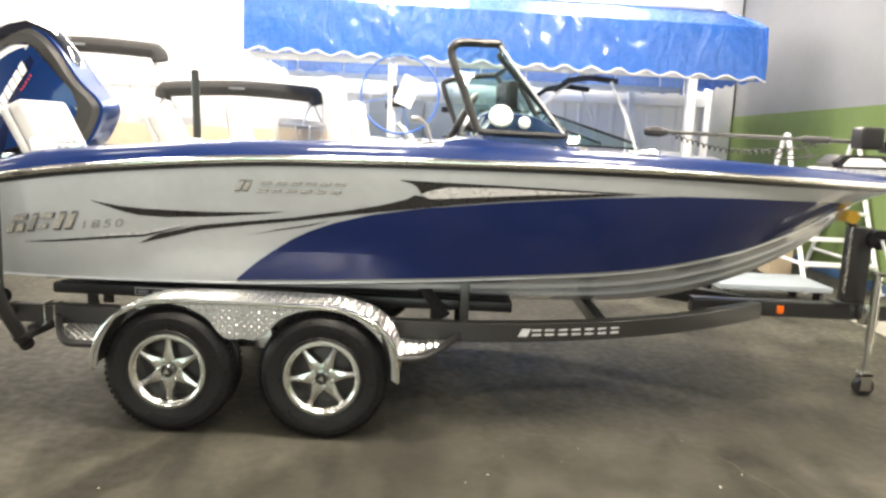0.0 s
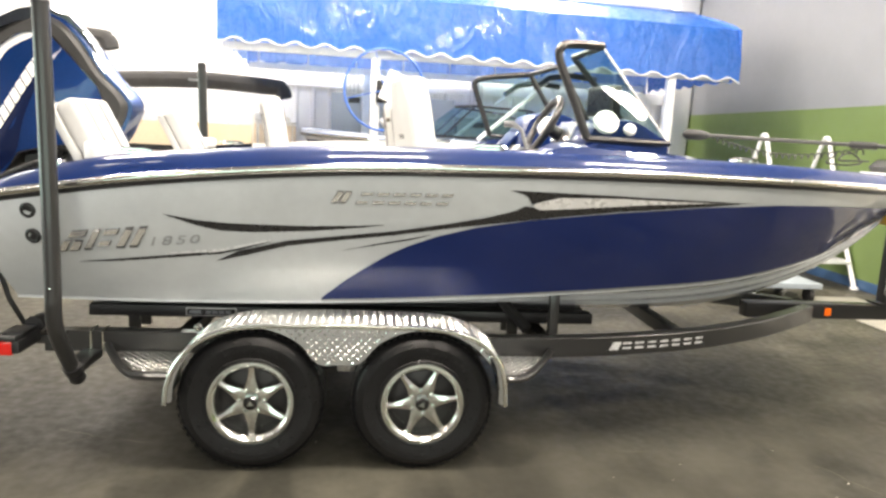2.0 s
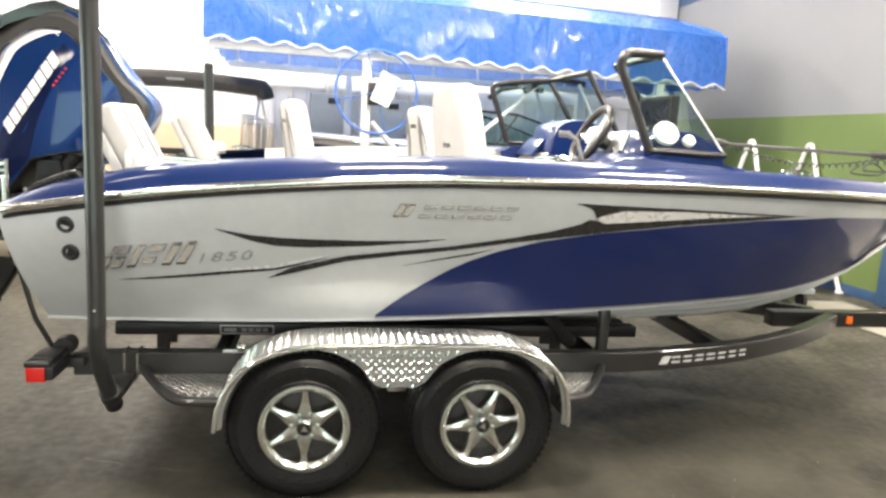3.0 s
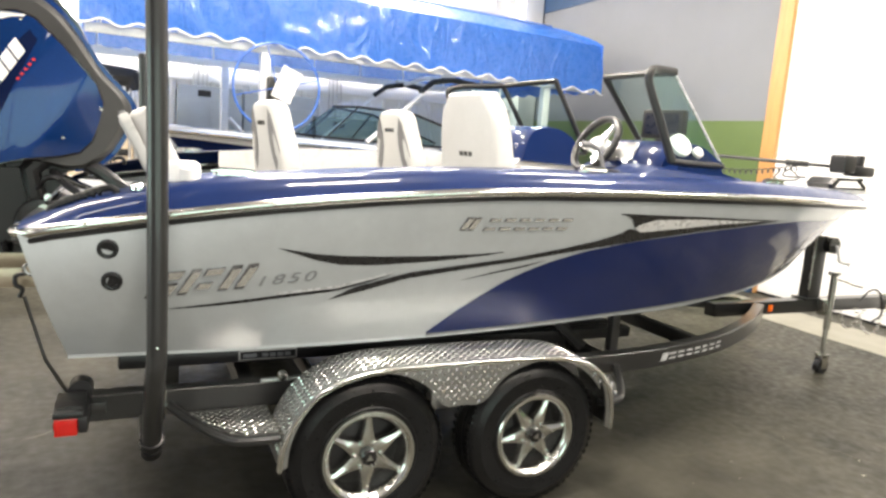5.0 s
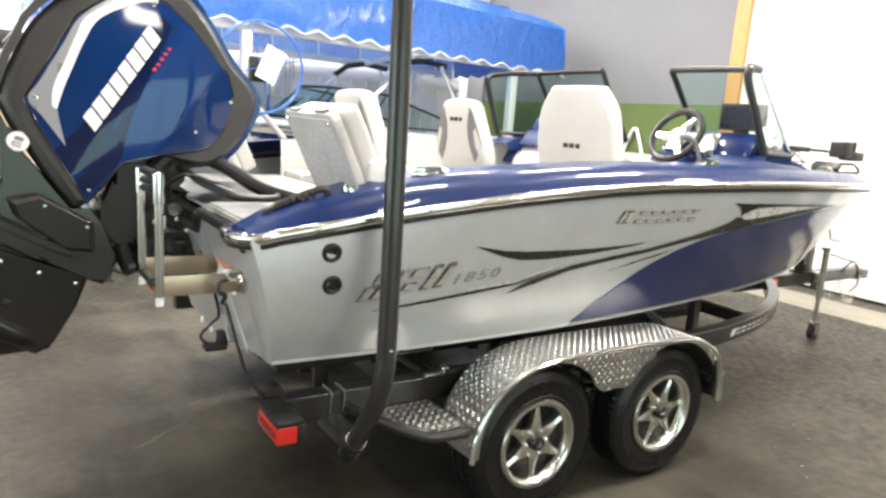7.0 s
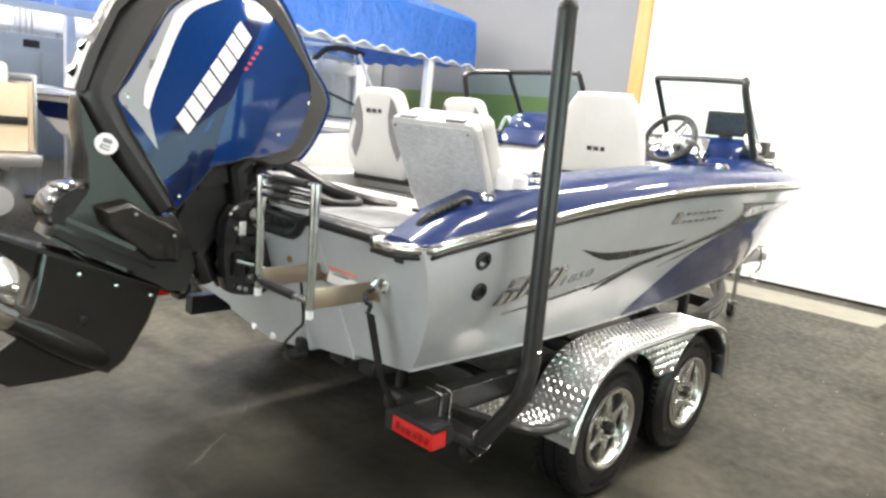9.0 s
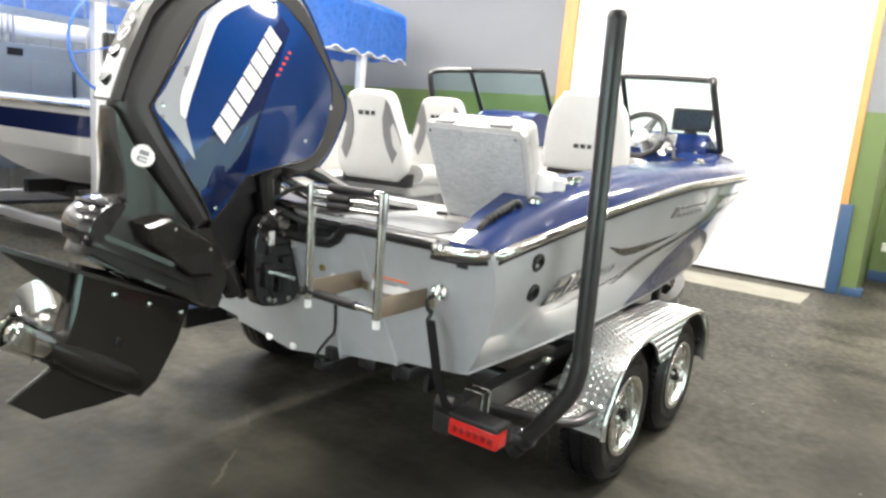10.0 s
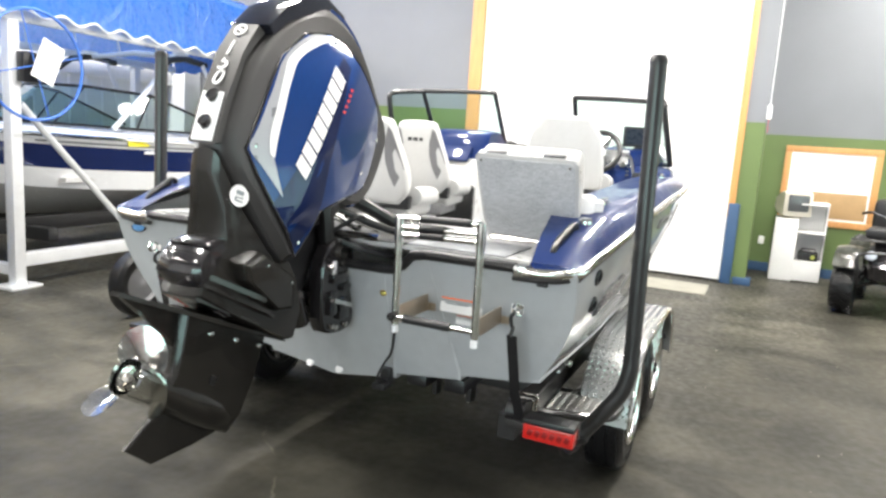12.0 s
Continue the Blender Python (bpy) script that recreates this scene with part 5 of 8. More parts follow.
for s in (-1, 1):
    loops = bmesh.new()
    for k in range(20):
        f = k / 19
        c = Vector((4.55 + 0.40 * f, s * (0.07 + 0.03 * math.sin(f * 3)), 0.50 - 0.22 * math.sin(math.pi * f)))
        ring = [c + Vector((0.022 * math.cos(a), 0.010 * math.sin(a) * (1 if k % 2 else 0.2), 0.010 * math.sin(a) * (0.2 if k % 2 else 1))) for a in (2 * math.pi * i / 8 for i in range(9))]
        tube(ring, 0.0035, 5, loops, caps=False)
    tagged(part("safety_chain", loops, STAINLESS, coupler, "bright coiled safety chain"), kind="stuff")
part("wire_plug", tube(smooth_line([(4.60, -0.06, 0.56), (4.68, -0.10, 0.66), (4.80, -0.10, 0.62), (4.86, -0.10, 0.45), (4.74, -0.10, 0.38)], 6), 0.008, 8), BLACK_PLASTIC, coupler)
# leaf springs and hangers in the gap between the wheels
for sy in (-1, 1):
    part("leaf_spring", tube(smooth_line([(-0.30, sy * 0.93, 0.42), (0.0, sy * 0.93, 0.37), (0.33, sy * 0.93, 0.43)], 6), 0.022, 6, bm=tube(smooth_line([(0.44, sy * 0.93, 0.43), (0.77, sy * 0.93, 0.37), (1.07, sy * 0.93, 0.42)], 6), 0.022, 6)), FRAME_BLACK, trailer)
    part("spring_hanger", block(0.34, 0.43, sy * 0.93 - 0.03, sy * 0.93 + 0.03, 0.40, 0.50, 0.004), BRUSHED, trailer, "bare metal equaliser")
    part("fender_bolt", lathe([(0.020, 0.0), (0.020, 0.02), (0.010, 0.03), (0.001, 0.03)], 10, m=pose(-0.335, sy * 0.90, 0.60, -sy * 90, 0, 0)), STAINLESS, trailer)
    part("fender_stay", block(-0.42, -0.22, sy * 0.885 - 0.01, sy * 0.885 + 0.01, 0.568, 0.582, 0.003), BRUSHED, trailer)

# the far side's running gear is shifted outward to fit the camera's view
for ob in trailer.children:
    if ob.type == "EMPTY" and ob.name.split(".")[0] in ("fender", "side_step", "guide_pole", "tail_light", "wheel"):
        ys = [(o.matrix_basis @ Vector(c)).y for o in ob.children_recursive if o.type == "MESH" for c in o.bound_box]
        if ob.matrix_basis.translation.y + sum(ys) / len(ys) > 0.3:
            ob.matrix_basis = Matrix.Translation((0, FAR_SIDE, 0)) @ ob.matrix_basis

# ---- the outboard engine, tilted up ----
engine = thing("outboard_engine", "blue and dark grey outboard engine tilted up on the transom", "outboard engine", pose(0, 0, 0))
# tilted by 34 degrees and steered a touch to one side about its swivel
ENG = pose(-1.945, 0.025, 0.708, 0, 34, 0) @ pose(0.21, 0, 0, 0, 0, 2.5) @ pose(-0.21, 0, 0)


def slim(bm):
    """The cowl and leg narrow towards the rear."""
    for v in bm.verts:
        v.co.y *= float(np.interp(v.co.x, (-0.56, -0.43, -0.30, -0.10, 0.10, 0.36), (0.34, 0.42, 0.60, 0.90, 1.0, 0.88)))
    return bm


def cowled(name, bm, material, parent=None, label="", smooth=True, angle=35.0, m=None):
    return part(name, slim(bm), material, parent, label, smooth, angle, m)


def fin(x0, z0, x1, z1, w0, w1, t, w2=0.02):
    d = Vector((x1 - x0, 0, z1 - z0)).normalized()
    n = Vector((-d.z, 0, d.x)) * t
    a, b = Vector((x0, 0, z0)), Vector((x1, 0, z1))
    m = a.lerp(b, 0.45)
    rows = [[a + n + Vector((0, -w0, 0)), a + n + Vector((0, w0, 0)), a - n + Vector((0, w0, 0)), a - n + Vector((0, -w0, 0))],
            [m + n + Vector((0, -w1, 0)), m + n + Vector((0, w1, 0)), m - n + Vector((0, w1, 0)), m - n + Vector((0, -w1, 0))],
            [b + n * 0.5 + Vector((0, -w2, 0)), b + n * 0.5 + Vector((0, w2, 0)), b - n * 0.5 + Vector((0, w2, 0)), b - n * 0.5 + Vector((0, -w2, 0))]]
    bm = grid(rows, True)
    bm.verts.ensure_lookup_table()
    bm.faces.new([bm.verts[k] for k in range(4)])
    bm.faces.new([bm.verts[8 + k] for k in range(4)])
    return bm


# upper shell, grey
SHELL = [(-0.03, 0.545), (0.005, 0.60), (0.02, 0.80), (0.10, 0.90), (0.285, 0.985), (0.352, 1.06), (0.375, 1.18), (0.348, 1.35), (0.28, 1.41), (0.13, 1.445), (-0.05, 1.52), (-0.20, 1.556), (-0.33, 1.53), (-0.43, 1.42), (-0.495, 1.25), (-0.52, 1.08), (-0.50, 0.93), (-0.455, 0.765), (-0.27, 0.655)]
cowled("cowl_shell", shell(SHELL, both([(0.06, 1.0), (0.11, 0.985), (0.150, 0.955), (0.176, 0.90)]), 4), ENGINE_GREY, engine, "dark grey cowl shell", angle=24, m=ENG)
# top lid, dark and glossy
LID_BLACK = mat("blackish_navy_gloss", (0.006, 0.007, 0.012), 0.14, 0, 0.1, 4, coat=0.8)
LID = [(-0.507, 1.21), (-0.475, 1.30), (-0.41, 1.40), (-0.32, 1.49), (-0.20, 1.52), (-0.10, 1.49), (0.02, 1.46), (0.04, 1.492), (-0.06, 1.552), (-0.21, 1.592), (-0.36, 1.552), (-0.44, 1.465), (-0.512, 1.34), (-0.545, 1.22)]
part("cowl_lid", shell(LID, both([(0.03, 1.0), (0.066, 0.99), (0.084, 0.965)])), LID_BLACK, engine, "glossy blackish navy cowl lid", m=ENG)
# blue face that wraps the cowl's front edge
EDGE = [(-0.33, 1.53), (-0.20, 1.556), (-0.05, 1.52), (0.13, 1.445), (0.28, 1.41), (0.348, 1.35), (0.375, 1.18), (0.352, 1.06), (0.285, 0.985)]
EDGE = [(q.x, q.y) for q in smooth_line([(x, z, 0) for x, z in EDGE], 4)]
crest_line = [(x * 1.028, 1.2 + (z - 1.2) * 1.028) for x, z in EDGE] + [(x * 0.93, 1.2 + (z - 1.2) * 0.93) for x, z in EDGE[::-1]]
cowled("front_crest", shell(crest_line, both([(0.06, 1.0), (0.11, 0.99), (0.138, 0.975)])), ENGINE_BLUE, engine, "glossy blue front face of the cowl", m=ENG)
# side panels, blue with a silver blade
PANEL = [(-0.007, 0.609), (0.003, 0.72), (0.003, 0.814), (0.10, 0.925), (0.20, 1.012), (0.256, 1.075), (0.268, 1.15), (0.24, 1.295), (0.14, 1.372), (-0.05, 1.425), (-0.20, 1.452), (-0.275, 1.432), (-0.37, 1.345), (-0.42, 1.20), (-0.412, 1.08), (-0.396, 0.91), (-0.388, 0.82), (-0.303, 0.765), (-0.16, 0.69)]


def panel_y(x, z):
    """How far the panel bulges at x, z."""
    d = min(1.0, math.hypot((x + 0.12) / 0.42, (z - 1.05) / 0.52))
    return 0.170 + 0.045 * (1 - d * d)


def finer(outline, n=6):
    """The closed outline with every edge cut into n, in the x-z plane."""
    o = [Vector((x, 0, z)) for x, z in outline]
    return [p.lerp(q, k / n) for p, q in zip(o, o[1:] + o[:1]) for k in range(n)]


def panel_mesh(outline, sy, extra=0.0, rings=16, thick=0.012):
    o = finer(outline)
    c = sum(o, Vector()) / len(o)
    bm = bmesh.new()
    rows = []
    for k in range(rings + 1):
        s = 1.0 - k / rings if k else 1.0
        row = []
        for q in o:
            x, z = c.x + (q.x - c.x) * max(s, 0.02), c.z + (q.z - c.z) * max(s, 0.02)
            row.append(Vector((x, sy * (panel_y(x, z) + extra), z)))
        rows.append(row)
    rows.insert(0, [Vector((q.x, q.y - sy * thick, q.z)) for q in rows[0]])
    grid(rows, True, bm)
    return bm


def panel_band(outer, inner, sy, extra, n=5):
    """A decal between two edges that follows the panel."""
    a = smooth_line([(x, 0, z) for x, z in outer], n)
    b = smooth_line([(x, 0, z) for x, z in inner], n)
    count = 64
    pick = lambda line, f: line[int(f * (len(line) - 1))].lerp(line[min(len(line) - 1, int(f * (len(line) - 1)) + 1)], f * (len(line) - 1) % 1.0)
    rows = []
    for i in range(count + 1):
        p, q = pick(a, i / count), pick(b, i / count)
        row = [p.lerp(q, k / 4) for k in range(5)]
        rows.append([Vector((v.x, sy * (panel_y(v.x, v.z) + extra), v.z)) for v in row])
    return grid(rows)


SILVER_DECAL = mat("silver_decal", (0.36, 0.37, 0.39), 0.34, 0.5, 0.03, 2, coat=0.6)
for sy in (-1, 1):
    p = cowled("side_panel", panel_mesh(PANEL, sy), ENGINE_BLUE, engine, "glossy metallic blue side panel", m=ENG)
    cowled("panel_seam", tube([Vector((q.x, sy * (panel_y(q.x, q.z) - 0.004), q.z)) for q in finer(PANEL + PANEL[:1])], 0.006, 6), BLACK_GLOSS, p, "black gap line")
    cowled("silver_blade", panel_band([(-0.235, 1.442), (-0.345, 1.365), (-0.408, 1.21), (-0.40, 1.08), (-0.385, 0.91), (-0.380, 0.828), (-0.303, 0.799), (-0.187, 0.752)], [(-0.235, 1.437), (-0.31, 1.36), (-0.372, 1.224), (-0.37, 1.14), (-0.35, 1.03), (-0.325, 0.918), (-0.285, 0.855), (-0.185, 0.750)], sy, 0.0035, 4), SILVER_DECAL, p, "silver blade decal")
    cowled("white_blade", panel_band([(-0.235, 1.440), (-0.33, 1.365), (-0.393, 1.224), (-0.385, 1.14), (-0.362, 1.03), (-0.339, 0.918), (-0.307, 0.856)], [(-0.235, 1.432), (-0.29, 1.375), (-0.355, 1.245), (-0.352, 1.14), (-0.328, 1.02), (-0.308, 0.93), (-0.285, 0.852)], sy, 0.0085, 4), WHITE_PAINT, p, "white edge of the blade")
    cowled("dark_band", panel_band([(-0.21, 0.71), (-0.19, 0.85), (-0.18, 1.0), (-0.20, 1.25), (-0.19, 1.40)], [(-0.03, 0.63), (-0.005, 0.80), (-0.07, 1.0), (-0.12, 1.25), (-0.14, 1.38)], sy, 0.0012), ENGINE_NAVY, p, "darker blue band")
    # maker's word as eight plain slanted bars with notches
    for i in range(8):
        z0, h = 0.872 + i * 0.0575, 0.049
        a, b = -0.202 - 0.012 * i / 8, -0.140 - 0.010 * i / 8
        quad = ((a, z0 + 0.012), (b, z0 - 0.012), (b, z0 + h - 0.012), (a, z0 + h + 0.012))
        bm = bmesh.new()
        bm.faces.new([bm.verts.new((x, sy * (panel_y(x, z) + 0.006), z)) for x, z in quad])
        cowled("mark_bar", bm, WHITE_PAINT, p, "white bar of the maker's mark", smooth=False)
    for i in range(5):
        z0 = 1.19 + i * 0.026
        bm = bmesh.new()
        bm.faces.new([bm.verts.new((x, sy * (panel_y(x, z) + 0.006), z)) for x, z in ((-0.112, z0), (-0.100, z0 + 0.003), (-0.100, z0 + 0.015), (-0.112, z0 + 0.012))])
        cowled("red_bar", bm, RED_INK, p, "small red mark", smooth=False)
    for x, z in ((-0.362, 0.850), (0.215, 1.29), (-0.03, 0.655), (0.165, 1.09), (-0.24, 1.415)):
        cowled("panel_screw", lathe([(0.008, 0), (0.008, 0.004), (0.004, 0.006), (0.001, 0.006)], 10, m=Matrix.Translation((x, sy * panel_y(x, z), z)) @ Matrix.Rotation(radians(-90 * sy), 4, "X")), CHROME, p)
# rear spine with vents and its number
part("rear_spine", shell([(-0.465, 0.78), (-0.505, 0.92), (-0.535, 1.08), (-0.525, 1.16), (-0.512, 1.215), (-0.552, 1.215), (-0.557, 1.16), (-0.56, 1.08), (-0.53, 0.90), (-0.49, 0.76)], both([(0.036, 1.0), (0.056, 0.985)])), ENGINE_GREY, engine, "grey rear spine", m=ENG)
part("spine_plate", block(-0.003, 0.003, -0.044, 0.044, -0.085, 0.085, 0.002, m=pose(-0.517, 0, 0.850, 0, -16, 0)), WHITE_PAINT, engine, "white plate", m=ENG)
for x, z in ((-0.520, 0.83), (-0.540, 0.92)):
    part("spine_vent", tube([(x - 0.008, 0, z), (x + 0.03, 0, z - 0.006)], 0.023, 16), BLACK_GLOSS, engine, "black round vent", m=ENG)
for k, digit in enumerate("150"):
    lettering("power_digit", digit, 0.088, WHITE_PAINT, engine, ENG @ Matrix.Translation((-0.563 + 0.006 * k, 0.024, 1.072 - 0.058 * k)) @ Matrix(((0, 0.05, -1, 0), (-1, 0, 0, 0), (0, 1, 0.05, 0), (0, 0, 0, 1))), 0.0, 0.002, "white number", 1.25)
part("spine_ring", lathe([(0.0185, 0.0), (0.0185, 0.003), (0.025, 0.003), (0.025, 0.0)], 20, m=pose(-0.561, 0, 1.180, 0, -88, 0)), WHITE_PAINT, engine, "white ring mark", m=ENG)
part("ring_bar", block(-0.002, 0.002, -0.012, 0.012, -0.004, 0.004, m=pose(-0.562, 0, 1.180, 25, 2, 0)), WHITE_PAINT, engine, m=ENG)

# leg and mid section, dark
MID = [(-0.47, 0.755), (-0.30, 0.655), (-0.03, 0.555), (0.03, 0.60), (0.12, 0.56), (0.24, 0.47), (0.27, 0.36), (0.20, 0.335), (-0.10, 0.30), (-0.29, 0.30), (-0.305, 0.42), (-0.285, 0.51), (-0.345, 0.60), (-0.43, 0.69)]
cowled("mid_section", shell(MID, both([(0.05, 1.0), (0.105, 0.985), (0.140, 0.93)])), ENGINE_BLACK, engine, "glossy dark leg housing", angle=28, m=ENG)
part("side_fairing", shell([(-0.232, 0.467), (-0.166, 0.541), (0.061, 0.555), (0.136, 0.451), (0.05, 0.405), (-0.181, 0.425)], [(-0.165, 0.84), (-0.158, 0.95), (-0.14, 1.0), (-0.08, 1.04)]), ENGINE_BLACK, engine, "raised dark side fairing", angle=20, m=ENG)
for x, z in ((-0.12, 0.515), (0.05, 0.525)):
    part("fairing_screw", lathe([(0.007, 0), (0.006, 0.004), (0.001, 0.005)], 8, m=Matrix.Translation((x, -0.163, z)) @ Matrix.Rotation(radians(90), 4, "X")), STAINLESS, engine, m=ENG)
# lips round the leg, and louvres behind
for (x0, z0), (x1, z1), w0, w1 in (((-0.33, 0.375), (0.30, 0.455), 0.075, 0.160),):
    part("leg_lip", fin(x0, z0, x1, z1, w0, w1, 0.009), ENGINE_BLACK, engine, "raised dark lip", m=ENG)
for k in range(3):
    part("louvre", block(-0.205 + 0.018 * k, -0.155 + 0.018 * k, -0.115, -0.095, 0.288 + 0.012 * k, 0.294 + 0.012 * k, 0.002), BLACK_GLOSS, engine, m=ENG)
part("rear_hump", shell([(-0.29, 0.52), (-0.33, 0.48), (-0.35, 0.40), (-0.32, 0.34), (-0.26, 0.34), (-0.25, 0.50)], both([(0.03, 1.0), (0.07, 0.94), (0.09, 0.8)]), 3), BLACK_GLOSS, engine, "glossy black exhaust hump", m=ENG)
for k in range(3):
    part("hump_rib", shell([(-0.347, 0.388 + 0.035 * k), (-0.349, 0.398 + 0.035 * k), (-0.24, 0.41 + 0.035 * k), (-0.24, 0.395 + 0.035 * k)], both([(0.03, 1.0), (0.07, 0.95), (0.085, 0.82)])), BLACK_GLOSS, engine, m=ENG)
GEAR = [(-0.27, 0.27), (-0.10, 0.31), (0.20, 0.345), (0.235, 0.20), (0.245, 0.03), (0.215, -0.045), (0.10, -0.055), (-0.19, -0.05), (-0.185, 0.06), (-0.22, 0.16)]
part("gearcase", shell(GEAR, both([(0.015, 1.0), (0.035, 0.985), (0.048, 0.93)])), ENGINE_BLACK, engine, "dark gearcase", m=ENG)
part("torpedo", tube([(x, 0, 0.0) for x in (-0.20, -0.12, 0.0, 0.10, 0.18, 0.225, 0.25)], [0.052, 0.060, 0.066, 0.064, 0.050, 0.030, 0.006], 20), ENGINE_BLACK, engine, "dark gearcase body", m=ENG)
part("skeg", shell([(0.215, -0.03), (0.10, -0.115), (-0.065, -0.218), (-0.205, -0.203), (-0.13, -0.03)], both([(0.006, 1.0), (0.010, 0.96)])), ENGINE_BLACK, engine, "dark skeg fin", m=ENG)


part("cavitation_plate", fin(-0.515, 0.202, 0.25, 0.350, 0.018, 0.105, 0.007, 0.10), ENGINE_BLACK, engine, "dark anti-ventilation plate", m=ENG)
part("splash_plate", fin(-0.30, 0.345, 0.34, 0.42, 0.10, 0.165, 0.006), ENGINE_BLACK, engine, "dark splash plate", m=ENG)
part("trim_rib", fin(-0.28, 0.30, 0.30, 0.365, 0.075, 0.145, 0.006), ENGINE_BLACK, engine, m=ENG)
for x, z in ((-0.11, 0.235), (0.03, 0.262), (0.17, 0.29)):
    part("case_screw", lathe([(0.011, 0), (0.009, 0.006), (0.001, 0.008)], 10, m=Matrix.Translation((x, -0.048, z)) @ Matrix.Rotation(radians(90), 4, "X")), CHROME, engine, m=ENG)
part("water_intake", block(-0.015, 0.015, -0.053, -0.046, 0.085, 0.115, 0.003), BLACK_PLASTIC, engine, "small black intake", m=ENG)

# stainless propeller
prop = part("propeller", tube([(-0.195, 0, 0), (-0.22, 0, 0), (-0.33, 0, 0), (-0.335, 0, 0)], [0.050, 0.058, 0.062, 0.058], 28, caps=False, bm=tube([(-0.20, 0, 0), (-0.31, 0, 0)], [0.045, 0.050], 24, caps=False)), CHROME, engine, "polished stainless propeller hub", m=ENG)
part("prop_nut", lathe([(0.001, 0.045), (0.014, 0.043), (0.016, 0.0), (0.040, -0.01), (0.045, -0.02)], 16, m=pose(-0.285, 0, 0, 0, -90, 0)), STAINLESS, prop)
for ang in (-14, -134, 106):
    rows = []
    for i in range(11):
        f = i / 10
        r = 0.050 + 0.126 * f
        half = 0.080 * math.sqrt(max(0.012, 1 - ((f - 0.45) / 0.56) ** 2))
        pitch = math.atan2(0.40, 2 * math.pi * r)
        row = []
        for j in range(11):
            q = half * (j / 5 - 1)
            th = q * math.cos(pitch) / r
            row.append(Vector((-0.262 + q * math.sin(pitch) - 0.05 * f, -r * math.sin(th), r * math.cos(th))))
        rows.append(row)
    bm = grid(rows)
    bmesh.ops.solidify(bm, geom=bm.faces[:], thickness=0.004)
    bmesh.ops.transform(bm, matrix=Matrix.Rotation(radians(ang), 4, "X"), verts=bm.verts[:])
    part("blade", bm, CHROME, prop, "polished curved blade")

# round badge with a toothed edge
for sy in (-1,):
    teeth = [((0.039 if k % 2 else 0.0355) * math.cos(math.pi * k / 20), (0.039 if k % 2 else 0.0355) * math.sin(math.pi * k / 20)) for k in range(40)]
    bg = cowled("round_badge", plate(teeth, 0.003, m=Matrix.Translation((-0.318, -0.152, 0.672)) @ Matrix.Rotation(radians(-8), 4, "Z") @ SIDE), WHITE_PAINT, engine, "white toothed round badge", smooth=False, m=ENG)
    bars = block(-0.018, -0.003, -0.003, 0.0, -0.015, 0.015, bm=block(0.004, 0.009, -0.003, 0.0, -0.015, 0.015, bm=block(0.016, 0.021, -0.003, 0.0, -0.015, 0.015, bm=block(0.004, 0.021, -0.003, 0.0, -0.017, -0.011))))
    bmesh.ops.transform(bars, matrix=Matrix.Translation((-0.318, -0.156, 0.672)) @ Matrix.Rotation(radians(-8), 4, "Z") @ Matrix.Rotation(radians(75), 4, "Y"), verts=bars.verts[:])
    cowled("badge_bars", bars, GREY_INK, bg, smooth=False)

# clamp and swivel brackets on the transom
for sy in (-1, 1):
    y = 0.03 + sy * 0.135
    br = shell([(-1.185, 1.235), (-1.30, 1.24), (-1.375, 1.19), (-1.40, 1.08), (-1.385, 0.90), (-1.34, 0.85), (-1.20, 0.84), (-1.155, 0.92)], [(y - 0.035, 0.95), (y - 0.025, 1.0), (y + 0.025, 1.0), (y + 0.035, 0.95)], 3)
    part("clamp_bracket", br, BLACK_GLOSS, engine, "glossy black clamp bracket")
    part("tilt_arm", tube([(-1.30, y * 0.8, 1.20), (-1.33, y * 0.8, 1.36), (-1.24, y * 0.8, 1.46)], [0.035, 0.045, 0.05], 10), BLACK_PLASTIC, engine)
    part("clamp_bolt", lathe([(0.014, 0), (0.012, 0.010), (0.001, 0.012)], 8, m=Matrix.Translation((-1.30, y - 0.036, 0.87)) @ Matrix.Rotation(radians(90), 4, "X")), STAINLESS, engine)
    part("clamp_bolt", lathe([(0.012, 0), (0.010, 0.010), (0.001, 0.012)], 8, m=Matrix.Translation((-1.26, y - 0.036, 1.14)) @ Matrix.Rotation(radians(90), 4, "X")), STAINLESS, engine)
part("clamp_label", block(-1.335, -1.305, -0.1435, -0.1415, 1.10, 1.155, 0.001), LIGHT_INK, engine, "small pale sticker")
part("tilt_ram", tube([(-1.31, 0.03, 0.86), (-1.46, 0.03, 1.08)], 0.030, 14), BLACK_PLASTIC, engine)
part("tilt_rod", tube([(-1.44, 0.03, 1.05), (-1.55, 0.03, 1.22)], 0.014, 12), CHROME, engine, "chrome tilt rod")
part("swivel_bracket", shell([(-1.28, 1.24), (-1.20, 1.30), (-1.22, 1.42), (-1.42, 1.40), (-1.56, 1.16), (-1.50, 1.02), (-1.42, 1.02), (-1.36, 1.14)], both([(0.05, 1.0), (0.085, 0.94)]), 2), BLACK_PLASTIC, engine, "black swivel bracket", m=pose(0, 0.03, 0))
part("steering_rod", tube([(-1.24, -0.30, 1.26), (-1.24, 0.36, 1.26)], 0.016, 12), CHROME, engine, "chrome steering rod")
part("under_cowl", shell([(0.0, 0.80), (0.26, 0.98), (0.31, 1.02), (0.22, 0.90), (0.05, 0.72)], both([(0.05, 1.0), (0.11, 0.94)])), BLACK_PLASTIC, engine, "black lower cowl parts", m=ENG)
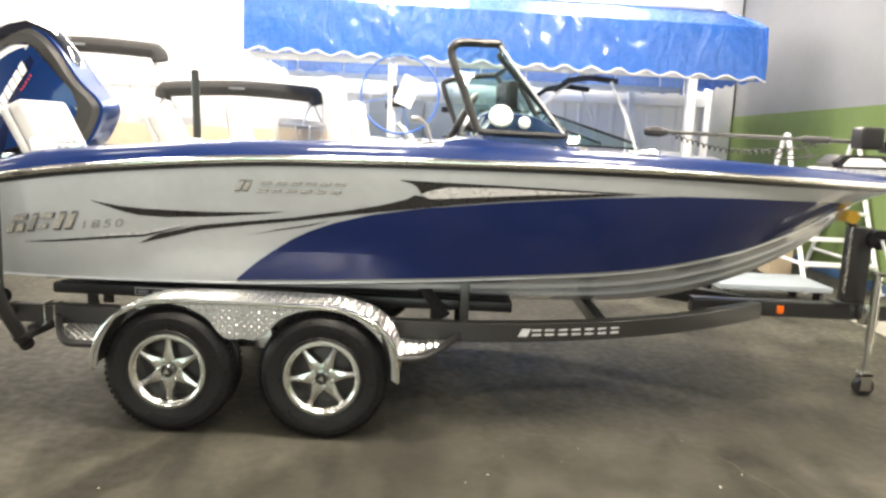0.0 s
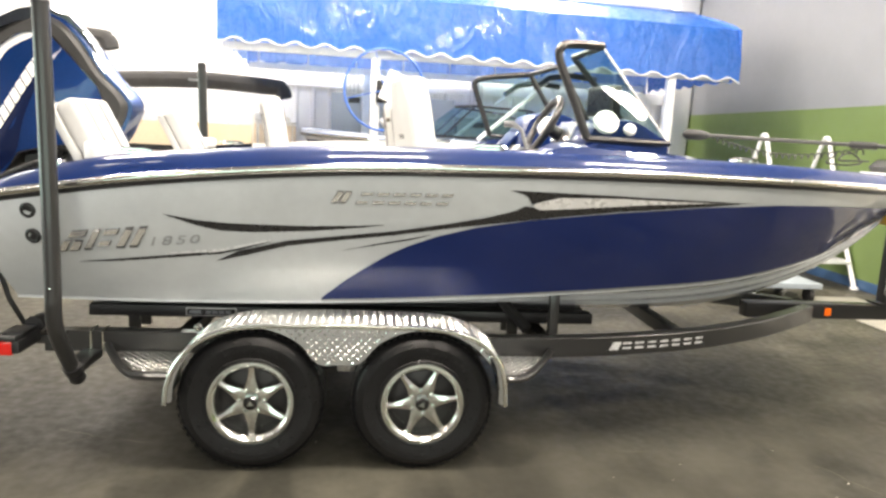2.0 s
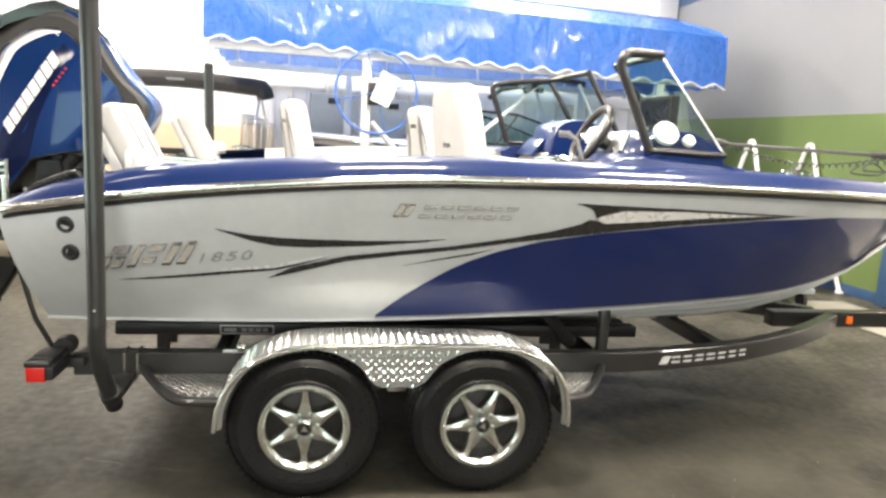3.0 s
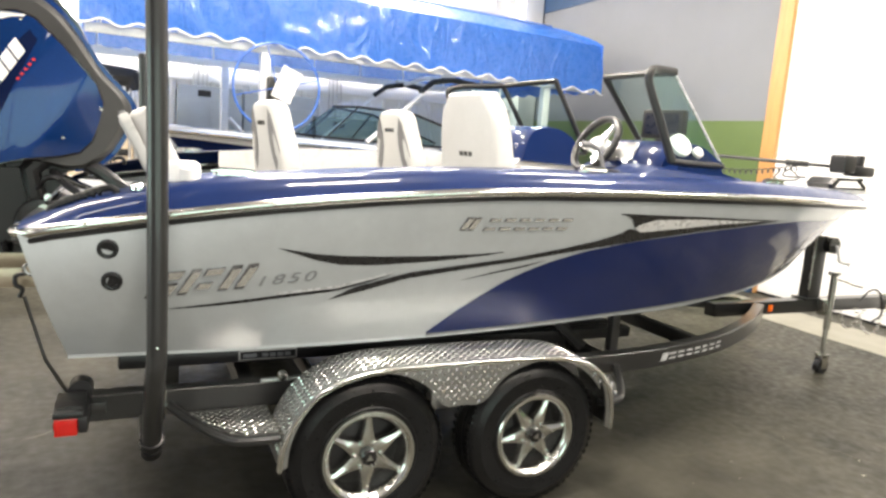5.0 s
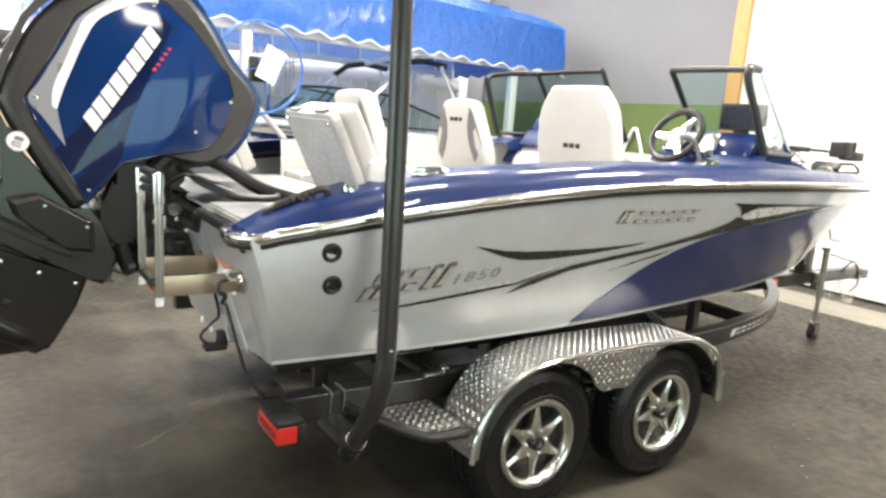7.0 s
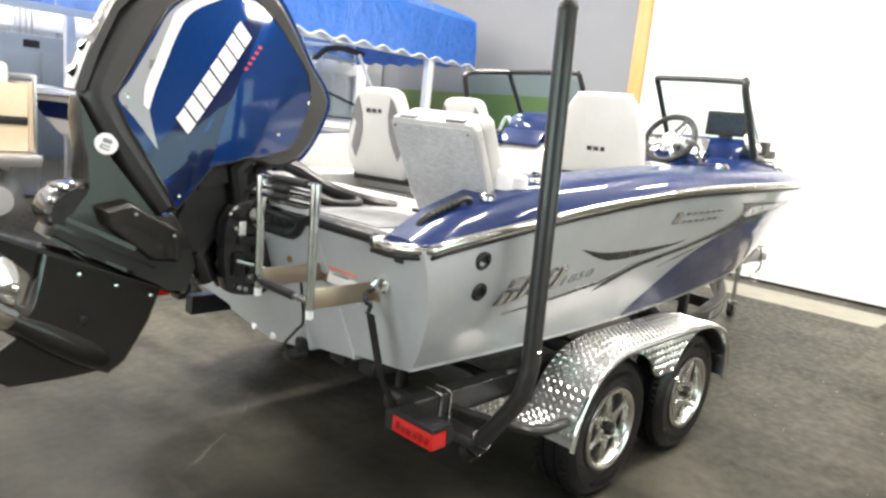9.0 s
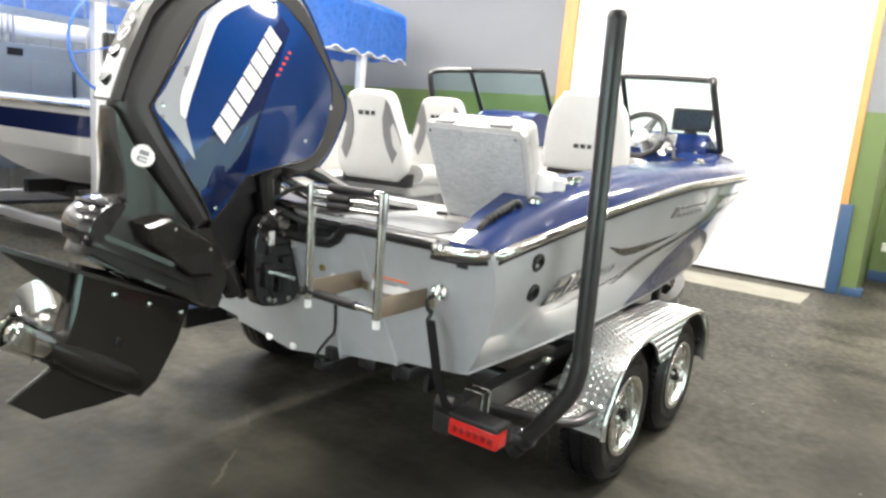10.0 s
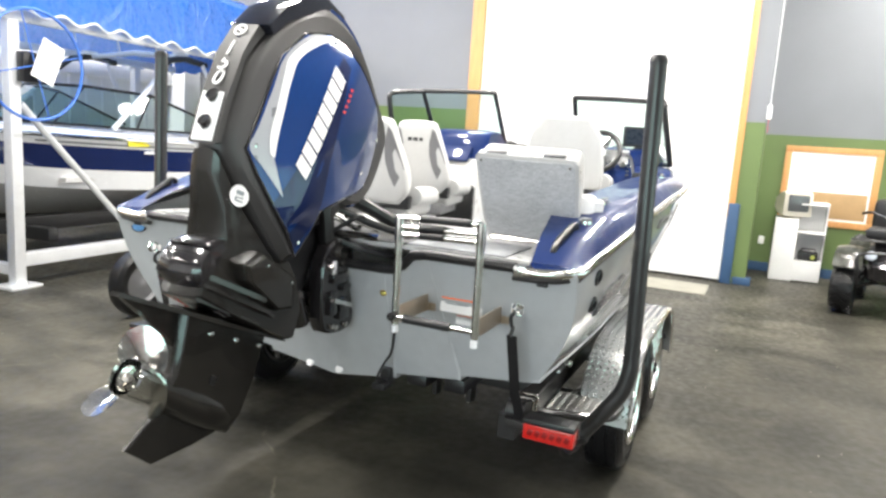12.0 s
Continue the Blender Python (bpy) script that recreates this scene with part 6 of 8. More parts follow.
hoses = [([(-1.18, -0.05, 1.42), (-1.05, -0.10, 1.37), (-0.93, -0.20, 1.29), (-0.80, -0.32, 1.25), (-0.70, -0.36, 1.235)], 0.032), ([(-1.24, -0.10, 1.36), (-1.16, -0.24, 1.30), (-1.06, -0.36, 1.262), (-0.92, -0.38, 1.262), (-0.84, -0.22, 1.262)], 0.016), ([(-1.28, -0.06, 1.25), (-1.22, -0.22, 1.20), (-1.12, -0.32, 1.17), (-1.0, -0.25, 1.14)], 0.014), ([(-1.28, 0.08, 1.25), (-1.2, 0.25, 1.18), (-1.05, 0.30, 1.14)], 0.014), ([(-1.30, -0.12, 1.28), (-1.24, -0.2, 1.34), (-1.12, -0.15, 1.30), (-1.0, -0.05, 1.26)], 0.009)]
for pts, r in hoses:
    part("hose", tube(smooth_line(pts, 6), r, 10), BLACK_PLASTIC, engine, "black rigging hose")
for a, b in (((-1.20, -0.11, 1.33), (-1.02, -0.16, 1.26)), ((-1.20, -0.02, 1.33), (-1.02, -0.06, 1.25))):
    part("steering_ram", tube([a, b], 0.012, 10), CHROME, engine, "chrome steering ram")

for z in (0.90, 0.96, 1.02):
    part("bracket_rib", block(-1.375, -1.20, -0.10, 0.12, z, z + 0.016, 0.004), BLACK_GLOSS, engine)
part("tilt_tube", tube([(-1.27, -0.155, 1.185), (-1.27, 0.175, 1.185)], 0.028, 16), STAINLESS, engine, "steel tilt tube")
part("trim_motor", tube([(-1.42, -0.05, 0.90), (-1.47, -0.05, 1.02)], 0.042, 16), BLACK_GLOSS, engine, "black trim motor")
part("plate_web", shell([(-0.50, 0.200), (-0.20, 0.258), (-0.195, 0.13), (-0.24, 0.16)], both([(0.006, 1.0), (0.012, 0.97)])), ENGINE_BLACK, engine, "dark web under the plate", m=ENG)
for x0, x1, z0, z1 in ((-1.36, -1.31, 0.93, 1.03), (-1.29, -1.22, 0.90, 0.99), (-1.34, -1.24, 1.06, 1.10), (-1.27, -1.21, 1.02, 1.05)):
    part("bracket_boss", block(x0, x1, -0.158, -0.138, z0, z1, 0.008), BLACK_GLOSS, engine)
for x, z in ((-1.35, 1.13), (-1.22, 1.09), (-1.33, 0.88), (-1.23, 0.87)):
    part("bracket_bolt", lathe([(0.013, 0), (0.011, 0.012), (0.001, 0.014)], 8, m=Matrix.Translation((x, -0.142, z)) @ Matrix.Rotation(radians(90), 4, "X")), STAINLESS, engine)
part("drive_link", tube([(-1.36, -0.17, 1.00), (-1.22, -0.17, 0.955)], 0.010, 10), CHROME, engine, "chrome link rod")

# ---- stern fittings ----
def transom_x(z):
    return -1.065 - 0.281 * (z - 0.57)


# brushed steel with the floor's warm reflection put into its base colour
PLATE_REFLECT_TAN = mat("stainless_reflected_tan", (0.46, 0.38, 0.29), 0.32, 0.85, 0.05, 8, 0.02, 220, rough_var=0.04)
ladder = thing("boarding_ladder", "folded stainless boarding ladder bolted to the transom", "ladder", pose(0, 0, 0))
for y, z1 in ((-0.513, 1.385), (-0.834, 1.395)):
    part("ladder_rail", tube([(-1.46, y, 0.985), (-1.465, y, z1)], 0.0145, 14), STAINLESS, ladder)
    part("rail_sleeve", tube([(-1.464, y, 1.30), (-1.465, y, z1 + 0.004)], 0.018, 14), CHROME, ladder)
    part("rail_foot", tube([(-1.46, y, 0.985), (-1.46, y, 0.955)], 0.013, 10), WHITE_TUBE, ladder, "white plastic foot")
for z, grip in ((1.385, 0.62), (1.352, 0.3), (1.325, 0.3)):
    part("rung", tube([(-1.465, -0.513, z), (-1.465, -0.834, z + 0.008)], 0.0115, 12), CHROME, ladder)
    part("rung_grip", tube([(-1.467, -0.60, z + 0.004), (-1.467, -0.60 - 0.32 * grip, z + 0.008)], 0.0145, 12), BLACK_PLASTIC, ladder, "black rubber grip")
part("rung", tube([(-1.46, -0.513, 1.012), (-1.46, -0.834, 1.012)], 0.0125, 12), CHROME, ladder)
part("rung_grip", tube([(-1.462, -0.55, 1.012), (-1.462, -0.74, 1.012)], 0.0165, 12), BLACK_PLASTIC, ladder, "black rubber grip")
for y in (-0.515, -0.832):
    x1 = transom_x(1.0)
    part("ladder_bracket", block(x1 - 0.002, -1.47, y - 0.003, y + 0.003, 0.985, 1.055, 0.001, bm=block(x1 - 0.006, x1, y - 0.035, y + 0.035, 0.985, 1.065, 0.002)), PLATE_REFLECT_TAN, ladder, "bent stainless bracket")
    for dz in (1.0, 1.045):
        part("bracket_bolt", lathe([(0.010, 0), (0.008, 0.006), (0.001, 0.008)], 8, m=pose(x1 - 0.006, y + 0.022, dz, 0, -90, 0)), STAINLESS, ladder)
part("pin_knob", lathe([(0.016, 0), (0.016, 0.014), (0.008, 0.022), (0.001, 0.022)], 12, m=pose(-1.485, -0.513, 1.02, 0, -90, 0)), BLACK_PLASTIC, ladder)


def on_transom(y, z, proud=0.0):
    return Matrix.Translation((transom_x(z) - proud, y, z)) @ Matrix.Rotation(radians(15.7), 4, "Y") @ Matrix(((0, 0, -1, 0), (-1, 0, 0, 0), (0, 1, 0, 0), (0, 0, 0, 1)))


def sticker(y0, y1, z0, z1, head, label):
    s = part("warning_sticker", plate(rounded(abs(y1 - y0), z1 - z0, 0.006), 0.0015, m=on_transom((y0 + y1) / 2, (z0 + z1) / 2, 0.001)), WHITE_PAINT, boat, label, smooth=False)
    part("sticker_head", plate(rounded(abs(y1 - y0) * 0.94, (z1 - z0) * 0.10, 0.002), 0.001, m=on_transom((y0 + y1) / 2, z1 - (z1 - z0) * 0.14, 0.003)), head, s, smooth=False)
    for k in range(3):
        part("sticker_line", plate(rounded(abs(y1 - y0) * (0.8 - 0.12 * k), (z1 - z0) * 0.07, 0.001), 0.001, m=on_transom((y0 + y1) / 2 + 0.01 * k, z0 + (z1 - z0) * (0.18 + 0.17 * k), 0.003)), GREY_INK, s, smooth=False)


ORANGE_INK = mat("orange_ink", (0.75, 0.14, 0.03), 0.4, 0, 0.05, 20)
sticker(-0.575, -0.755, 0.995, 1.062, ORANGE_INK, "white warning sticker with a red head")
sticker(-0.64, -0.755, 0.948, 0.990, ORANGE_INK, "white warning sticker with an orange head")
for y, z in ((0.125, 0.602), (-0.027, 0.599)):
    part("drain_fitting", lathe([(0.020, 0.0), (0.019, 0.006), (0.010, 0.008), (0.001, 0.008)], 18, m=on_transom(y, z)), WHITE_PAINT, boat, "white drain fitting")
part("brass_plug", lathe([(0.016, 0.0), (0.014, 0.008), (0.001, 0.010)], 14, m=on_transom(-0.307, 1.026)), mat("brass", (0.55, 0.40, 0.12), 0.3, 1, 0.1, 20), boat, "brass plug")
part("blue_oval", plate([(0.048 * math.cos(a), 0.026 * math.sin(a)) for a in (2 * math.pi * k / 24 for k in range(24))], 0.003, m=on_transom(1.0, 1.150, 0.001)), BLACK_PLASTIC, boat, "black oval badge")
part("oval_inset", plate([(0.038 * math.cos(a), 0.019 * math.sin(a)) for a in (2 * math.pi * k / 24 for k in range(24))], 0.003, m=on_transom(1.0, 1.150, 0.003)), mat("blue_badge", (0.10, 0.30, 0.60), 0.3, 0.2, 0.05, 20), boat, "light blue oval inset")
for sy in (-1, 1):
    # eye for the strap
    part("stern_eye", tube([Vector((transom_x(1.06) - 0.03 + 0.03 * math.cos(a) * 0.9, sy * 0.905, 1.065 + 0.022 * math.sin(a))) for a in (2 * math.pi * k / 16 for k in range(17))], 0.007, 8, caps=False, bm=plate(rounded(0.05, 0.075, 0.02), 0.006, m=on_transom(sy * 0.905, 1.065))), CHROME, boat, "chrome stern eye")
    part("rail_end", block(-1.285, -1.20, min(sy * 0.895, sy * 0.945), max(sy * 0.895, sy * 0.945), 1.195, 1.238, 0.012), CHROME, boat, "chrome rail end cap")
    part("small_vent", plate(rounded(0.045, 0.016, 0.007), 0.005, m=on_transom(sy * 1.0, 1.168, 0.001)), BLACK_PLASTIC, boat, "small black vent")
tx = transom_x(0.62)
sens = part("transducer", block(tx - 0.10, tx - 0.005, -0.325, -0.262, 0.588, 0.618, 0.010, 3, bm=block(tx - 0.045, tx, -0.318, -0.270, 0.60, 0.672, 0.008)), BLACK_PLASTIC, boat, "black transducer shoe on its bracket")
part("cable", tube(smooth_line([(tx - 0.085, -0.294, 0.612), (tx - 0.115, -0.30, 0.66), (tx - 0.07, -0.31, 0.715), (transom_x(0.76) - 0.008, -0.325, 0.76), (transom_x(0.93) - 0.006, -0.36, 0.93), (transom_x(1.0) - 0.006, -0.365, 1.0)], 6), 0.006, 6), BLACK_PLASTIC, sens)
part("cable_clip", block(transom_x(0.99) - 0.012, transom_x(0.99), -0.378, -0.352, 0.97, 1.01, 0.004), WHITE_TUBE, sens)


def cleat(x, sy):
    z = rail_z(x) + GUN_H(x) + 0.004
    y = sy * -(rail_y(x) - 0.13)
    bm = tube([(x - 0.080, y, z + 0.008), (x - 0.05, y, z + 0.013), (x + 0.05, y, z + 0.013), (x + 0.080, y, z + 0.008)], [0.006, 0.010, 0.010, 0.006], 10)
    for dx in (-0.03, 0.03):
        tube([(x + dx, y, z - 0.01), (x + dx, y, z + 0.013)], 0.009, 8, bm)
    part("cleat", plate(rounded(0.15, 0.045, 0.02), 0.006, bm=bm, m=Matrix.Translation((x, y, z - 0.004))), CHROME, boat, "chrome deck cleat")


for sy in (1, -1):
    for x in (-0.57, 1.02, 2.35):
        cleat(x, sy)
    y = lambda v: -v * sy
    h = part("grab_handle", tube(smooth_line([(-1.165, y(1.010), 1.255), (-1.165, y(1.010), 1.292), (-1.13, y(1.013), 1.318), (-1.07, y(1.021), 1.345), (-1.00, y(1.033), 1.374), (-0.965, y(1.037), 1.372), (-0.955, y(1.037), 1.335)], 4), 0.013, 10), BLACK_PLASTIC, boat, "black grab handle")
    for k in range(6):
        f = k / 5
        q = Vector((-1.13 + 0.11 * f, y(1.013 + 0.017 * f), 1.317 + 0.045 * f))
        part("grip_rib", tube([q, q + Vector((0.010, 0, 0.004))], 0.0165, 10), BLACK_PLASTIC, h)
    part("light_cap", lathe([(0.058, -0.02), (0.060, 0.035), (0.055, 0.048), (0.040, 0.055), (0.001, 0.056)], 28, m=pose(-0.74, y(1.0), rail_z(-0.74) + 0.115)), WHITE_PAINT, boat, "white round light socket cap")
    # fine screws along the rub rail
    for k in range(26):
        x = -1.05 + k * 0.2
        if x < 3.9:
            part("rail_screw", lathe([(0.006, 0), (0.005, 0.004), (0.001, 0.005)], 8, m=Matrix.Translation((x, y(rail_y(x) + 0.026), rail_z(x) + 0.004)) @ Matrix.Rotation(radians(90 * sy), 4, "X")), STAINLESS, boat)


# the hull's port half is stretched outward to fit the camera's view
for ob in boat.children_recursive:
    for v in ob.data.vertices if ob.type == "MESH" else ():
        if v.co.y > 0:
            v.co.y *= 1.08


# ---- folding stern seats ----
def stern_seat(sy):
    s = thing("folding_stern_seat", "white folding stern seat tipped up, its carpeted back showing", "boat seat", pose(0, 0, 0), "stern seats")
    o = Vector((-0.755, -0.80 * sy, 1.252))
    up = Vector((-0.195, 0, 0.392)).normalized()
    sd = Vector((0, -sy, 0))
    nr = Vector((-up.z, 0, up.x)) * 1.0
    m = Matrix(((sd.x, up.x, nr.x, o.x), (sd.y, up.y, nr.y, o.y), (sd.z, up.z, nr.z, o.z), (0, 0, 0, 1)))
    edge = [(-0.205, 0.0), (0.125, 0.0), (0.165, 0.03), (0.215, 0.13), (0.222, 0.40), (0.205, 0.425), (-0.205, 0.432), (-0.225, 0.41), (-0.222, 0.13)]
    part("seat_shell", plate(edge, 0.035, m=m @ Matrix.Translation((0, 0, -0.02)), bevel=0.008), LINER, s, "white moulded shell")
    inner = [(x * 0.93, 0.012 + y * 0.93) for x, y in edge]
    part("carpet_back", plate(inner, 0.006, m=m @ Matrix.Translation((0, 0, 0.014)), bevel=0.002), CARPET_PALE, s, "pale grey woven carpet panel")
    for x, y in ((-0.195, 0.40), (0.185, 0.39), (-0.18, 0.03), (0.12, 0.03)):
        part("seat_screw", lathe([(0.007, 0), (0.006, 0.003), (0.001, 0.004)], 8, m=m @ Matrix.Translation((x, y, 0.02))), STAINLESS, s)
    cush = [(x * 0.96, 0.02 + y * 0.94) for x, y in edge]
    part("cushion", plate(cush, 0.085, m=m @ Matrix.Translation((0, 0, -0.105)), bevel=0.022, seg=3), VINYL, s, "white vinyl cushion")
    for x in (-0.085, 0.085):
        part("cushion_stripe", block(x - 0.016, x + 0.016, 0.05, 0.40, -0.1085, -0.10, 0.002, m=m), GREY_VINYL, s, "grey piping stripe")
    part("hinge", tube([(-0.79, -0.62 * sy, 1.262), (-0.79, -0.97 * sy, 1.262)], 0.012, 8), STAINLESS, s)
    for x in (-0.13, 0.12):
        part("top_pad", block(x - 0.045, x + 0.045, 0.428, 0.4365, -0.012, 0.008, 0.002, m=m), GREY_VINYL, s)


def carpet_pale():
    m = mat("pale_woven_carpet", (0.47, 0.48, 0.49), 0.9, 0, 0.10, 10, 0.3, 380)
    nt = m.node_tree
    b = nt.nodes["Principled BSDF"]
    tc = nt.nodes["Texture Coordinate"]
    old = b.inputs["Base Color"].links[0].from_socket
    out = old
    for sc in ((30, 30, 260), (260, 200, 24)):
        mp = nt.nodes.new("ShaderNodeMapping")
        mp.inputs["Scale"].default_value = sc
        nt.links.new(tc.outputs["Object"], mp.inputs[0])
        n = nt.nodes.new("ShaderNodeTexNoise")
        n.inputs["Scale"].default_value, n.inputs["Detail"].default_value = 1.0, 3
        nt.links.new(mp.outputs[0], n.inputs[0])
        mr = nt.nodes.new("ShaderNodeMapRange")
        mr.inputs[1].default_value, mr.inputs[2].default_value, mr.inputs[3].default_value, mr.inputs[4].default_value = 0.3, 0.7, 0.82, 1.12
        nt.links.new(n.outputs[0], mr.inputs[0])
        mix = nt.nodes.new("ShaderNodeMix")
        mix.data_type, mix.blend_type = "RGBA", "MULTIPLY"
        mix.inputs[0].default_value = 1.0
        nt.links.new(out, mix.inputs[6])
        nt.links.new(mr.outputs[0], mix.inputs[7])
        out = mix.outputs[2]
    nt.links.new(out, b.inputs["Base Color"])
    return m


CARPET_PALE = carpet_pale()
stern_seat(1)
stern_seat(-1)


# ---- bucket seats ----
def bucket_seat(label, m, wings=True, w=0.23, h=0.50, badge_low=False):
    """A seat at the origin, facing +x, its cushion's foot at z 0."""
    s = thing("bucket_seat", label, "boat seat", m, "bucket seats")
    lean = Matrix.Translation((-0.02, 0, 0.10)) @ Matrix.Rotation(radians(-9), 4, "Y")
    half = [(0.72, 0.0), (0.95, 0.06), (1.0, 0.14), (0.93, 0.23), (0.74, 0.36), (0.62, 0.45), (0.42, h)]
    o = [(-w * a, z) for a, z in half] + [(w * a, z) for a, z in half[::-1]]
    if not wings:
        o = [(-w, 0.0), (-w * 1.02, 0.12), (-w * 0.95, 0.28), (-w * 0.86, 0.36), (-w * 0.62, h - 0.012), (-w * 0.5, h), (w * 0.5, h), (w * 0.62, h - 0.012), (w * 0.86, 0.36), (w * 0.95, 0.28), (w * 1.02, 0.12), (w, 0.0)]
    o = [(q.x, q.y) for q in smooth_line([(x, z, 0) for x, z in o], 3)]
    back = shell(o, [(-0.085, 0.90), (-0.078, 0.955), (-0.060, 0.99), (-0.035, 1.0), (0.0, 0.985), (0.030, 0.93), (0.045, 0.84)])
    bmesh.ops.transform(back, matrix=Matrix(((0, 1, 0, 0), (1, 0, 0, 0), (0, 0, 1, 0), (0, 0, 0, 1))), verts=back.verts[:])
    b = part("backrest", back, VINYL, s, "white vinyl backrest", angle=60, m=lean)
    if wings:
        for sy in (-1, 1):
            wing = [(sy * w * a, z) for a, z in ((0.66, 0.11), (0.50, 0.19), (0.41, 0.27), (0.40, 0.36), (0.50, 0.46), (0.60, 0.43), (0.71, 0.36), (0.88, 0.24), (0.92, 0.19), (0.78, 0.165))]
            bm = bmesh.new()
            f = bm.faces.new([bm.verts.new((-0.080 + 0.05 * max(0, abs(y) / w - 0.72), y, z)) for y, z in wing])
            ret = bmesh.ops.extrude_face_region(bm, geom=[f])
            bmesh.ops.translate(bm, vec=(-0.0085, 0, 0), verts=[v for v in ret["geom"] if isinstance(v, bmesh.types.BMVert)])
            part("grey_wing", bm, GREY_VINYL, b, "grey vinyl inlay", smooth=False)
    z0 = 0.14 if badge_low else 0.37
    bars = bmesh.new()
    for y, wd, hh in ((0.045, 0.030, 0.024), (0.005, 0.030, 0.024), (-0.034, 0.024, 0.024)):
        block(-0.0885, -0.084, y - wd / 2, y + wd / 2, z0, z0 + hh, bm=bars)
    part("seat_emblem", bars, INK, b, "small dark emblem of plain bars", smooth=False)
    part("seat_cushion", block(0.0, 0.46, -w * 0.98, w * 0.98, 0.0, 0.135, 0.045, 4), VINYL, s, "white vinyl cushion")
    part("seat_base", block(-0.06, 0.40, -w * 0.8, w * 0.8, -0.06, 0.02, 0.02), GREY_VINYL, s, "grey vinyl base")
    for sy in (-1, 1):
        part("side_bolster", tube(smooth_line([(0.02, sy * w * 0.98, 0.14), (0.2, sy * w * 1.02, 0.135), (0.42, sy * w, 0.12)], 4), 0.055, 12), VINYL, s, "white side bolster")
    part("seat_hinge", block(-0.05, 0.03, -w * 0.95, w * 0.95, 0.06, 0.14, 0.01), BLACK_PLASTIC, s)
    part("pedestal", tube([(0.18, 0, -0.05), (0.18, 0, -0.47)], 0.04, 14), BRUSHED, s, "metal pedestal")
    part("pedestal_foot", lathe([(0.001, 0.02), (0.10, 0.018), (0.12, 0.0)], 20, m=pose(0.18, 0, -0.49)), BRUSHED, s)
    return s


bucket_seat("white vinyl helm seat with grey sides behind the steering wheel", pose(0.765, -0.50, 1.33, 0, 0, 9), False, 0.25, 0.455, True)
bucket_seat("white bucket seat with grey inlays facing the bow", pose(-0.075, 0.415, 1.19, 0, 0, 11), True, 0.232)
bucket_seat("white bucket seat with grey inlays beside the port console", pose(0.75, 0.54, 1.205, 0, 0, 11), True, 0.232)
# side lockers along the cockpit
part("port_locker", block(-0.40, 1.15, 0.62, 0.93, 0.955, 1.28, 0.02), LINER, boat, "white side locker")
part("starboard_locker", block(-0.40, 1.10, -0.93, -0.70, 0.955, 1.30, 0.02), LINER, boat, "white side locker")

# ---- windscreen and consoles ----
screen = thing("boat_windscreen", "black framed walk-through boat windscreen with tinted glass", "windscreen", pose(0, 0, 0))


def pane(a, b, c, d, name):
    n = (b - a).cross(d - a).normalized() * 0.0025
    ob = part(name, grid([[a + n, b + n], [d + n, c + n]]), GLASS, screen, "faintly green glass pane", smooth=False)
    ob.visible_shadow = False


# each half: rear top, corner top, inner top, then the three feet
for rt, ct, it, rb, cb, ib in (
        ((1.325, -1.005, 2.005), (1.575, -0.915, 2.045), (1.615, -0.30, 2.06), (1.485, -1.07, 1.60), (1.937, -0.955, 1.595), (2.06, -0.25, 1.60)),
        ((1.245, 1.12, 2.00), (1.67, 1.03, 2.075), (1.73, 0.40, 2.085), (1.40, 1.13, 1.60), (1.97, 1.00, 1.595), (2.01, 0.36, 1.61))):
    rt, ct, it, rb, cb, ib = (Vector(q) for q in (rt, ct, it, rb, cb, ib))
    port = rt.y > 0
    pane(rt.lerp(ct, 0.02), ct, cb, rb, "side_pane")
    pane(ct, it, ib, cb, "front_pane")
    # rear hoop of the wing: foot, rounded top, along to the corner
    part("wing_frame", tube(smooth_line([rb, rb.lerp(rt, 0.5), rb.lerp(rt, 0.90), rt + Vector((0.025, 0, 0.012)), rt.lerp(ct, 0.3) + Vector((0, 0, 0.02)), ct], 6), 0.021, 10), BLACK_PLASTIC, screen)
    part("top_frame", tube([ct, ct.lerp(it, 0.5) + Vector((0.02, 0, 0.006)), it], 0.019, 8), BLACK_PLASTIC, screen)
    part("inner_frame", tube([it, ib], 0.019, 8), BLACK_PLASTIC, screen)
    part("base_frame", tube([rb, rb.lerp(cb, 0.4), cb], 0.016, 8), BLACK_PLASTIC, screen)
    part("front_base", tube([cb, ib], 0.014, 8), BLACK_PLASTIC, screen)
    if port:
        part("corner_post", tube([ct, cb], 0.019, 8), BLACK_PLASTIC, screen)
    else:
        part("glass_joint", tube([ct, cb], 0.006, 8), LIGHT_INK, screen, "pale seal between the panes")


def console(sy, label, name):
    c = thing(name, label, "console", pose(0, 0, 0))
    y = lambda v: v * sy
    prof = [(1.36, 0.955), (1.36, 1.40), (1.42, 1.50), (1.48, 1.555), (1.56, 1.585), (1.70, 1.58), (1.86, 1.565), (1.95, 1.545), (1.98, 1.50), (1.985, 0.955)]
    part("console_body", shell(prof, [(y(a), s) for a, s in ((0.36, 0.97), (0.38, 1.0), (0.70, 1.0), (0.86, 1.0))]), DECK_BLUE if sy < 0 else LINER, c, "glossy moulded console")
    top = [(1.36, 1.385), (1.36, 1.40), (1.42, 1.50), (1.48, 1.555), (1.56, 1.585), (1.70, 1.58), (1.86, 1.565), (1.95, 1.545), (1.98, 1.50), (1.985, 1.385)]
    part("console_wing", shell(top, [(y(a), s) for a, s in ((0.855, 0.998), (0.94, 0.995), (0.99, 0.98), (1.05, 0.93))]), DECK_BLUE, c, "glossy blue wing under the windscreen")
    return c


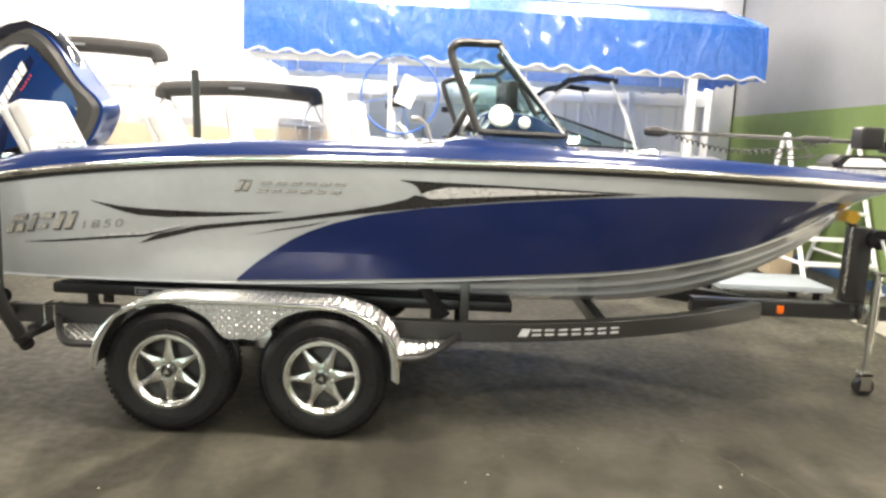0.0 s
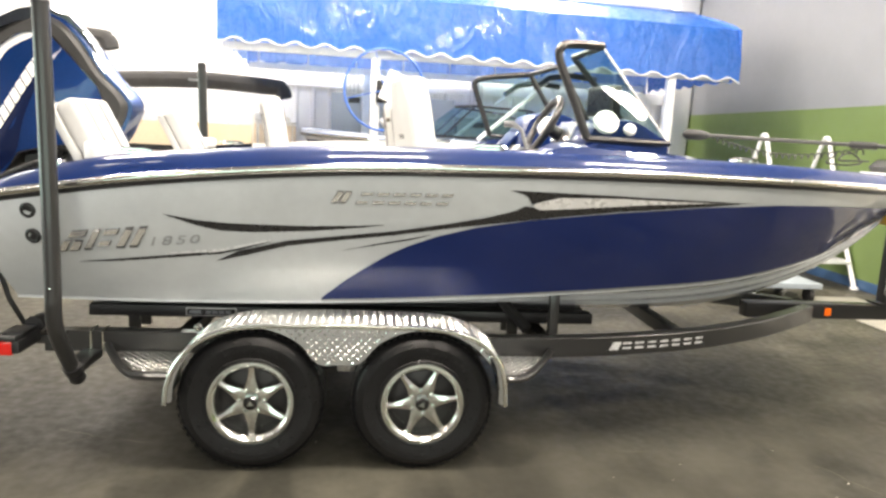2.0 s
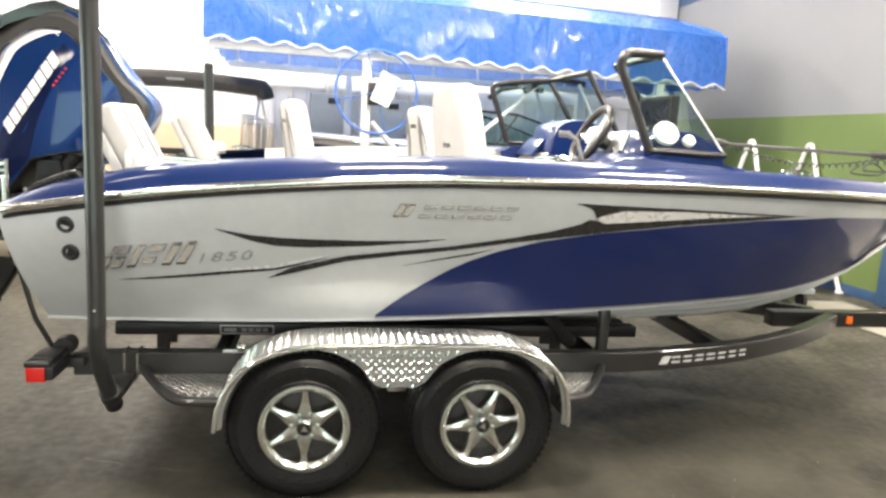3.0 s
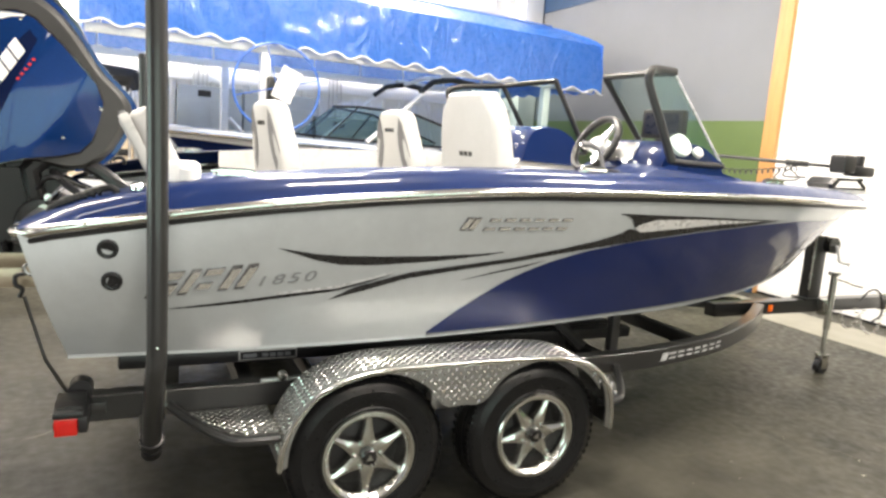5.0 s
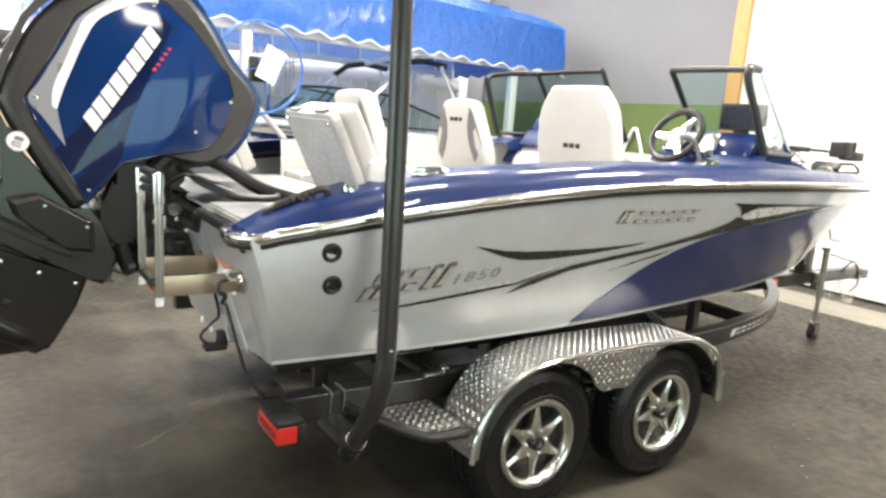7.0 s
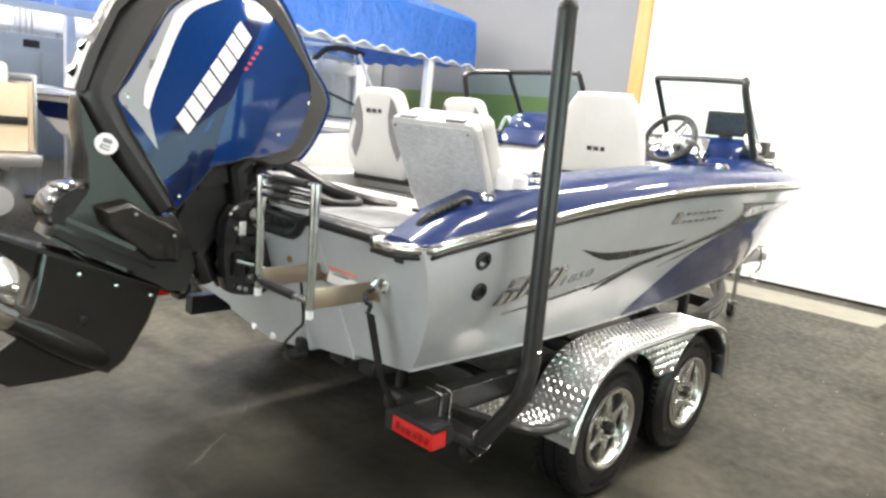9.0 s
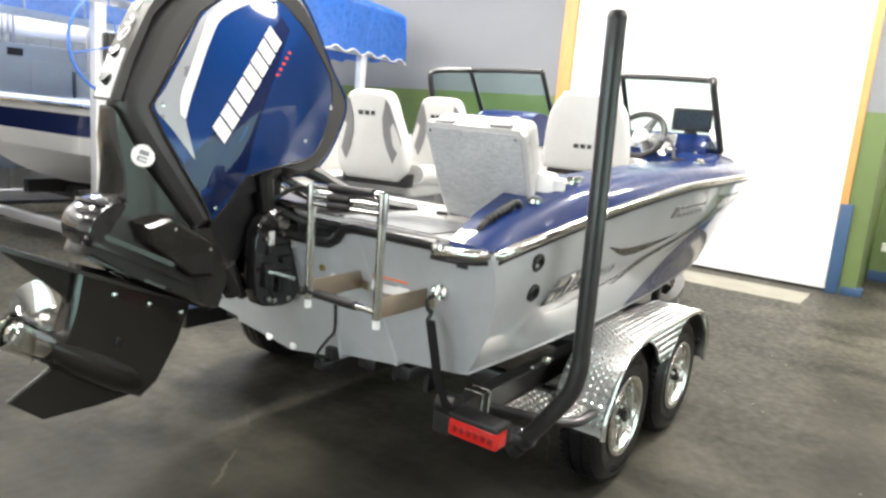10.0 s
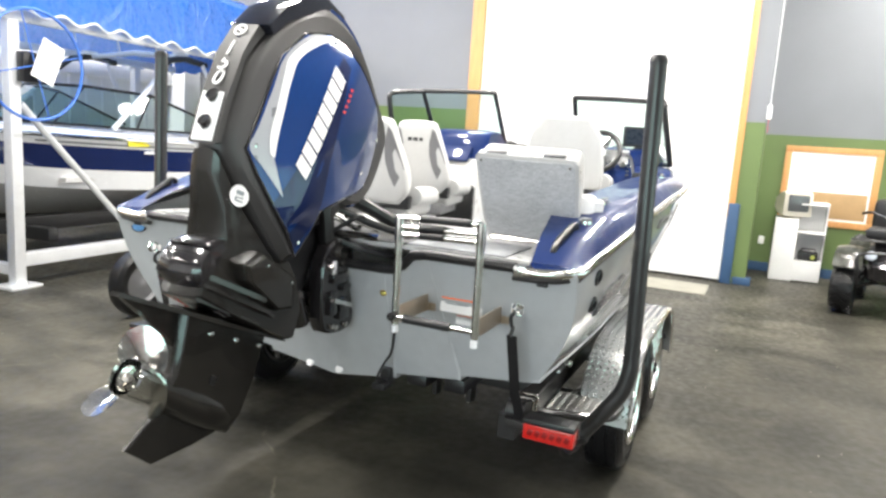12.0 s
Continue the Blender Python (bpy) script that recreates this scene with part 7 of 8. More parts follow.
helm = console(-1, "blue helm console with wheel, gauges and fish finder", "helm_console")
port_console = console(1, "blue passenger console with a glove box lid", "passenger_console")
for sy in (-1, 1):
    # blue step of the deck that carries the screen
    rows = []
    for x in np.linspace(1.28, 2.0, 9):
        k = min(1, (x - 1.28) / 0.12) * min(1, (2.03 - x) / 0.05)
        yr = rail_y(x)
        z = rail_z(x) + GUN_H(x)
        top = 1.548 + 0.03 * min(1.0, max(0.0, (1.75 - x) / 0.4)) + 0.0
        rows.append([Vector((x, sy * (yr - 0.075), z - 0.015)), Vector((x, sy * (yr - 0.10), z + (top - z) * 0.8 * k)), Vector((x, sy * (yr - 0.125), z + (top - z) * k)), Vector((x, sy * (yr - 0.34), z + (top - z + 0.01) * k)), Vector((x, sy * (yr - 0.36), z - 0.05))])
    part("screen_coaming", grid(rows), DECK_BLUE, boat, "raised blue coaming under the windscreen")
# rounded brows over the instruments and the glove box
for sy, name_of, tops, ys in ((-1, helm, 1.705, (0.42, 0.46, 0.80, 0.93, 0.97)), (1, port_console, 1.775, (0.34, 0.39, 0.70, 0.80, 0.85))):
    brow = [(1.46, 1.52), (1.50, tops - 0.085), (1.56, tops - 0.022), (1.66, tops), (1.78, tops - 0.012), (1.90, tops - 0.075), (1.955, 1.60), (1.96, 1.50)]
    part("console_brow", shell([(q.x, q.y) for q in smooth_line([(x, z, 0) for x, z in brow], 3)], [(sy * a, f) for a, f in zip(ys, (0.90, 0.99, 1.0, 0.97, 0.86))]), DECK_BLUE, name_of, "glossy blue moulded brow", angle=40)
part("instrument_panel", block(-0.004, 0.004, -0.15, 0.15, -0.055, 0.055, 0.003, m=Matrix.Translation((1.505, -0.62, 1.635)) @ Matrix.Rotation(radians(22), 4, "Y")), BRUSHED, helm, "brushed silver instrument panel")
part("glove_lid", block(1.44, 1.46, 0.46, 0.86, 1.50, 1.66, 0.02, m=Matrix.Translation((1.45, 0.66, 1.58)) @ Matrix.Rotation(radians(40), 4, "Y") @ Matrix.Translation((-1.45, -0.66, -1.58))), DECK_BLUE, port_console, "glossy blue glove box lid")
# near-black slab on the console for the opening's shade, no hole is cut
part("footwell", block(1.345, 1.357, 0.37, 0.68, 0.97, 1.335, 0.03), VOID_SHADE, port_console, "black panel standing for the open footwell's shade")
# steering wheel
SW = Matrix.Translation((1.40, -0.565, 1.665)) @ Matrix.Rotation(radians(-62), 4, "Y")
sw = part("steering_wheel", tube([(0.158 * math.cos(a), 0.158 * math.sin(a), 0) for a in (2 * math.pi * k / 40 for k in range(41))], 0.020, 10, caps=False), BLACK_PLASTIC, helm, "black rimmed steering wheel", m=SW)
for a in (90, 210, 330):
    part("spoke", tube([(0, 0, -0.02), (0.150 * math.cos(radians(a)), 0.150 * math.sin(radians(a)), 0)], [0.04, 0.022], 8, flat=0.35), CHROME, sw, "bright metal spoke")
part("wheel_hub", lathe([(0.052, -0.04), (0.052, 0.0), (0.036, 0.016), (0.001, 0.02)], 20), WHITE_TUBE, sw, "pale hub")
part("column", tube([(0, 0, -0.03), (0, 0, -0.16)], 0.035, 12), BLACK_PLASTIC, sw)
ff = part("fish_finder", block(-0.02, 0.03, -0.125, 0.125, -0.075, 0.075, 0.01), BLACK_PLASTIC, helm, "black fish finder", m=Matrix.Translation((1.63, -0.82, 1.79)) @ Matrix.Rotation(radians(12), 4, "Z"))
part("finder_screen", block(-0.024, -0.019, -0.105, 0.105, -0.055, 0.055), mat("dark_screen", (0.006, 0.009, 0.022), 0.3, 0, 0.1, 5, spec=0.3), ff)
part("finder_bracket", block(-0.01, 0.02, -0.04, 0.04, -0.16, -0.07, 0.006), BLACK_PLASTIC, ff)
for yy, zz, r in ((-0.44, 1.60, 0.034), (-0.74, 1.575, 0.026), (-0.66, 1.60, 0.026), (-0.52, 1.605, 0.026)):
    part("gauge", lathe([(r, 0), (r, 0.012), (r * 0.85, 0.014), (0.001, 0.010)], 20, m=Matrix.Translation((1.478 + (zz - 1.57) * 0.8, yy, zz)) @ Matrix.Rotation(radians(-48), 4, "Y")), CHROME, helm, "chrome ringed gauge")
for k in range(4):
    part("switch", block(-0.006, 0.006, -0.012, 0.012, 0.0, 0.02, 0.003, m=Matrix.Translation((1.41 + 0.02 * k, -0.79, 1.50 + 0.028 * k)) @ Matrix.Rotation(radians(-48), 4, "Y")), CHROME, helm)
thr = part("throttle", block(1.20, 1.30, -0.93, -0.86, 1.47, 1.54, 0.012), BLACK_PLASTIC, helm, "black throttle box")
part("throttle_lever", tube([(1.25, -0.86, 1.53), (1.22, -0.84, 1.63), (1.18, -0.82, 1.655), (1.14, -0.80, 1.655)], [0.010, 0.010, 0.016, 0.016], 8), GREY_VINYL, thr, "grey lever")
for xx, yy, r in ((1.60, -0.985, 0.062), (1.72, -0.985, 0.030)):
    part("dash_dish", lathe([(r, 0.0), (r * 0.96, 0.018), (r * 0.5, 0.03), (0.001, 0.034)], 24, m=pose(xx, yy, 1.68 - (xx - 1.60) * 0.25, 62, 0, 0)), WHITE_PAINT, helm, "white round horn cover")

# ---- bow trolling motor ----
troll = thing("trolling_motor", "stowed black bow mounted trolling motor with a coiled cable", "trolling motor", pose(0, 0, 0))
P0, P1 = Vector((2.80, 0.70, 1.680)), Vector((3.93, -0.16, 1.645))
AX = (P1 - P0).normalized()
part("motor_pod", tube([P0 + AX * d for d in (-0.02, -0.005, 0.02, 0.10, 0.14, 0.17)], [0.014, 0.032, 0.038, 0.038, 0.028, 0.015], 16), BLACK_PLASTIC, troll, "black motor pod")
part("shaft", tube([P0 + AX * 0.14, P1], 0.0135, 12), mat("dark_shaft", (0.03, 0.03, 0.03), 0.4, 0.0, 0.1, 10), troll, "dark composite shaft")
part("shaft_collar", tube([P1 - AX * 0.36, P1 - AX * 0.20], 0.024, 12), BLACK_PLASTIC, troll)
coil = [P0 + AX * (0.20 + 0.95 * f) + Vector((0, 0.016 * math.cos(f * 150), -0.022 - 0.075 * math.sin(math.pi * min(1, f * 1.05)) - 0.02 * f + 0.016 * math.sin(f * 150))) for f in (k / 260 for k in range(261))]
part("coiled_cable", tube(coil, 0.0055, 6), BLACK_PLASTIC, troll, "black coiled cable")
part("coiled_cable", tube(smooth_line([(3.50, -0.02, 1.58), (3.42, -0.05, 1.53), (3.52, -0.10, 1.52), (3.64, -0.08, 1.54), (3.58, -0.04, 1.60), (3.50, -0.06, 1.55), (3.66, -0.12, 1.55)], 6), 0.006, 6), BLACK_PLASTIC, troll)
part("mount_base", block(3.60, 4.22, -0.33, -0.13, 1.455, 1.485, 0.008), LIGHT_INK, troll, "pale metal mount base")
part("mount_cover", shell([(3.66, 1.485), (3.64, 1.52), (3.70, 1.565), (3.95, 1.565), (4.05, 1.52), (4.06, 1.485)], [(-0.34, 0.9), (-0.325, 1.0), (-0.15, 1.0), (-0.13, 0.9)]), BLACK_PLASTIC, troll, "black mount cover")
part("mount_panel", plate([(3.70, 1.495), (3.74, 1.545), (3.92, 1.548), (3.99, 1.50)], 0.004, m=Matrix.Translation((0, -0.338, 0)) @ SIDE), WHITE_PAINT, troll, "white side panel", smooth=False)
part("control_head", block(3.82, 3.96, -0.30, -0.17, 1.60, 1.735, 0.025, 3), BLACK_PLASTIC, troll, "black control head")
part("pedal_arm", block(4.00, 4.22, -0.27, -0.16, 1.58, 1.66, 0.02, bm=block(4.08, 4.13, -0.24, -0.19, 1.64, 1.74, 0.012)), BLACK_PLASTIC, troll)
for z in (1.535, 1.50):
    part("mount_arm", tube([(3.98, -0.16, z), (4.24, -0.16, z + 0.02)], 0.016, 8), BLACK_PLASTIC, troll)
part("bow_light", block(4.10, 4.20, -0.10, 0.02, 1.44, 1.47, 0.01), CHROME, boat, "chrome bow light")
part("bow_plate", tube([(4.28, -0.10, 1.40), (4.335, 0, 1.40), (4.28, 0.10, 1.40)], 0.022, 10), CHROME, boat, "chrome bow cap")


# chrome fill cap and white cup on the starboard gunwale
gz = rail_z(-0.888) + GUN_H(-0.888)
part("fill_cap", lathe([(0.030, -0.004), (0.030, 0.010), (0.022, 0.020), (0.001, 0.023)], 24, m=pose(-0.888, -1.055, gz)), CHROME, boat, "chrome fill cap")
gz = rail_z(-0.72) + GUN_H(-0.72)
part("white_cup", lathe([(0.036, -0.006), (0.038, 0.034), (0.032, 0.042), (0.001, 0.043)], 24, m=pose(-0.72, -1.05, gz)), WHITE_PAINT, boat, "white plastic cup")

# ---- the boat lift with its canopy ----
def canvas():
    m = mat("blue_tarpaulin", (0.018, 0.135, 0.54), 0.30, 0, 0.10, 2.5, 0, coat=0.4)
    nt = m.node_tree
    b = nt.nodes["Principled BSDF"]
    tc = nt.nodes["Texture Coordinate"]
    mp = nt.nodes.new("ShaderNodeMapping")
    mp.inputs["Rotation"].default_value = (0, radians(52), 0)
    mp.inputs["Scale"].default_value = (3.4, 2.0, 1.5)
    nt.links.new(tc.outputs["Object"], mp.inputs[0])
    n = nt.nodes.new("ShaderNodeTexNoise")
    n.inputs["Scale"].default_value, n.inputs["Detail"].default_value, n.inputs["Distortion"].default_value = 1.6, 5.0, 1.2
    nt.links.new(mp.outputs[0], n.inputs[0])
    bp = nt.nodes.new("ShaderNodeBump")
    bp.inputs["Strength"].default_value, bp.inputs["Distance"].default_value = 0.9, 0.06
    nt.links.new(n.outputs[0], bp.inputs["Height"])
    nt.links.new(bp.outputs[0], b.inputs["Normal"])
    # thin cloth: part of the light goes through
    through_cloth = nt.nodes.new("ShaderNodeBsdfTranslucent")
    through_cloth.inputs[0].default_value = (0.35, 0.52, 0.82, 1)
    mix = nt.nodes.new("ShaderNodeMixShader")
    mix.inputs[0].default_value = 0.22
    out = nt.nodes["Material Output"]
    nt.links.new(b.outputs[0], mix.inputs[1])
    nt.links.new(through_cloth.outputs[0], mix.inputs[2])
    nt.links.new(mix.outputs[0], out.inputs[0])
    return m


CANVAS = canvas()
ALU = mat("white_aluminium", (0.72, 0.73, 0.74), 0.35, 0.35, 0.08, 8)
# the lift stands a few degrees askew to the fishing boat
LIFT = pose(5.44, 4.87, 0, 0, 0, 3.0) @ pose(-5.66, -5.14, 0)
lift = thing("boat_lift", "white aluminium boat lift with a bright blue vinyl canopy", "boat lift", LIFT)
CX0, CX1, CY0, CY1 = -1.2, 5.66, 5.14, 8.0


def rise(x):
    """Climb of the cover towards its far end, fitted to the camera's view."""
    return 0.014 * (CX1 - x)



def fold(x, y, z):
    """Drape of the cover: long slanting creases."""
    a = 0.035 * noise.noise(Vector((x * 1.1 + z * 1.6, y * 1.5, z * 0.8)))
    b = 0.018 * abs(noise.noise(Vector((x * 4.2 + z * 4.0, y * 2, z * 1.2))))
    return a + b


def cover(y_side, sgn):
    rows = []
    for i in range(241):
        x = CX0 + (CX1 - CX0) * i / 240
        row = []
        for k in range(15):
            f = k / 14
            z = 2.515 + rise(x) + 0.67 * f
            y = y_side + 0.05 * f * f * sgn
            hem = 0.030 * math.sin(x * 2 * math.pi / 0.36) * max(0, 1 - f * 7)
            row.append((x, y - sgn * fold(x, y, z), z + hem))
        for k in range(1, 7):
            f = k / 6
            row.append((x, y_side + sgn * (0.05 + (CY1 - CY0) * 0.5 * f), 3.185 + rise(x) + 0.05 * math.sin(f * math.pi / 2) + 0.40 * f))
        rows.append(row)
    return grid(rows)


part("canopy_cover", cover(CY0, 1), CANVAS, lift, "creased blue vinyl cover")
part("canopy_cover", cover(CY1, -1), CANVAS, lift, "creased blue vinyl cover")
for xe in (CX0, CX1):
    rows = []
    for k in range(25):
        f = k / 24
        y = CY0 + (CY1 - CY0) * f
        top = 3.185 + rise(xe) + 0.44 * (1 - abs(2 * f - 1)) ** 0.8
        rows.append([(xe + 0.02 * math.sin(f * 14), y, 2.515 + rise(xe) + 0.030 * math.sin(f * 50)), (xe, y, 2.8), (xe - 0.06 * (1 if xe > 0 else -1), y, top)])
    part("canopy_end", grid(rows), CANVAS, lift, "blue vinyl end flap")
for ys in (CY0 - 0.012, CY1 + 0.012):
    part("hem_cord", tube([(x, ys - (fold(x, CY0, 2.515) if ys < 6 else -fold(x, CY1, 2.515)), 2.512 + rise(x) + 0.030 * math.sin(x * 2 * math.pi / 0.36)) for x in np.linspace(CX0, CX1, 240)], 0.011, 6), WHITE_PAINT, lift, "white scalloped hem")
for y in (CY0 + 0.10, CY1 - 0.10):
    part("canopy_beam", block(CX0 + 0.05, CX1 - 0.1, y - 0.03, y + 0.03, 2.50, 2.60, 0.006), ALU, lift, "white aluminium beam")
    for x in (0.72, 4.72):
        part("lift_post", block(x - 0.055, x + 0.055, y - 0.055, y + 0.055, 0.0, 2.50, 0.008), ALU, lift, "white aluminium post")
        part("foot_plate", block(x - 0.16, x + 0.16, y - 0.14, y + 0.14, 0.0, 0.03, 0.006), ALU, lift)
    part("base_beam", block(0.72, 4.72, y - 0.05, y + 0.05, 0.20, 0.33, 0.008), ALU, lift)
    part("post_brace", tube([(0.80, y, 1.75), (2.15, y, 0.36)], 0.035, 8), ALU, lift, "slanting brace")
for x in (0.72, 4.72):
    part("cross_beam", block(x - 0.05, x + 0.05, CY0 + 0.1, CY1 - 0.1, 0.12, 0.22, 0.008), ALU, lift)
for x in np.linspace(-1.0, 5.2, 9):
    part("canopy_rib", tube(smooth_line([(x, CY0 + 0.1, 2.50), (x, CY0 + 0.16, 3.10), (x, (CY0 + CY1) / 2, 3.56), (x, CY1 - 0.16, 3.10), (x, CY1 - 0.1, 2.60)], 4), 0.014, 6), ALU, lift)
for x in np.linspace(-1.1, 5.4, 24):
    part("stretch_loop", tube([(x, CY0 + 0.02, 2.52), (x + 0.01, CY0 + 0.07, 2.50), (x, CY0 + 0.1, 2.55)], 0.006, 5), WHITE_PAINT, lift)
BLUE_WHEEL = mat("blue_wheel_paint", (0.05, 0.16, 0.55), 0.35, 0, 0.08, 8, coat=0.4)
WCEN = Vector((0.83, 5.06, 2.11))
whl = part("winch_wheel", tube([WCEN + Vector((0.50 * math.cos(a), 0, 0.50 * math.sin(a))) for a in (2 * math.pi * k / 48 for k in range(49))], 0.015, 8, caps=False), BLUE_WHEEL, lift, "large blue winch wheel")
for a in (15, 105, 195, 285):
    part("wheel_spoke", tube([WCEN, WCEN + Vector((0.50 * math.cos(radians(a)), 0, 0.50 * math.sin(radians(a))))], 0.007, 6), BLUE_WHEEL, whl)
part("winch_box", block(WCEN.x - 0.10, WCEN.x + 0.10, 5.085, 5.185, WCEN.z - 0.16, WCEN.z + 0.12, 0.02), BLACK_PLASTIC, lift, "black winch box")
part("price_card", plate(rounded(0.24, 0.38, 0.005), 0.004, m=Matrix.Translation((0.93, 5.02, 2.15)) @ Matrix.Rotation(radians(22), 4, "Y") @ SIDE), WHITE_PAINT, lift, "white card hung on the wheel", smooth=False)

# ---- runabout on the lift ----
run = thing("runabout_boat", "navy and white runabout with a wake tower, on the lift", "boat", LIFT)
WHITE_GEL = mat("white_gelcoat", (0.78, 0.79, 0.80), 0.22, 0, 0.04, 3, coat=0.8)
RSTA = np.array([
    (-0.25, 0.03, 1.52, 0.10, 0.02, 1.10, 0.25, 0.98),
    (0.25, 0.42, 1.51, 0.55, 0.22, 1.02, 0.65, 0.75),
    (0.95, 0.82, 1.48, 1.10, 0.55, 0.93, 1.2, 0.58),
    (1.9, 1.08, 1.45, 1.95, 0.85, 0.86, 2.0, 0.50),
    (3.1, 1.15, 1.42, 3.1, 1.0, 0.82, 3.1, 0.47),
    (4.4, 1.12, 1.40, 4.35, 1.0, 0.80, 4.3, 0.46),
    (5.35, 1.05, 1.38, 5.25, 0.95, 0.80, 5.2, 0.46)])
RC = 6.55


def run_rows(fr):
    out = []
    for r in RSTA:
        k, c, t = Vector((r[6], 0, r[7])), Vector((r[3], -r[4], r[5])), Vector((r[0], -r[1], r[2]))
        out.append([[k, c, t][int(a)].lerp([k, c, t][min(2, int(a) + 1)], a - int(a)) for a in fr])
    dense = []
    for j in range(len(fr)):
        dense.append(smooth_line([row[j] for row in out], 6))
    return [[dense[j][i] for j in range(len(fr))] for i in range(len(dense[0]))]


for sy in (1, -1):
    put = lambda rows: [[Vector((q.x, RC + q.y * sy, q.z)) for q in row] for row in rows]
    part("run_bottom", grid(put(run_rows((0.0, 0.35, 0.7, 1.0)))), WHITE_GEL, run, "white hull bottom")
    part("run_boot", grid(put(run_rows((1.0, 1.2, 1.38)))), WHITE_GEL, run, "white lower side")
    part("run_side", grid(put(run_rows((1.38, 1.6, 1.82)))), NAVY, run, "navy hull side")
    part("run_stripe", grid(put(run_rows((1.82, 1.9, 2.0)))), WHITE_GEL, run, "white upper stripe")
    rr = put(run_rows((1.86, 1.9)))
    part("run_band", grid([[q + Vector((0, -0.008 * sy, 0)) for q in row] for row in rr[14:]]), GREY_INK, run, "grey band with small emblems")
    rail = put(run_rows((2.0, 2.0)))
    part("run_rail", tube([q[0] + Vector((0, -0.012 * sy, 0)) for q in rail], 0.02, 6), CHROME, run)
    deck = []
    for row in rail:
        q = row[0]
        w = abs(q.y - RC)
        deck.append([q, Vector((q.x, RC + (q.y - RC) * 0.93, q.z + 0.06)), Vector((q.x, RC + (q.y - RC) * (0.75 if q.x > 0.9 else 0.0), q.z + 0.085))])
    part("run_deck", grid(deck), WHITE_GEL, run, "white deck")
    y = lambda v: RC - v * sy
    # low raked screen: frame and panes
    base = [Vector((1.45, y(0.0), 1.60)), Vector((1.75, y(0.55), 1.58)), Vector((2.6, y(0.88), 1.56)), Vector((4.1, y(0.98), 1.54))]
    top = [Vector((2.0, y(0.0), 2.02)), Vector((2.2, y(0.50), 2.02)), Vector((2.9, y(0.80), 1.98)), Vector((4.15, y(0.97), 1.60))]
    part("run_screen_frame", tube(top, 0.018, 6, bm=tube(base, 0.014, 6)), BLACK_PLASTIC, run)
    for a in range(3):
        bm = grid([[base[a], base[a + 1]], [top[a], top[a + 1]]])
        gl = part("run_screen_pane", bm, GLASS, run, smooth=False)
        gl.visible_shadow = False
        part("run_screen_post", tube([base[a + 1], top[a + 1]], 0.013, 6), BLACK_PLASTIC, run)
    # wake tower
    part("tower_leg", tube([(2.15, y(1.0), 1.55), (2.75, y(0.92), 2.05), (3.15, y(0.85), 2.42)], 0.03, 8), WHITE_TUBE, run, "pale tower leg")
    part("tower_leg", tube([(4.15, y(1.0), 1.50), (3.95, y(0.92), 2.05), (3.75, y(0.85), 2.45)], 0.026, 8), WHITE_TUBE, run, "pale tower leg")
    part("tower_top", tube([(2.95, y(0.88), 2.28), (3.15, y(0.85), 2.44), (3.45, y(0.82), 2.50), (3.85, y(0.82), 2.46)], 0.042, 8), BLACK_PLASTIC, run, "black padded tower top")
    part("tower_light", block(3.30, 3.50, y(0.80) - 0.05, y(0.80) + 0.05, 2.52, 2.57, 0.02), WHITE_PAINT, run)
part("tower_bridge", tube([(3.45, RC - 0.82, 2.50), (3.42, RC, 2.56), (3.45, RC + 0.82, 2.50)], 0.035, 8), WHITE_TUBE, run)
part("run_transom", grid([[Vector((5.35, RC - 1.05, 1.38)), Vector((5.35, RC + 1.05, 1.38))], [Vector((5.22, RC - 0.95, 0.80)), Vector((5.22, RC + 0.95, 0.80))], [Vector((5.2, RC - 0.1, 0.47)), Vector((5.2, RC + 0.1, 0.47))]]), NAVY, run)
part("run_floor", block(1.6, 5.2, RC - 0.9, RC + 0.9, 0.95, 1.0), LINER, run)
for x in (2.9, 4.6):
    for yy in (-0.5, 0.5):
        part("run_seat", block(x, x + 0.5, RC + yy - 0.25, RC + yy + 0.25, 1.0, 1.52, 0.08, 3), VINYL, run, "white seat")
part("yellow_tag", block(2.25, 2.55, RC - 1.125, RC - 1.115, 1.365, 1.415), mat("yellow_tag", (0.80, 0.72, 0.05), 0.5), run, "yellow sticker")
part("run_emblem", block(2.5, 2.66, RC - 1.118, RC - 1.104, 1.275, 1.31, bm=block(2.72, 2.8, RC - 1.118, RC - 1.104, 1.275, 1.31)), LIGHT_INK, run, "pale emblem of plain bars")
for x in (1.4, 3.2, 4.6):
    part("lift_bunk", block(x - 0.06, x + 0.06, RC - 0.95, RC + 0.95, 0.33, 0.47, 0.01), FRAME_BLACK, lift, "dark cradle beam")
for yy in (-0.55, 0.55):
    part("lift_runner", block(0.9, 5.0, RC + yy - 0.06, RC + yy + 0.06, 0.40, 0.56, 0.01), BLACK_PLASTIC, lift, "dark carpeted runner")


# ---- a loose wheel at the end of the lift's base ----
loose = thing("transport_wheel", "black rubber transport wheel standing on the floor beside the boat lift", "wheel", pose(0.50, 3.06, 0.29))
part("tyre", lathe([(0.165, -0.05), (0.20, -0.072), (0.25, -0.072), (0.28, -0.05), (0.29, 0.0), (0.28, 0.05), (0.25, 0.072), (0.20, 0.072), (0.165, 0.05)], 48, m=TURN_X), RUBBER, loose, "smooth black tyre")
part("rim", lathe([(0.168, -0.05), (0.155, -0.03), (0.15, 0.0), (0.155, 0.03), (0.168, 0.05)], 40, m=TURN_X, bm=lathe([(0.155, 0.01), (0.08, 0.02), (0.035, 0.04), (0.001, 0.042)], 32, m=TURN_X)), GREY_VINYL, loose, "dull grey rim")


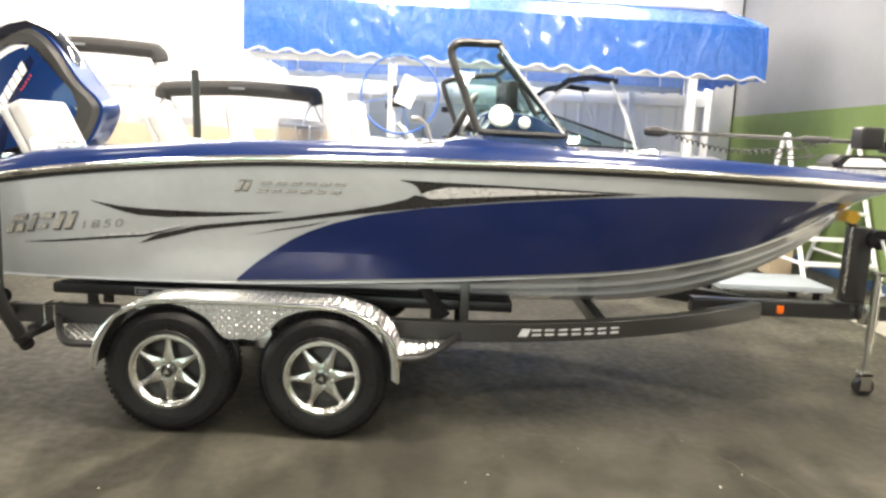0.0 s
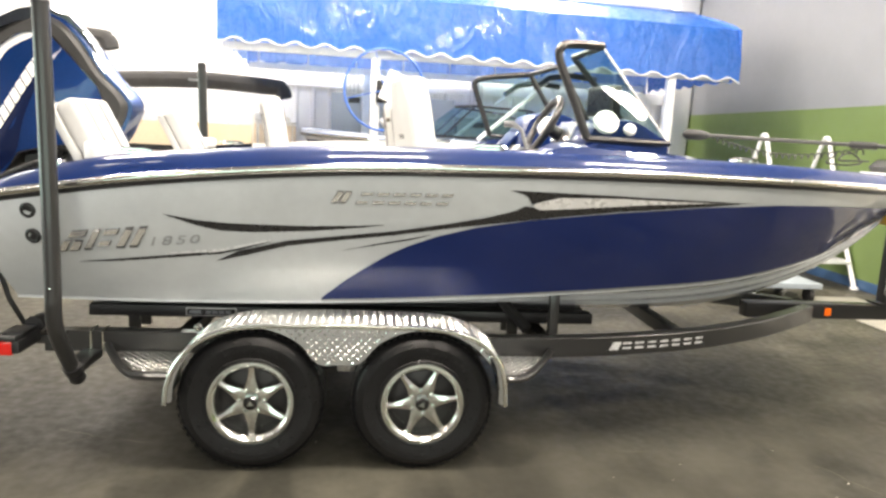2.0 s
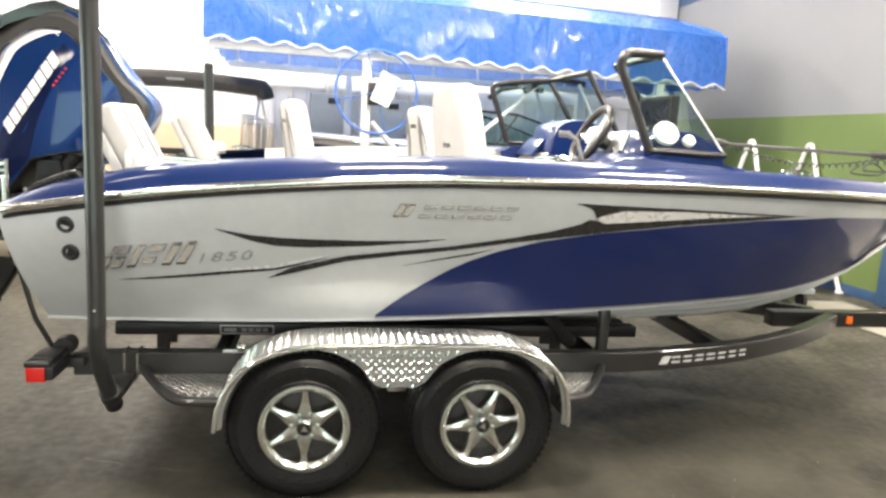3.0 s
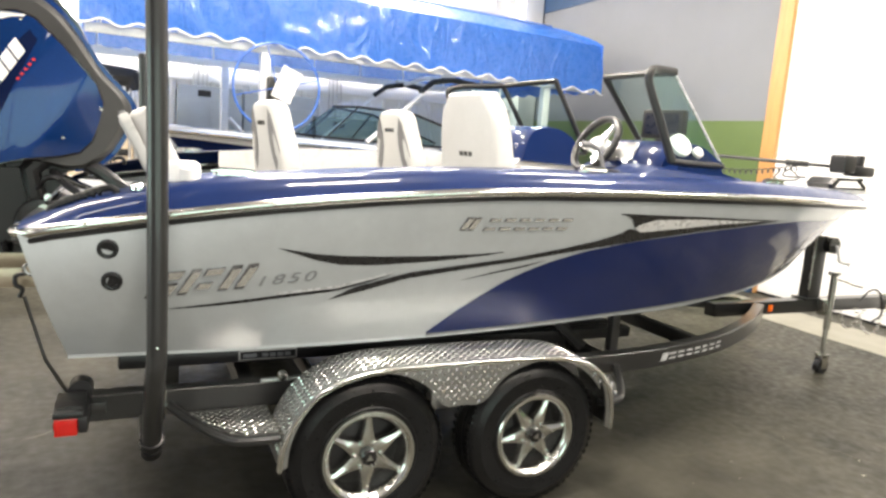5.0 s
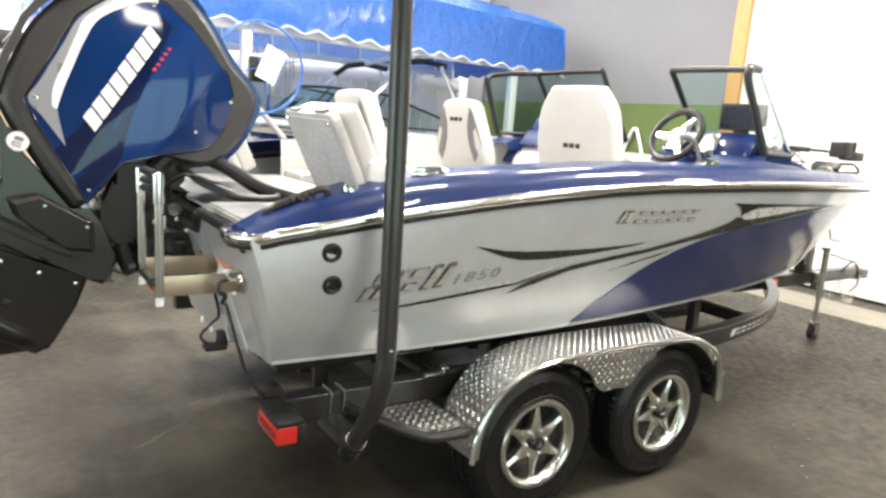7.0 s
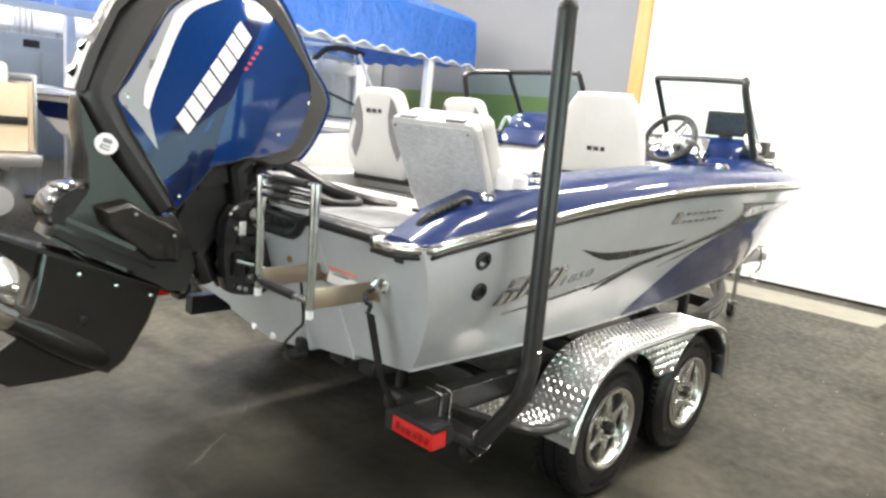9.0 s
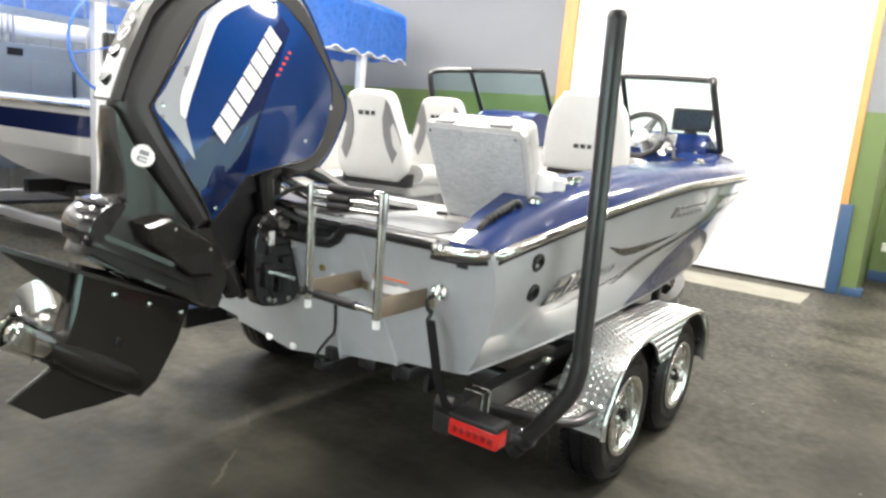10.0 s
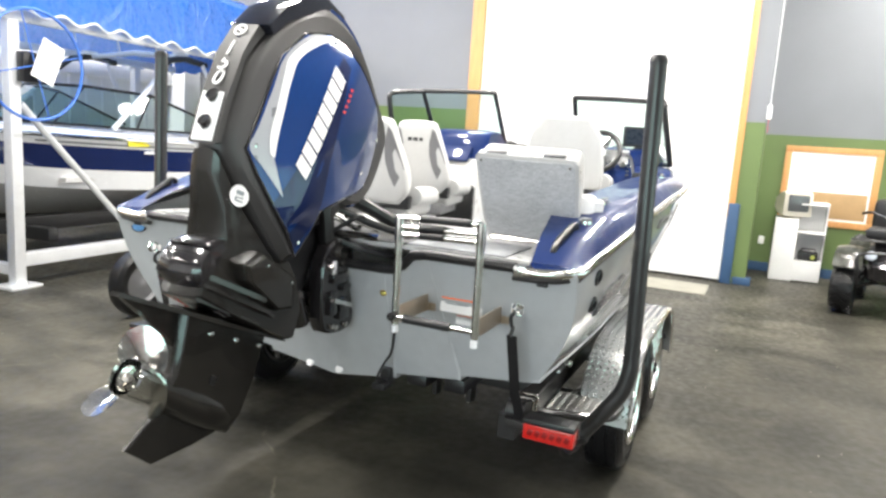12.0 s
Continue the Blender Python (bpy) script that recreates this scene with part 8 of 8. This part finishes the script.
# ---- pontoon boats behind, with folded black tops ----
TAN = mat("tan_vinyl", (0.52, 0.42, 0.30), 0.5, 0, 0.10, 6, 0.05, 200)
BLACK_CLOTH = mat("black_canvas", (0.028, 0.027, 0.027), 0.8, 0, 0.25, 10, 0.3, 200)


def pontoon(x, y, turn, top_z, label):
    p = thing("pontoon_boat", label, "pontoon boat", pose(x, y, 0, 0, 0, turn), "pontoon boats")
    for s in (-1, 1):
        part("float_tube", tube([(-2.6, s * 0.85, 0.62), (-2.2, s * 0.85, 0.58), (2.4, s * 0.85, 0.58), (2.6, s * 0.85, 0.60)], [0.12, 0.30, 0.30, 0.22], 16), BRUSHED, p, "aluminium float")
        f = part("fence_panel", block(-2.3, 2.3, s * 1.19 - 0.015, s * 1.19 + 0.015, 1.02, 1.62, 0.006), TAN, p, "tan side panel")
        for k in range(6):
            part("fence_post", block(-2.3 + k * 0.92 - 0.02, -2.3 + k * 0.92 + 0.02, s * 1.215 - 0.014, s * 1.215 + 0.014, 0.98, 1.68, 0.004), BRUSHED, p)
        part("fence_rail", tube([(-2.3, s * 1.2, 1.67), (2.3, s * 1.2, 1.67)], 0.02, 8), BRUSHED, p)
        part("seat_back", block(-1.9, 1.9, s * 1.0 - 0.12, s * 1.0 + 0.12, 1.28, 1.78, 0.06, 3), VINYL, p, "white bench back")
        part("top_strut", tube([(0.9, s * 1.18, 1.66), (-0.1, s * 1.16, top_z - 0.05)], 0.015, 8), BRUSHED, p, "aluminium strut")
        part("top_strut", tube([(-0.9, s * 1.18, 1.66), (0.1, s * 1.16, top_z - 0.05)], 0.015, 8), BRUSHED, p, "aluminium strut")
    part("pontoon_deck", block(-2.5, 2.5, -1.22, 1.22, 0.90, 1.0, 0.01), BRUSHED, p)
    for xx in (-1.5, 1.5):
        part("stand", block(xx - 0.1, xx + 0.1, -1.0, 1.0, 0.0, 0.29, 0.01), FRAME_BLACK, p, "black cradle")
    part("folded_top", tube(smooth_line([(0, -1.24, top_z - 0.14), (0, -1.20, top_z - 0.02), (0, -1.05, top_z + 0.02), (0, 0, top_z + 0.07), (0, 1.05, top_z + 0.02), (0, 1.20, top_z - 0.02), (0, 1.24, top_z - 0.14)], 6), 0.155, 12, flat=0.8, up=(0, 0, 1)), BLACK_CLOTH, p, "folded black canvas top")
    part("top_emblem", block(-0.17, -0.15, -0.12, 0.12, top_z + 0.04, top_z + 0.07), GREY_INK, p)
    part("gate_panel", block(-2.33, -2.30, -1.15, 1.15, 1.02, 1.60, 0.006), TAN, p, "tan end panel")
    part("gate_bar", block(-2.345, -2.335, -1.15, 1.15, 1.25, 1.32, 0.002), BLACK_PLASTIC, p)
    return p


pontoon(-2.1, 6.55, 90, 2.16, "tan and white pontoon boat with a folded black top")
pontoon(-4.6, 6.55, 90, 2.74, "tan pontoon boat with a raised folded black top")

# ---- electrical cabinets and ledge on the back wall ----
STEEL_GREY = mat("grey_cabinet_paint", (0.27, 0.31, 0.34), 0.5, 0, 0.08, 3, 0.03, 60)
for x0, x1, z0, z1, lab in ((-0.25, 0.75, 0.55, 2.25, "tall grey steel electrical cabinet"), (0.78, 1.95, 0.5, 2.22, "wide grey steel electrical cabinet"), (2.0, 3.1, 0.55, 1.92, "grey steel electrical cabinet")):
    c = thing("electrical_cabinet", lab + " on the white wall", "cabinet", pose(0, 0, 0), "electrical cabinets")
    part("cabinet_case", block(x0, x1, BACK_Y - 0.36, BACK_Y - 0.032, z0, z1, 0.01), STEEL_GREY, c)
    for k in range(2):
        w = (x1 - x0) / 2
        part("cabinet_door", block(x0 + k * w + 0.02, x0 + (k + 1) * w - 0.02, BACK_Y - 0.375, BACK_Y - 0.36, z0 + 0.05, z1 - 0.22, 0.004), STEEL_GREY, c)
    part("name_plate", block(x0 + 0.3, x0 + 0.5, BACK_Y - 0.378, BACK_Y - 0.375, z1 - 0.17, z1 - 0.07), BLACK_PLASTIC, c)
    for k in range(4):
        part("conduit", tube([(x0 + 0.25 + k * 0.07, BACK_Y - 0.2, z1), (x0 + 0.25 + k * 0.07, BACK_Y - 0.2, CEILING - 0.3)], 0.016, 6), BRUSHED, c, "thin metal conduit")
structure("trim_6", block(WEST_X, WALL_X, BACK_Y - 0.15, BACK_Y - 0.03, 2.34, 2.56, 0.006), WHITE_WALL, "white steel girt along the back wall", "trim")
structure("trim_7", block(WEST_X, WALL_X, BACK_Y - 0.15, BACK_Y - 0.03, 4.1, 4.26, 0.006), WHITE_WALL, "white steel girt along the back wall", "trim")
structure("trim_8", block(WALL_X - 0.42, WALL_X - 0.03, BACK_Y - 0.45, BACK_Y - 0.03, 0.0, CEILING, 0.006), WHITE_WALL, "white steel corner column", "trim")

# ---- white rolling steps by the green wall ----
steps = thing("rolling_steps", "white tubular rolling steps beside the green wall", "steps", pose(0, 0, 0))
for x in (5.45, 6.30):
    part("step_frame", tube(smooth_line([(x, 3.22, 0.0), (x, 3.75, 1.05), (x, 4.02, 1.70), (x, 4.10, 1.785), (x, 4.18, 1.70), (x, 4.45, 1.05), (x, 4.95, 0.0)], 4), 0.028, 10), WHITE_TUBE, steps, "bent white tube")
    part("step_frame", tube([(x, 3.36, 0.30), (x, 4.82, 0.30)], 0.022, 8), WHITE_TUBE, steps)
    for y in (3.22, 4.95):
        part("step_foot", lathe([(0.05, 0), (0.05, 0.02), (0.03, 0.03)], 12, m=pose(x, y, 0)), WHITE_TUBE, steps)
for k, (y, z) in enumerate(((3.36, 0.30), (3.50, 0.58), (3.66, 0.88), (3.82, 1.18))):
    part("tread", block(5.45, 6.30, y - 0.03, y + 0.16, z - 0.02, z + 0.015, 0.006), WHITE_TUBE, steps, "white step tread")
part("step_brace", tube([(5.45, 4.70, 0.45), (6.30, 4.30, 1.10)], 0.016, 8), WHITE_TUBE, steps)
mat_box = thing("low_platform", "low grey trolley platform under the steps", "platform", pose(0, 0, 0))
part("platform_top", block(4.15, 5.3, 2.4, 3.1, 0.16, 0.22, 0.01), STEEL_GREY, mat_box)
for x in (4.25, 5.2):
    for y in (2.48, 3.02):
        part("caster", tube([(x - 0.02, y, 0.08), (x + 0.02, y, 0.08)], 0.08, 14), BLACK_PLASTIC, mat_box)
crate = thing("cardboard_box", "brown cardboard box beside the steps", "box", pose(0, 0, 0))
part("box_body", block(5.50, 5.78, 4.25, 4.6, 0.0, 0.42, 0.004), TAN, crate)
part("box_flap", block(5.50, 5.78, 4.25, 4.42, 0.421, 0.426), TAN, crate)

# the added back-row and recess lamps get housings as well
# ---- lamp housings under the ceiling ----
for x, y in LAMP_SPOTS:
    h = thing("ceiling_light", "white hanging high bay ceiling light, out of view", "ceiling light", pose(x, y, CEILING - 0.34), "ceiling lights")
    part("housing", block(-0.64, 0.64, -0.23, 0.23, 0.0, 0.07, 0.01), WHITE_PAINT, h)
    for dx in (-0.5, 0.5):
        part("hanger", tube([(dx, 0, 0.07), (dx, 0, 0.34)], 0.006, 6), STAINLESS, h)


# crumbs and chips lying about on the floor
rng = random.Random(11)
crumbs = bmesh.new()
for k in range(70):
    x, y, r = rng.uniform(-2.8, 5.0), rng.uniform(-3.8, -0.9), rng.uniform(0.003, 0.008)
    if k > 55:
        y = rng.uniform(1.2, 4.5)
    low = [crumbs.verts.new((x + r * rng.uniform(0.6, 1.4) * math.cos(a), y + r * rng.uniform(0.6, 1.4) * math.sin(a), 0.0)) for a in (0.3, 1.6, 2.9, 4.2, 5.4)]
    tip = crumbs.verts.new((x, y, r * 0.7))
    for i in range(5):
        crumbs.faces.new((low[i], low[(i + 1) % 5], tip))
tagged(part("floor_crumbs", crumbs, mat("pale_crumb", (0.42, 0.39, 0.33), 0.8, 0, 0.3, 30), smooth=False), "small pale crumbs scattered over the dark floor", "debris", kind="stuff")
